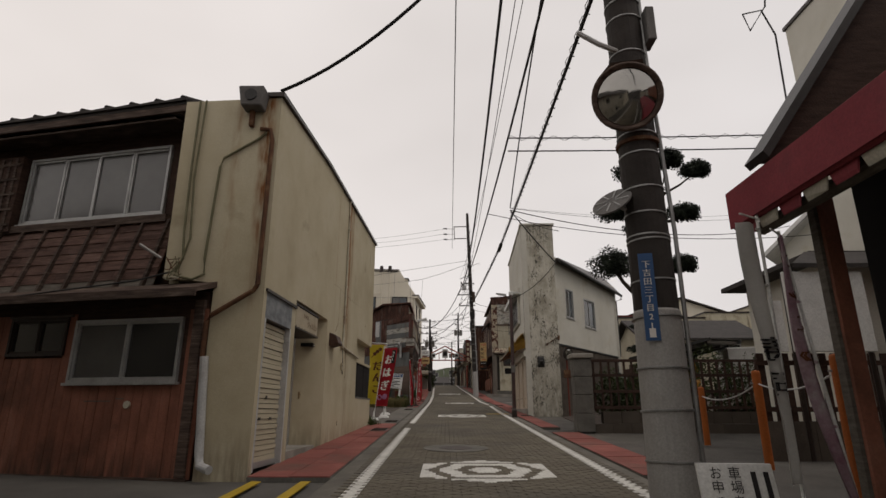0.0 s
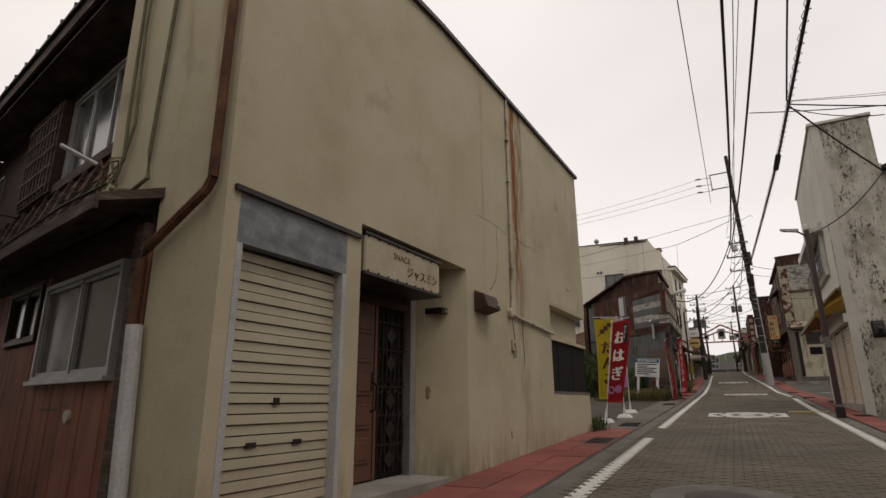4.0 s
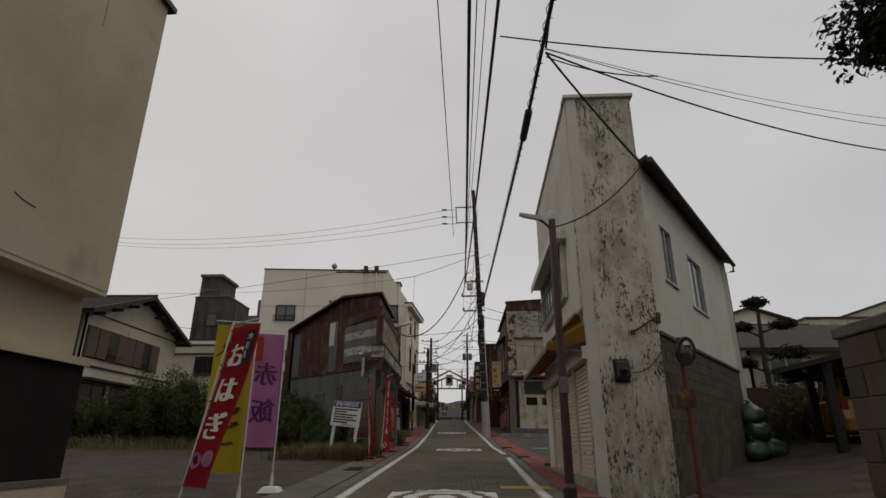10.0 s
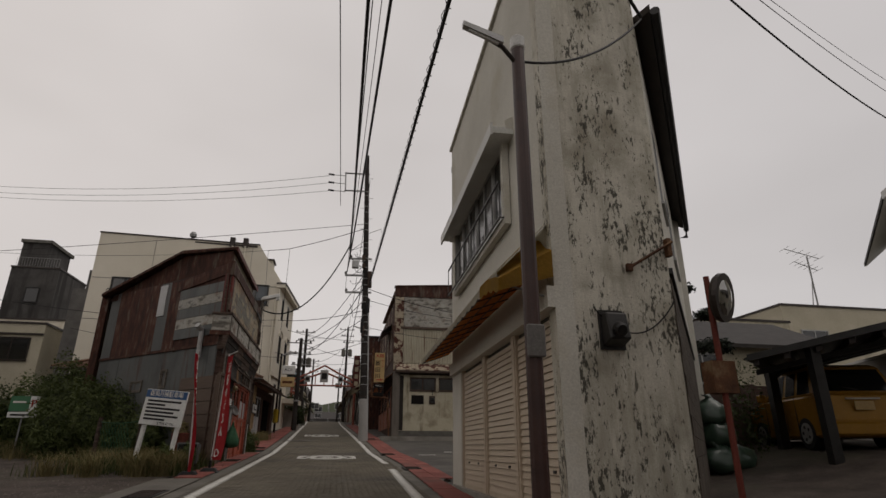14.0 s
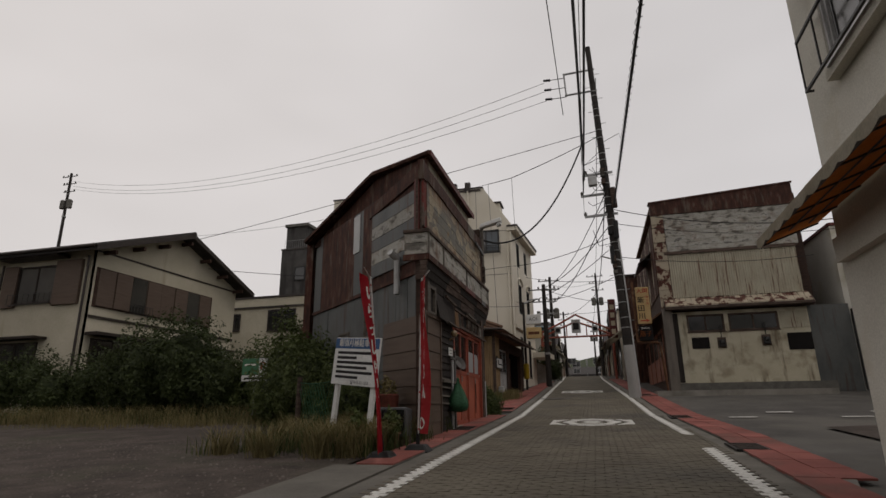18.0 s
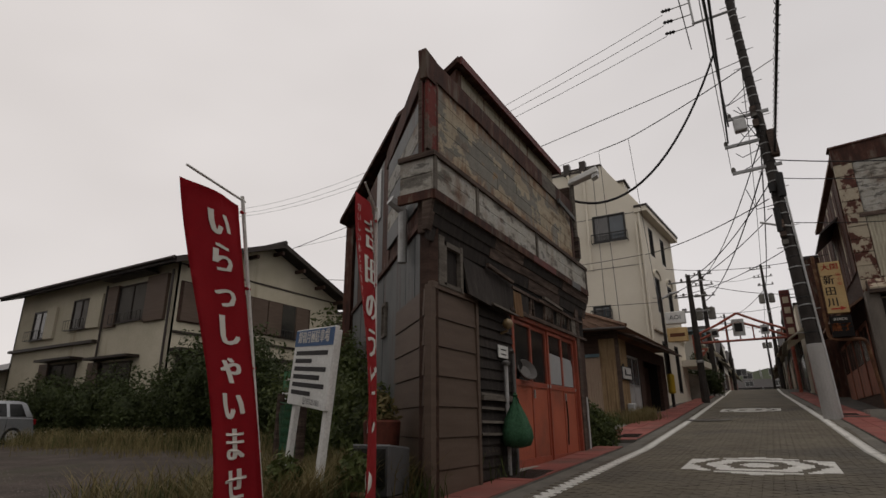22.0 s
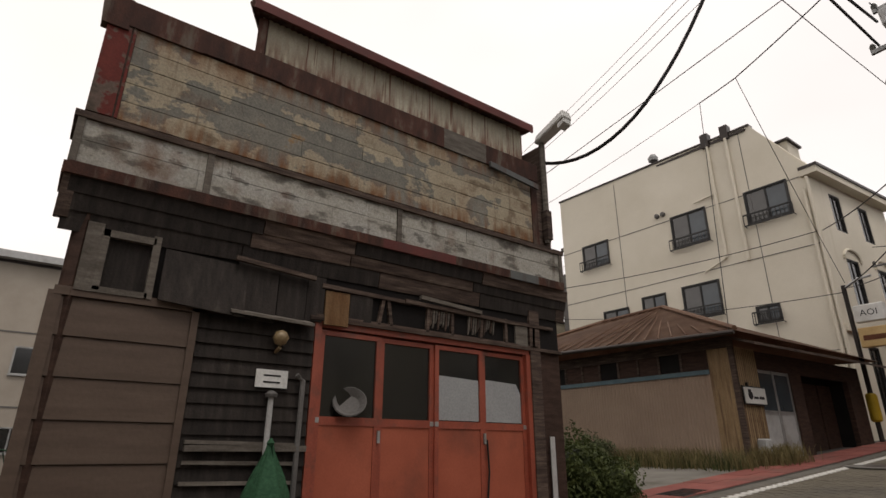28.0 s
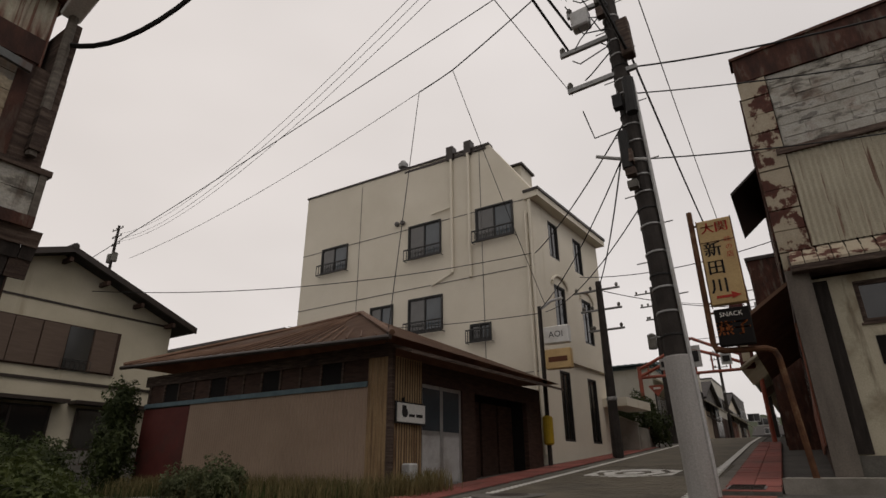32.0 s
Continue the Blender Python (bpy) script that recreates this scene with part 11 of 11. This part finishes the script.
for u, v in ((0.3, 0.02), (0.35, 0.95), (0.04, 0.5)):
    q = cp_roof(u, v)
    part("post", box(q.x - 0.1, q.y - 0.07, gz(q.y), q.x + 0.1, q.y + 0.07, q.z - 0.02), BLACK_METAL, cp)
# Dark panels added in place of the deep shade under the roof.
part("back_screen", box(10.2, 31.2, gz(31), 14.0, 31.35, 3.6), DARK_WOOD, cp)
part("side_screen", hexa(bmesh.new(), [(8.75, 27.6, 1.3), (11.3, 29.2, 1.3), (11.25, 29.28, 1.3), (8.7, 27.68, 1.3), (8.75, 27.6, 3.1), (11.3, 29.2, 3.4), (11.25, 29.28, 3.4), (8.7, 27.68, 3.1)]), DARK_WOOD, cp)
for k, (x, y, r, h) in enumerate(((8.12, 26.6, 0.36, 0.75), (8.62, 26.75, 0.36, 0.78), (8.3, 26.72, 0.34, 1.2), (8.28, 26.85, 0.34, 1.6))):
    t = thing("rubbish_bag", (x, y, gz(y)), "tied green rubbish bag in the heap by the wall", "bag", "rubbish bags")
    z0 = gz(y) + h - 0.52
    bm = turned([(0.1, 0), (r * 0.9, 0.06), (r, 0.2), (r * 0.85, 0.36), (r * 0.4, 0.46), (0.05, 0.5), (0.09, 0.58)], (x, y, z0), (0, 0, 1), 18)
    for v in bm.verts:
        v.co.x += 0.045 * math.sin(31 * v.co.z + 13 * v.co.y); v.co.y += 0.045 * math.cos(27 * v.co.z + 11 * v.co.x); v.co.z += 0.035 * math.sin(17 * v.co.x + 9 * v.co.y + k)
    part("film", bm, BAG_GREEN, t, smooth=True)
    part("knot", turned([(0.03, 0), (0.045, 0.03), (0.02, 0.06)], (x, y, z0 + 0.5), (0, 0, 1), 8), BAG_GREEN, t)
tw_ = thing("tiled_wall", (16, 29, gz(29)), "white tiled boundary wall with narrow slits", "wall")
TWF = Face((14.63, 30.4), (13.1, 26.0))
part("wall_body", TWF.wall(0, TWF.length, 1.2, 3.92, [(1.3, 1.43, 2.35, 3.5), (2.15, 2.28, 2.35, 3.5), (3.1, 3.23, 2.35, 3.5)], 0.3), TILE_W, tw_)
part("coping", TWF.box(-0.05, TWF.length + 0.03, 3.92, 3.98, -0.33, 0.03), WHITE, tw_)
part("slit_back", TWF.box(1.1, 3.5, 2.2, 3.6, -0.34, -0.31), BLACK_BOARD, tw_)
TWG = Face((13.1, 26.0), (17.2, 24.4))
part("return_wall", TWG.wall(0, TWG.length, 1.2, 3.92, (), 0.3), TILE_W, tw_)
part("return_coping", TWG.box(0.03, TWG.length, 3.92, 3.98, -0.33, 0.03), WHITE, tw_)
part("letter_box", TWG.box(0.3, 0.75, 3.0, 3.2, 0.0, 0.12), ALU, tw_, bevel=0.01)
g2, S2, E2, N2, W2 = gable_house("white_gable_house", "white house with deep white eaves and a dark roof", 15.6, 23, 28.5, 35, 1.0, 10.1, 13.1, "y", PLASTER_W, DARK_TILE, over=0.9, soffit=WHITE)
wins(S2, g2, [(1.5, 3.2, 6.4, 7.7), (5.5, 7.2, 6.4, 7.7)])
part("bargeboard", hexa(bmesh.new(), [(14.7, 27.52, 9.35), (19.3, 27.52, 13.1), (19.3, 27.59, 13.1), (14.7, 27.59, 9.35), (14.7, 27.52, 9.6), (19.3, 27.52, 13.35), (19.3, 27.59, 13.35), (14.7, 27.59, 9.6)]), WHITE, g2)
part("balcony", box(16.2, 27.6, 4.2, 20.2, 28.45, 5.2), PLASTER_W, g2)
part("dish", turned([(0.001, 0.0), (0.25, 0.04), (0.4, 0.14), (0.41, 0.15)], (15.9, 28.2, 5.9), (-0.6, -0.7, 0.3), 20), BLACK_METAL, g2)
part("dish_arm", rod([(15.9, 28.2, 5.85), (15.95, 28.52, 5.7)], 0.03, 6), GALV, g2)
pv_ = Vector((14.7, 27.6, 0))
g2.matrix_basis = Matrix.Translation((3.26, 2.4, 0.1)) @ Matrix.Translation(pv_) @ Matrix.Rotation(math.radians(-43), 4, "Z") @ Matrix.Translation(-pv_) @ g2.matrix_basis
for i, (x0, x1, y0, y1, top, m) in enumerate(((13, 20, 42.5, 50, 8.0, HOUSE_WALL), (20.3, 25.6, 43, 52, 8.5, CREAM_WALL), (26.2, 35, 44, 52, 9.8, HOUSE_WALL))):
    t, a, b, c, d = flat_house("back_house", "cream flat-roofed house beyond the yard", x0, x1, y0, y1, 1.9, top, m)
    wins(a, t, [(1.0, 2.8, top - 2.6, top - 1.4), (3.9, 5.4, top - 2.6, top - 1.4)])
lr, a, b, c, d = gable_house("low_house", "low house with a dark tiled roof", 12.6, 19.5, 35, 41, 1.6, 5.6, 7.0, "x", HOUSE_WALL, DARK_TILE, over=0.5)
wins(a, lr, [(0.8, 2.2, 4.1, 5.2), (4.3, 5.9, 4.1, 5.2)])
sp2 = thing("small_pine", (12.3, 33, gz(33) + 0.7), "small garden pine with open branches", "tree")
part("trunk", rod([(12.35, 33, 2.0), (12.2, 33, 4.5), (12.32, 33, 6.9)], 0.12, 8, r1=0.06), BARK, sp2)
for k, b in enumerate(((12.3, 33, 7.0, 0.45, 0.4, 0.16), (13.2, 33, 6.15, 0.45, 0.4, 0.18), (11.5, 32.9, 6.0, 0.5, 0.4, 0.15), (13.3, 33.1, 5.1, 0.7, 0.5, 0.25), (11.4, 33.1, 4.7, 0.6, 0.5, 0.22))):
    part("branch", rod([(12.25, 33, b[2] - 0.35), (b[0], b[1], b[2] - 0.03)], 0.05, 5, r1=0.02), BARK, sp2)
    leaves("needle_pad", [b], 900, 0.07, 80 + k, PINE, sp2, up=0.9, shell=0.3)
tv = thing("tv_antenna", (29.3, 44.5, 9.8), "thin metal television antenna on a lattice mast", "antenna")
part("mast", rod([(29.3, 44.5, 9.7), (29.3, 44.5, 13.2)], 0.05, 6), GALV, tv)
part("mast_leg", rod([(28.9, 44.5, 9.7), (29.25, 44.5, 11.5)], 0.03, 5), GALV, tv)
for z, l in ((13.3, 1.6), (12.5, 1.1)):
    part("boom", rod([(29.3 - l, 44.4, z + 0.25), (29.3 + l * 0.6, 44.6, z - 0.15)], 0.025, 5), GALV, tv)
    for k in range(6):
        q = Vector((29.3 - l, 44.4, z + 0.25)).lerp(Vector((29.3 + l * 0.6, 44.6, z - 0.15)), k / 5)
        part("element", rod([q + Vector((-0.1, -0.5, 0)), q + Vector((0.1, 0.5, 0))], 0.012, 4), GALV, tv)

# ---- the street further up, both sides ----
rng5 = random.Random(12)
LROW = [(65.5, 71.2, 7.5, PLASTER_W, "blue"), (71.6, 76, 8.6, APT_WALL, "x"), (77, 84, 9.6, PLASTER_T, "flat"), (85, 93, 9.2, GREY_MORTAR, "x"), (94, 103, 10.6, PLASTER_W, "flat"), (104, 114, 10.2, APT_WALL, "x"), (115, 128, 11.5, GREY_MORTAR, "flat")]
RROW = [(56.6, 61.5, 9.4, RUST, "flat"), (62, 68, 8.2, APT_WALL, "flat"), (68.6, 75, 9.0, PLASTER_W, "x"), (75.6, 83, 10.2, GREY_MORTAR, "flat"), (84, 92, 9.4, APT_WALL, "x"), (93, 102, 11.0, PLASTER_T, "flat"), (103, 114, 10.4, PLASTER_W, "x"), (115, 128, 11.8, APT_WALL, "flat")]
for side, row in ((-1, LROW), (1, RROW)):
    for y0, y1, top, m, kind_ in row:
        xe = LEFT_LINE((y0 + y1) / 2) - 1.3 if side < 0 else RIGHT_LINE((y0 + y1) / 2) + 1.4
        x0, x1 = (xe - 7.5, xe) if side < 0 else (xe, xe + 7.5)
        zg = gz(y0) - 0.3
        lab = "old shop house further up the street with shuttered front"
        if kind_ == "x":
            t, S, E5, N5, W5 = gable_house("street_house", lab, x0, x1, y0, y1, zg, top - 1.2, top + 0.4, "x", m, DARK_TILE, over=0.35)
        else:
            t, S, E5, N5, W5 = flat_house("street_house", lab if kind_ != "blue" else "white shop house with a blue metal roof edge", x0, x1, y0, y1, zg, top, m, coping=BLUE_TRIM if kind_ == "blue" else BROWN_METAL)
        F = E5 if side < 0 else W5
        n = max(2, int((y1 - y0) / 2.2))
        st = (y1 - y0) / n
        for k in range(n):
            window(F, st * k + 0.35, st * (k + 1) - 0.35, top - 2.6, top - 1.4, t, w=0.05, panes=2, fr_mat=ALU if rng5.random() < 0.6 else BROWN_METAL, glass=rng5.choice((GLASS_DARK, GLASS_GREY)), depth=0.045)
            part("shop_shutter", F.box(st * k + 0.15, st * (k + 1) - 0.15, zg + 0.4, zg + 2.7, 0.0, 0.04), rng5.choice((SHUTTER, GLASS_DARK, BROWN_BOARD, DARK_WOOD)), t)
        wins(S, t, [(5.2, 6.4, top - 2.6, top - 1.5)] if side < 0 else [(1.0, 2.2, top - 2.6, top - 1.5)], panes=1)
        if rng5.random() < 0.75 or y0 < 63:
            part("street_awning", hexa(bmesh.new(), [F.p(0.1, zg + 2.9, 0.9), F.p(y1 - y0 - 0.1, zg + 2.9, 0.9), F.p(y1 - y0 - 0.1, zg + 3.5, 0.0), F.p(0.1, zg + 3.5, 0.0), F.p(0.1, zg + 2.96, 0.9), F.p(y1 - y0 - 0.1, zg + 2.96, 0.9), F.p(y1 - y0 - 0.1, zg + 3.58, 0.0), F.p(0.1, zg + 3.58, 0.0)]), rng5.choice((ROOF_TIN, AWN_W, CREAM_TIN)), t)
        if kind_ == "blue":
            rf_ = part("metal_roof", hexa(bmesh.new(), [(x0 - 0.3, y0 - 0.4, top + 0.14), (x1 + 0.3, y0 - 0.4, top + 0.14), (x1 + 0.3, y1 + 0.3, top + 0.5), (x0 - 0.3, y1 + 0.3, top + 0.5), (x0 - 0.3, y0 - 0.4, top + 0.2), (x1 + 0.3, y0 - 0.4, top + 0.2), (x1 + 0.3, y1 + 0.3, top + 1.1), (x0 - 0.3, y1 + 0.3, top + 1.1)]), BLUE_TRIM, t, "blue metal roof")
            for k in range(22):
                part("seam", rod([(x0 + 0.37 * k, y0 - 0.41, top + 0.2), (x0 + 0.37 * k, y1 + 0.3, top + 1.1)], 0.025, 5), BLUE_TRIM, rf_)
rw = thing("retaining_wall", (-2.6, 58.2, gz(58.2)), "low sloping concrete retaining wall with a capped top", "wall")
part("stem", hexa(bmesh.new(), [(-4.6, 57.9, 3.0), (-1.9, 57.9, 3.0), (-1.9, 58.1, 3.0), (-4.6, 58.1, 3.0), (-4.6, 57.9, 5.3), (-1.9, 57.9, 4.15), (-1.9, 58.1, 4.15), (-4.6, 58.1, 5.3)]), CONCRETE, rw)
part("cap", hexa(bmesh.new(), [(-4.6, 57.85, 5.3), (-1.86, 57.85, 4.15), (-1.86, 58.15, 4.15), (-4.6, 58.15, 5.3), (-4.6, 57.85, 5.38), (-1.86, 57.85, 4.23), (-1.86, 58.15, 4.23), (-4.6, 58.15, 5.38)]), CONCRETE, rw)
part("street_return", box(-2.1, 58.15, 3.0, -1.9, 60.5, 4.1), CONCRETE, rw)
for nm_, bl_, sd_ in (("bush", [(-2.3, 60.6, 4.9, 0.7, 0.6, 0.75), (-1.7, 60.2, 4.2, 0.6, 0.6, 0.7)], 61), ("bush", [(-3.6, 60.8, 4.9, 0.8, 0.6, 0.6), (-4.7, 61.0, 4.9, 0.8, 0.6, 0.6)], 62)):
    t = thing(nm_, (bl_[0][0], bl_[0][1], gz(bl_[0][1])), "dark clipped bush behind the retaining wall", "bush")
    leaves("foliage", bl_, 5000, 0.06, sd_, LEAF_A, t)
    for b in bl_:
        part("stem", rod([(b[0], b[1], gz(b[1]) - 0.05), (b[0] + 0.04, b[1], b[2])], 0.04, 6, r1=0.02), BARK, t)
sg = thing("stop_sign", (-2.45, 65.0, gz(65.0)), "red triangular stop sign on a thin pole", "sign")
part("pole", rod([(-2.45, 65.05, gz(65.0)), (-2.45, 65.05, 6.55)], 0.03, 8), GALV, sg)
SF = Face((-2.95, 65.0), (-1.95, 65.0))
part("plate", SF.slab([(0.5, 5.95), (0.9, 6.48), (0.86, 6.53), (0.14, 6.53), (0.1, 6.48)], 0.0, 0.012), RED_FRAME, sg)
part("lettering", SF.box(0.33, 0.67, 6.33, 6.42, 0.012, 0.016), INK_WHITE, sg)
vs = thing("vertical_shop_sign", (2.2, 57.4, 6.0), "tall dark red vertical shop sign on a bracket", "sign")
part("panel", box(2.05, 57.3, 5.8, 2.5, 57.5, 8.2), RED_TIN, vs, bevel=0.05)
for k in range(4):
    part("character_bar", box(2.15, 57.29, 6.05 + 0.5 * k, 2.4, 57.3, 6.35 + 0.5 * k), SIGN_CREAM, vs)
part("bracket", rod([(2.5, 57.4, 7.8), (3.0, 57.4, 7.8)], 0.03, 6), GALV, vs)
part("bracket", rod([(2.5, 57.4, 6.1), (3.0, 57.4, 6.1)], 0.03, 6), GALV, vs)
# buildings that close the place behind the start and round about
for x0, x1, y0, y1, top, m, al in ((-14, -3.4, -14, 3.2, 6.4, PLASTER_T, "y"), (-14, -3.6, -32, -15, 7.0, APT_WALL, "x"), (4.2, 14, -32, -8, 6.8, PLASTER_W, "y"), (-26, -13, 0, 7, 6.2, APT_WALL, "x"), (-6, 6, -60, -46, 7.5, GREY_MORTAR, "x"),
                                   (-24, -12.5, 9.6, 17, 6.5, PLASTER_T, "x"), (12, 24, 2, 12, 6.2, APT_WALL, "x"), (20, 32, 14, 25, 6.6, PLASTER_W, "y"), (-60, -42, 20, 40, 6.8, APT_WALL, "y"), (-58, -44, 66, 80, 9.4, GREY_MORTAR, "x"), (-9, -0.6, 131, 140, 4.2, GREY_MORTAR, "x"), (-0.4, 7, 132, 142, 4.6, BLOCK, "x"), (-6, 6, 165, 178, 8.5, GREY_MORTAR, "x"), (18, 30, 56, 70, 10.5, APT_WALL, "y")):
    zg = min(gz(y0), gz(y1)) - 0.2
    t, S, E5, N5, W5 = gable_house("background_house", "plain two-storey house closing the neighbourhood", x0, x1, y0, y1, zg, top - 1.2 + zg * 0.3, top + 0.8 + zg * 0.3, al, m, DARK_TILE)
    for F in (S, E5, N5, W5):
        wins(F, t, [(F.length * 0.15, F.length * 0.15 + 1.6, zg + 4.0, zg + 5.1), (F.length * 0.6, F.length * 0.6 + 1.6, zg + 4.0, zg + 5.1), (F.length * 0.35, F.length * 0.35 + 1.8, zg + 1.1, zg + 2.3)])

hl = thing("wooded_hill", (0, 240, 5.3), "low wooded hill closing the far end of the street", "hill", kind="structure")
hb = bmesh.new()
prev = None
for i in range(61):
    x = -150 + 5 * i
    h = 13 + 4 * math.sin(i * 0.31) + 2.2 * math.sin(i * 0.83 + 1) + 1.1 * math.sin(i * 2.3)
    cur = [hb.verts.new((x, 225, 5.0)), hb.verts.new((x, 245, 5.3 + h * 0.65)), hb.verts.new((x, 262, 5.3 + h)), hb.verts.new((x, 300, 5.0))]
    if prev:
        for k in range(3):
            hb.faces.new((prev[k], cur[k], cur[k + 1], prev[k + 1]))
    prev = cur
part("slope", hb, LEAF_A, hl)

# ---- paving, piece by piece ----
def paver_shape(x, y, z, half=0.097):
    """One interlocking block: a bent bar with bevelled-looking top and six sides."""
    o = [(-half, -0.036), (0, -0.056), (half, -0.036), (half, 0.054), (0, 0.034), (-half, 0.054)]
    sl = 0.045 if y < 37.4 else 0.075
    return [(x + a, y + b, z + sl * b) for a, b in o] + [(x + a, y + b, z + sl * b - 0.012) for a, b in o]


PF_FACES = [(0, 1, 4, 5), (1, 2, 3, 4)] + [(i + 6, (i + 1) % 6 + 6, (i + 1) % 6, i) for i in range(6)]
MON = [(0.55, 8.15), (0.6, 21.45), (0.82, 35.2), (0.35, 48.0)]


bags = {"grey": ([], []), "white": ([], [])}
shared = {}
rng6 = random.Random(77)
y, r = 5.25, 0
while y < 50.0:
    x = LEFT_LINE(y) - 0.1 + (0.1 if r % 2 else 0.0)
    while x < RIGHT_LINE(y) + 0.12:
        key = "grey"
        z = gz(y) + 0.012 + rng6.uniform(-0.0015, 0.002)
        if 19.9 < y < 21.6:
            if key not in shared:
                me = bpy.data.meshes.new("paver")
                me.from_pydata(paver_shape(0, 20.0, 0), [], PF_FACES)
                me.transform(Matrix.Translation((0, -20.0, 0)))
                me.materials.append(PAVER)
                shared[key] = me
            ob = new("paver", shared[key])
            ob.parent = road
            ob.matrix_basis = Matrix.Translation((x, y, z))
        else:
            v, f = bags[key]
            b = len(v)
            v += paver_shape(x, y, z)
            f += [tuple(i + b for i in q) for q in PF_FACES]
        x += 0.2
    y += 0.095
    r += 1
for cx, cy in MON:
    for j in range(-10, 11):
        y = cy + 0.095 * j
        for i in range(-18, 19):
            x = cx + 0.05 * i
            dx, dy = abs(x - cx) / 0.88, abs(y - cy) / 0.98
            q = max(dy * 0.95, 0.8 * dx + 0.35 * dy)
            if dx <= 1 and dy <= 0.58 + 0.42 * (1 - dx) and (q > 0.73 or 0.38 < q < 0.58 or q < 0.2):
                v, f = bags["white"]
                b = len(v)
                v += paver_shape(x, y + (0.008 if i % 4 < 2 else -0.008), gz(y) + 0.0165, 0.0252)
                f += [tuple(n_ + b for n_ in w_) for w_ in PF_FACES]
y, r = 5.25, 0
while y < 50.0:
    for fl, g0, g1 in ((LEFT_LINE, 15.6, 17.5), (RIGHT_LINE, 30.7, 32.5)):
        if not g0 < y < g1:
            v, f = bags["white"]
            b = len(v)
            v += paver_shape(fl(y) + (0.022 if r % 2 else -0.022), y, gz(y) + 0.0165, 0.07)
            f += [tuple(i + b for i in q) for q in PF_FACES]
    y += 0.095
    r += 1
for key, nm, m in (("grey", "paver_field", PAVER), ("white", "white_paver_field", PAVER_W)):
    me = bpy.data.meshes.new(nm)
    me.from_pydata(bags[key][0], [], bags[key][1])
    link(nm, me, m, road, "interlocking olive-grey street blocks" if key == "grey" else "white blocks of the street lines and figures", "stuff")
for q in PAVED:
    pavement(*q)
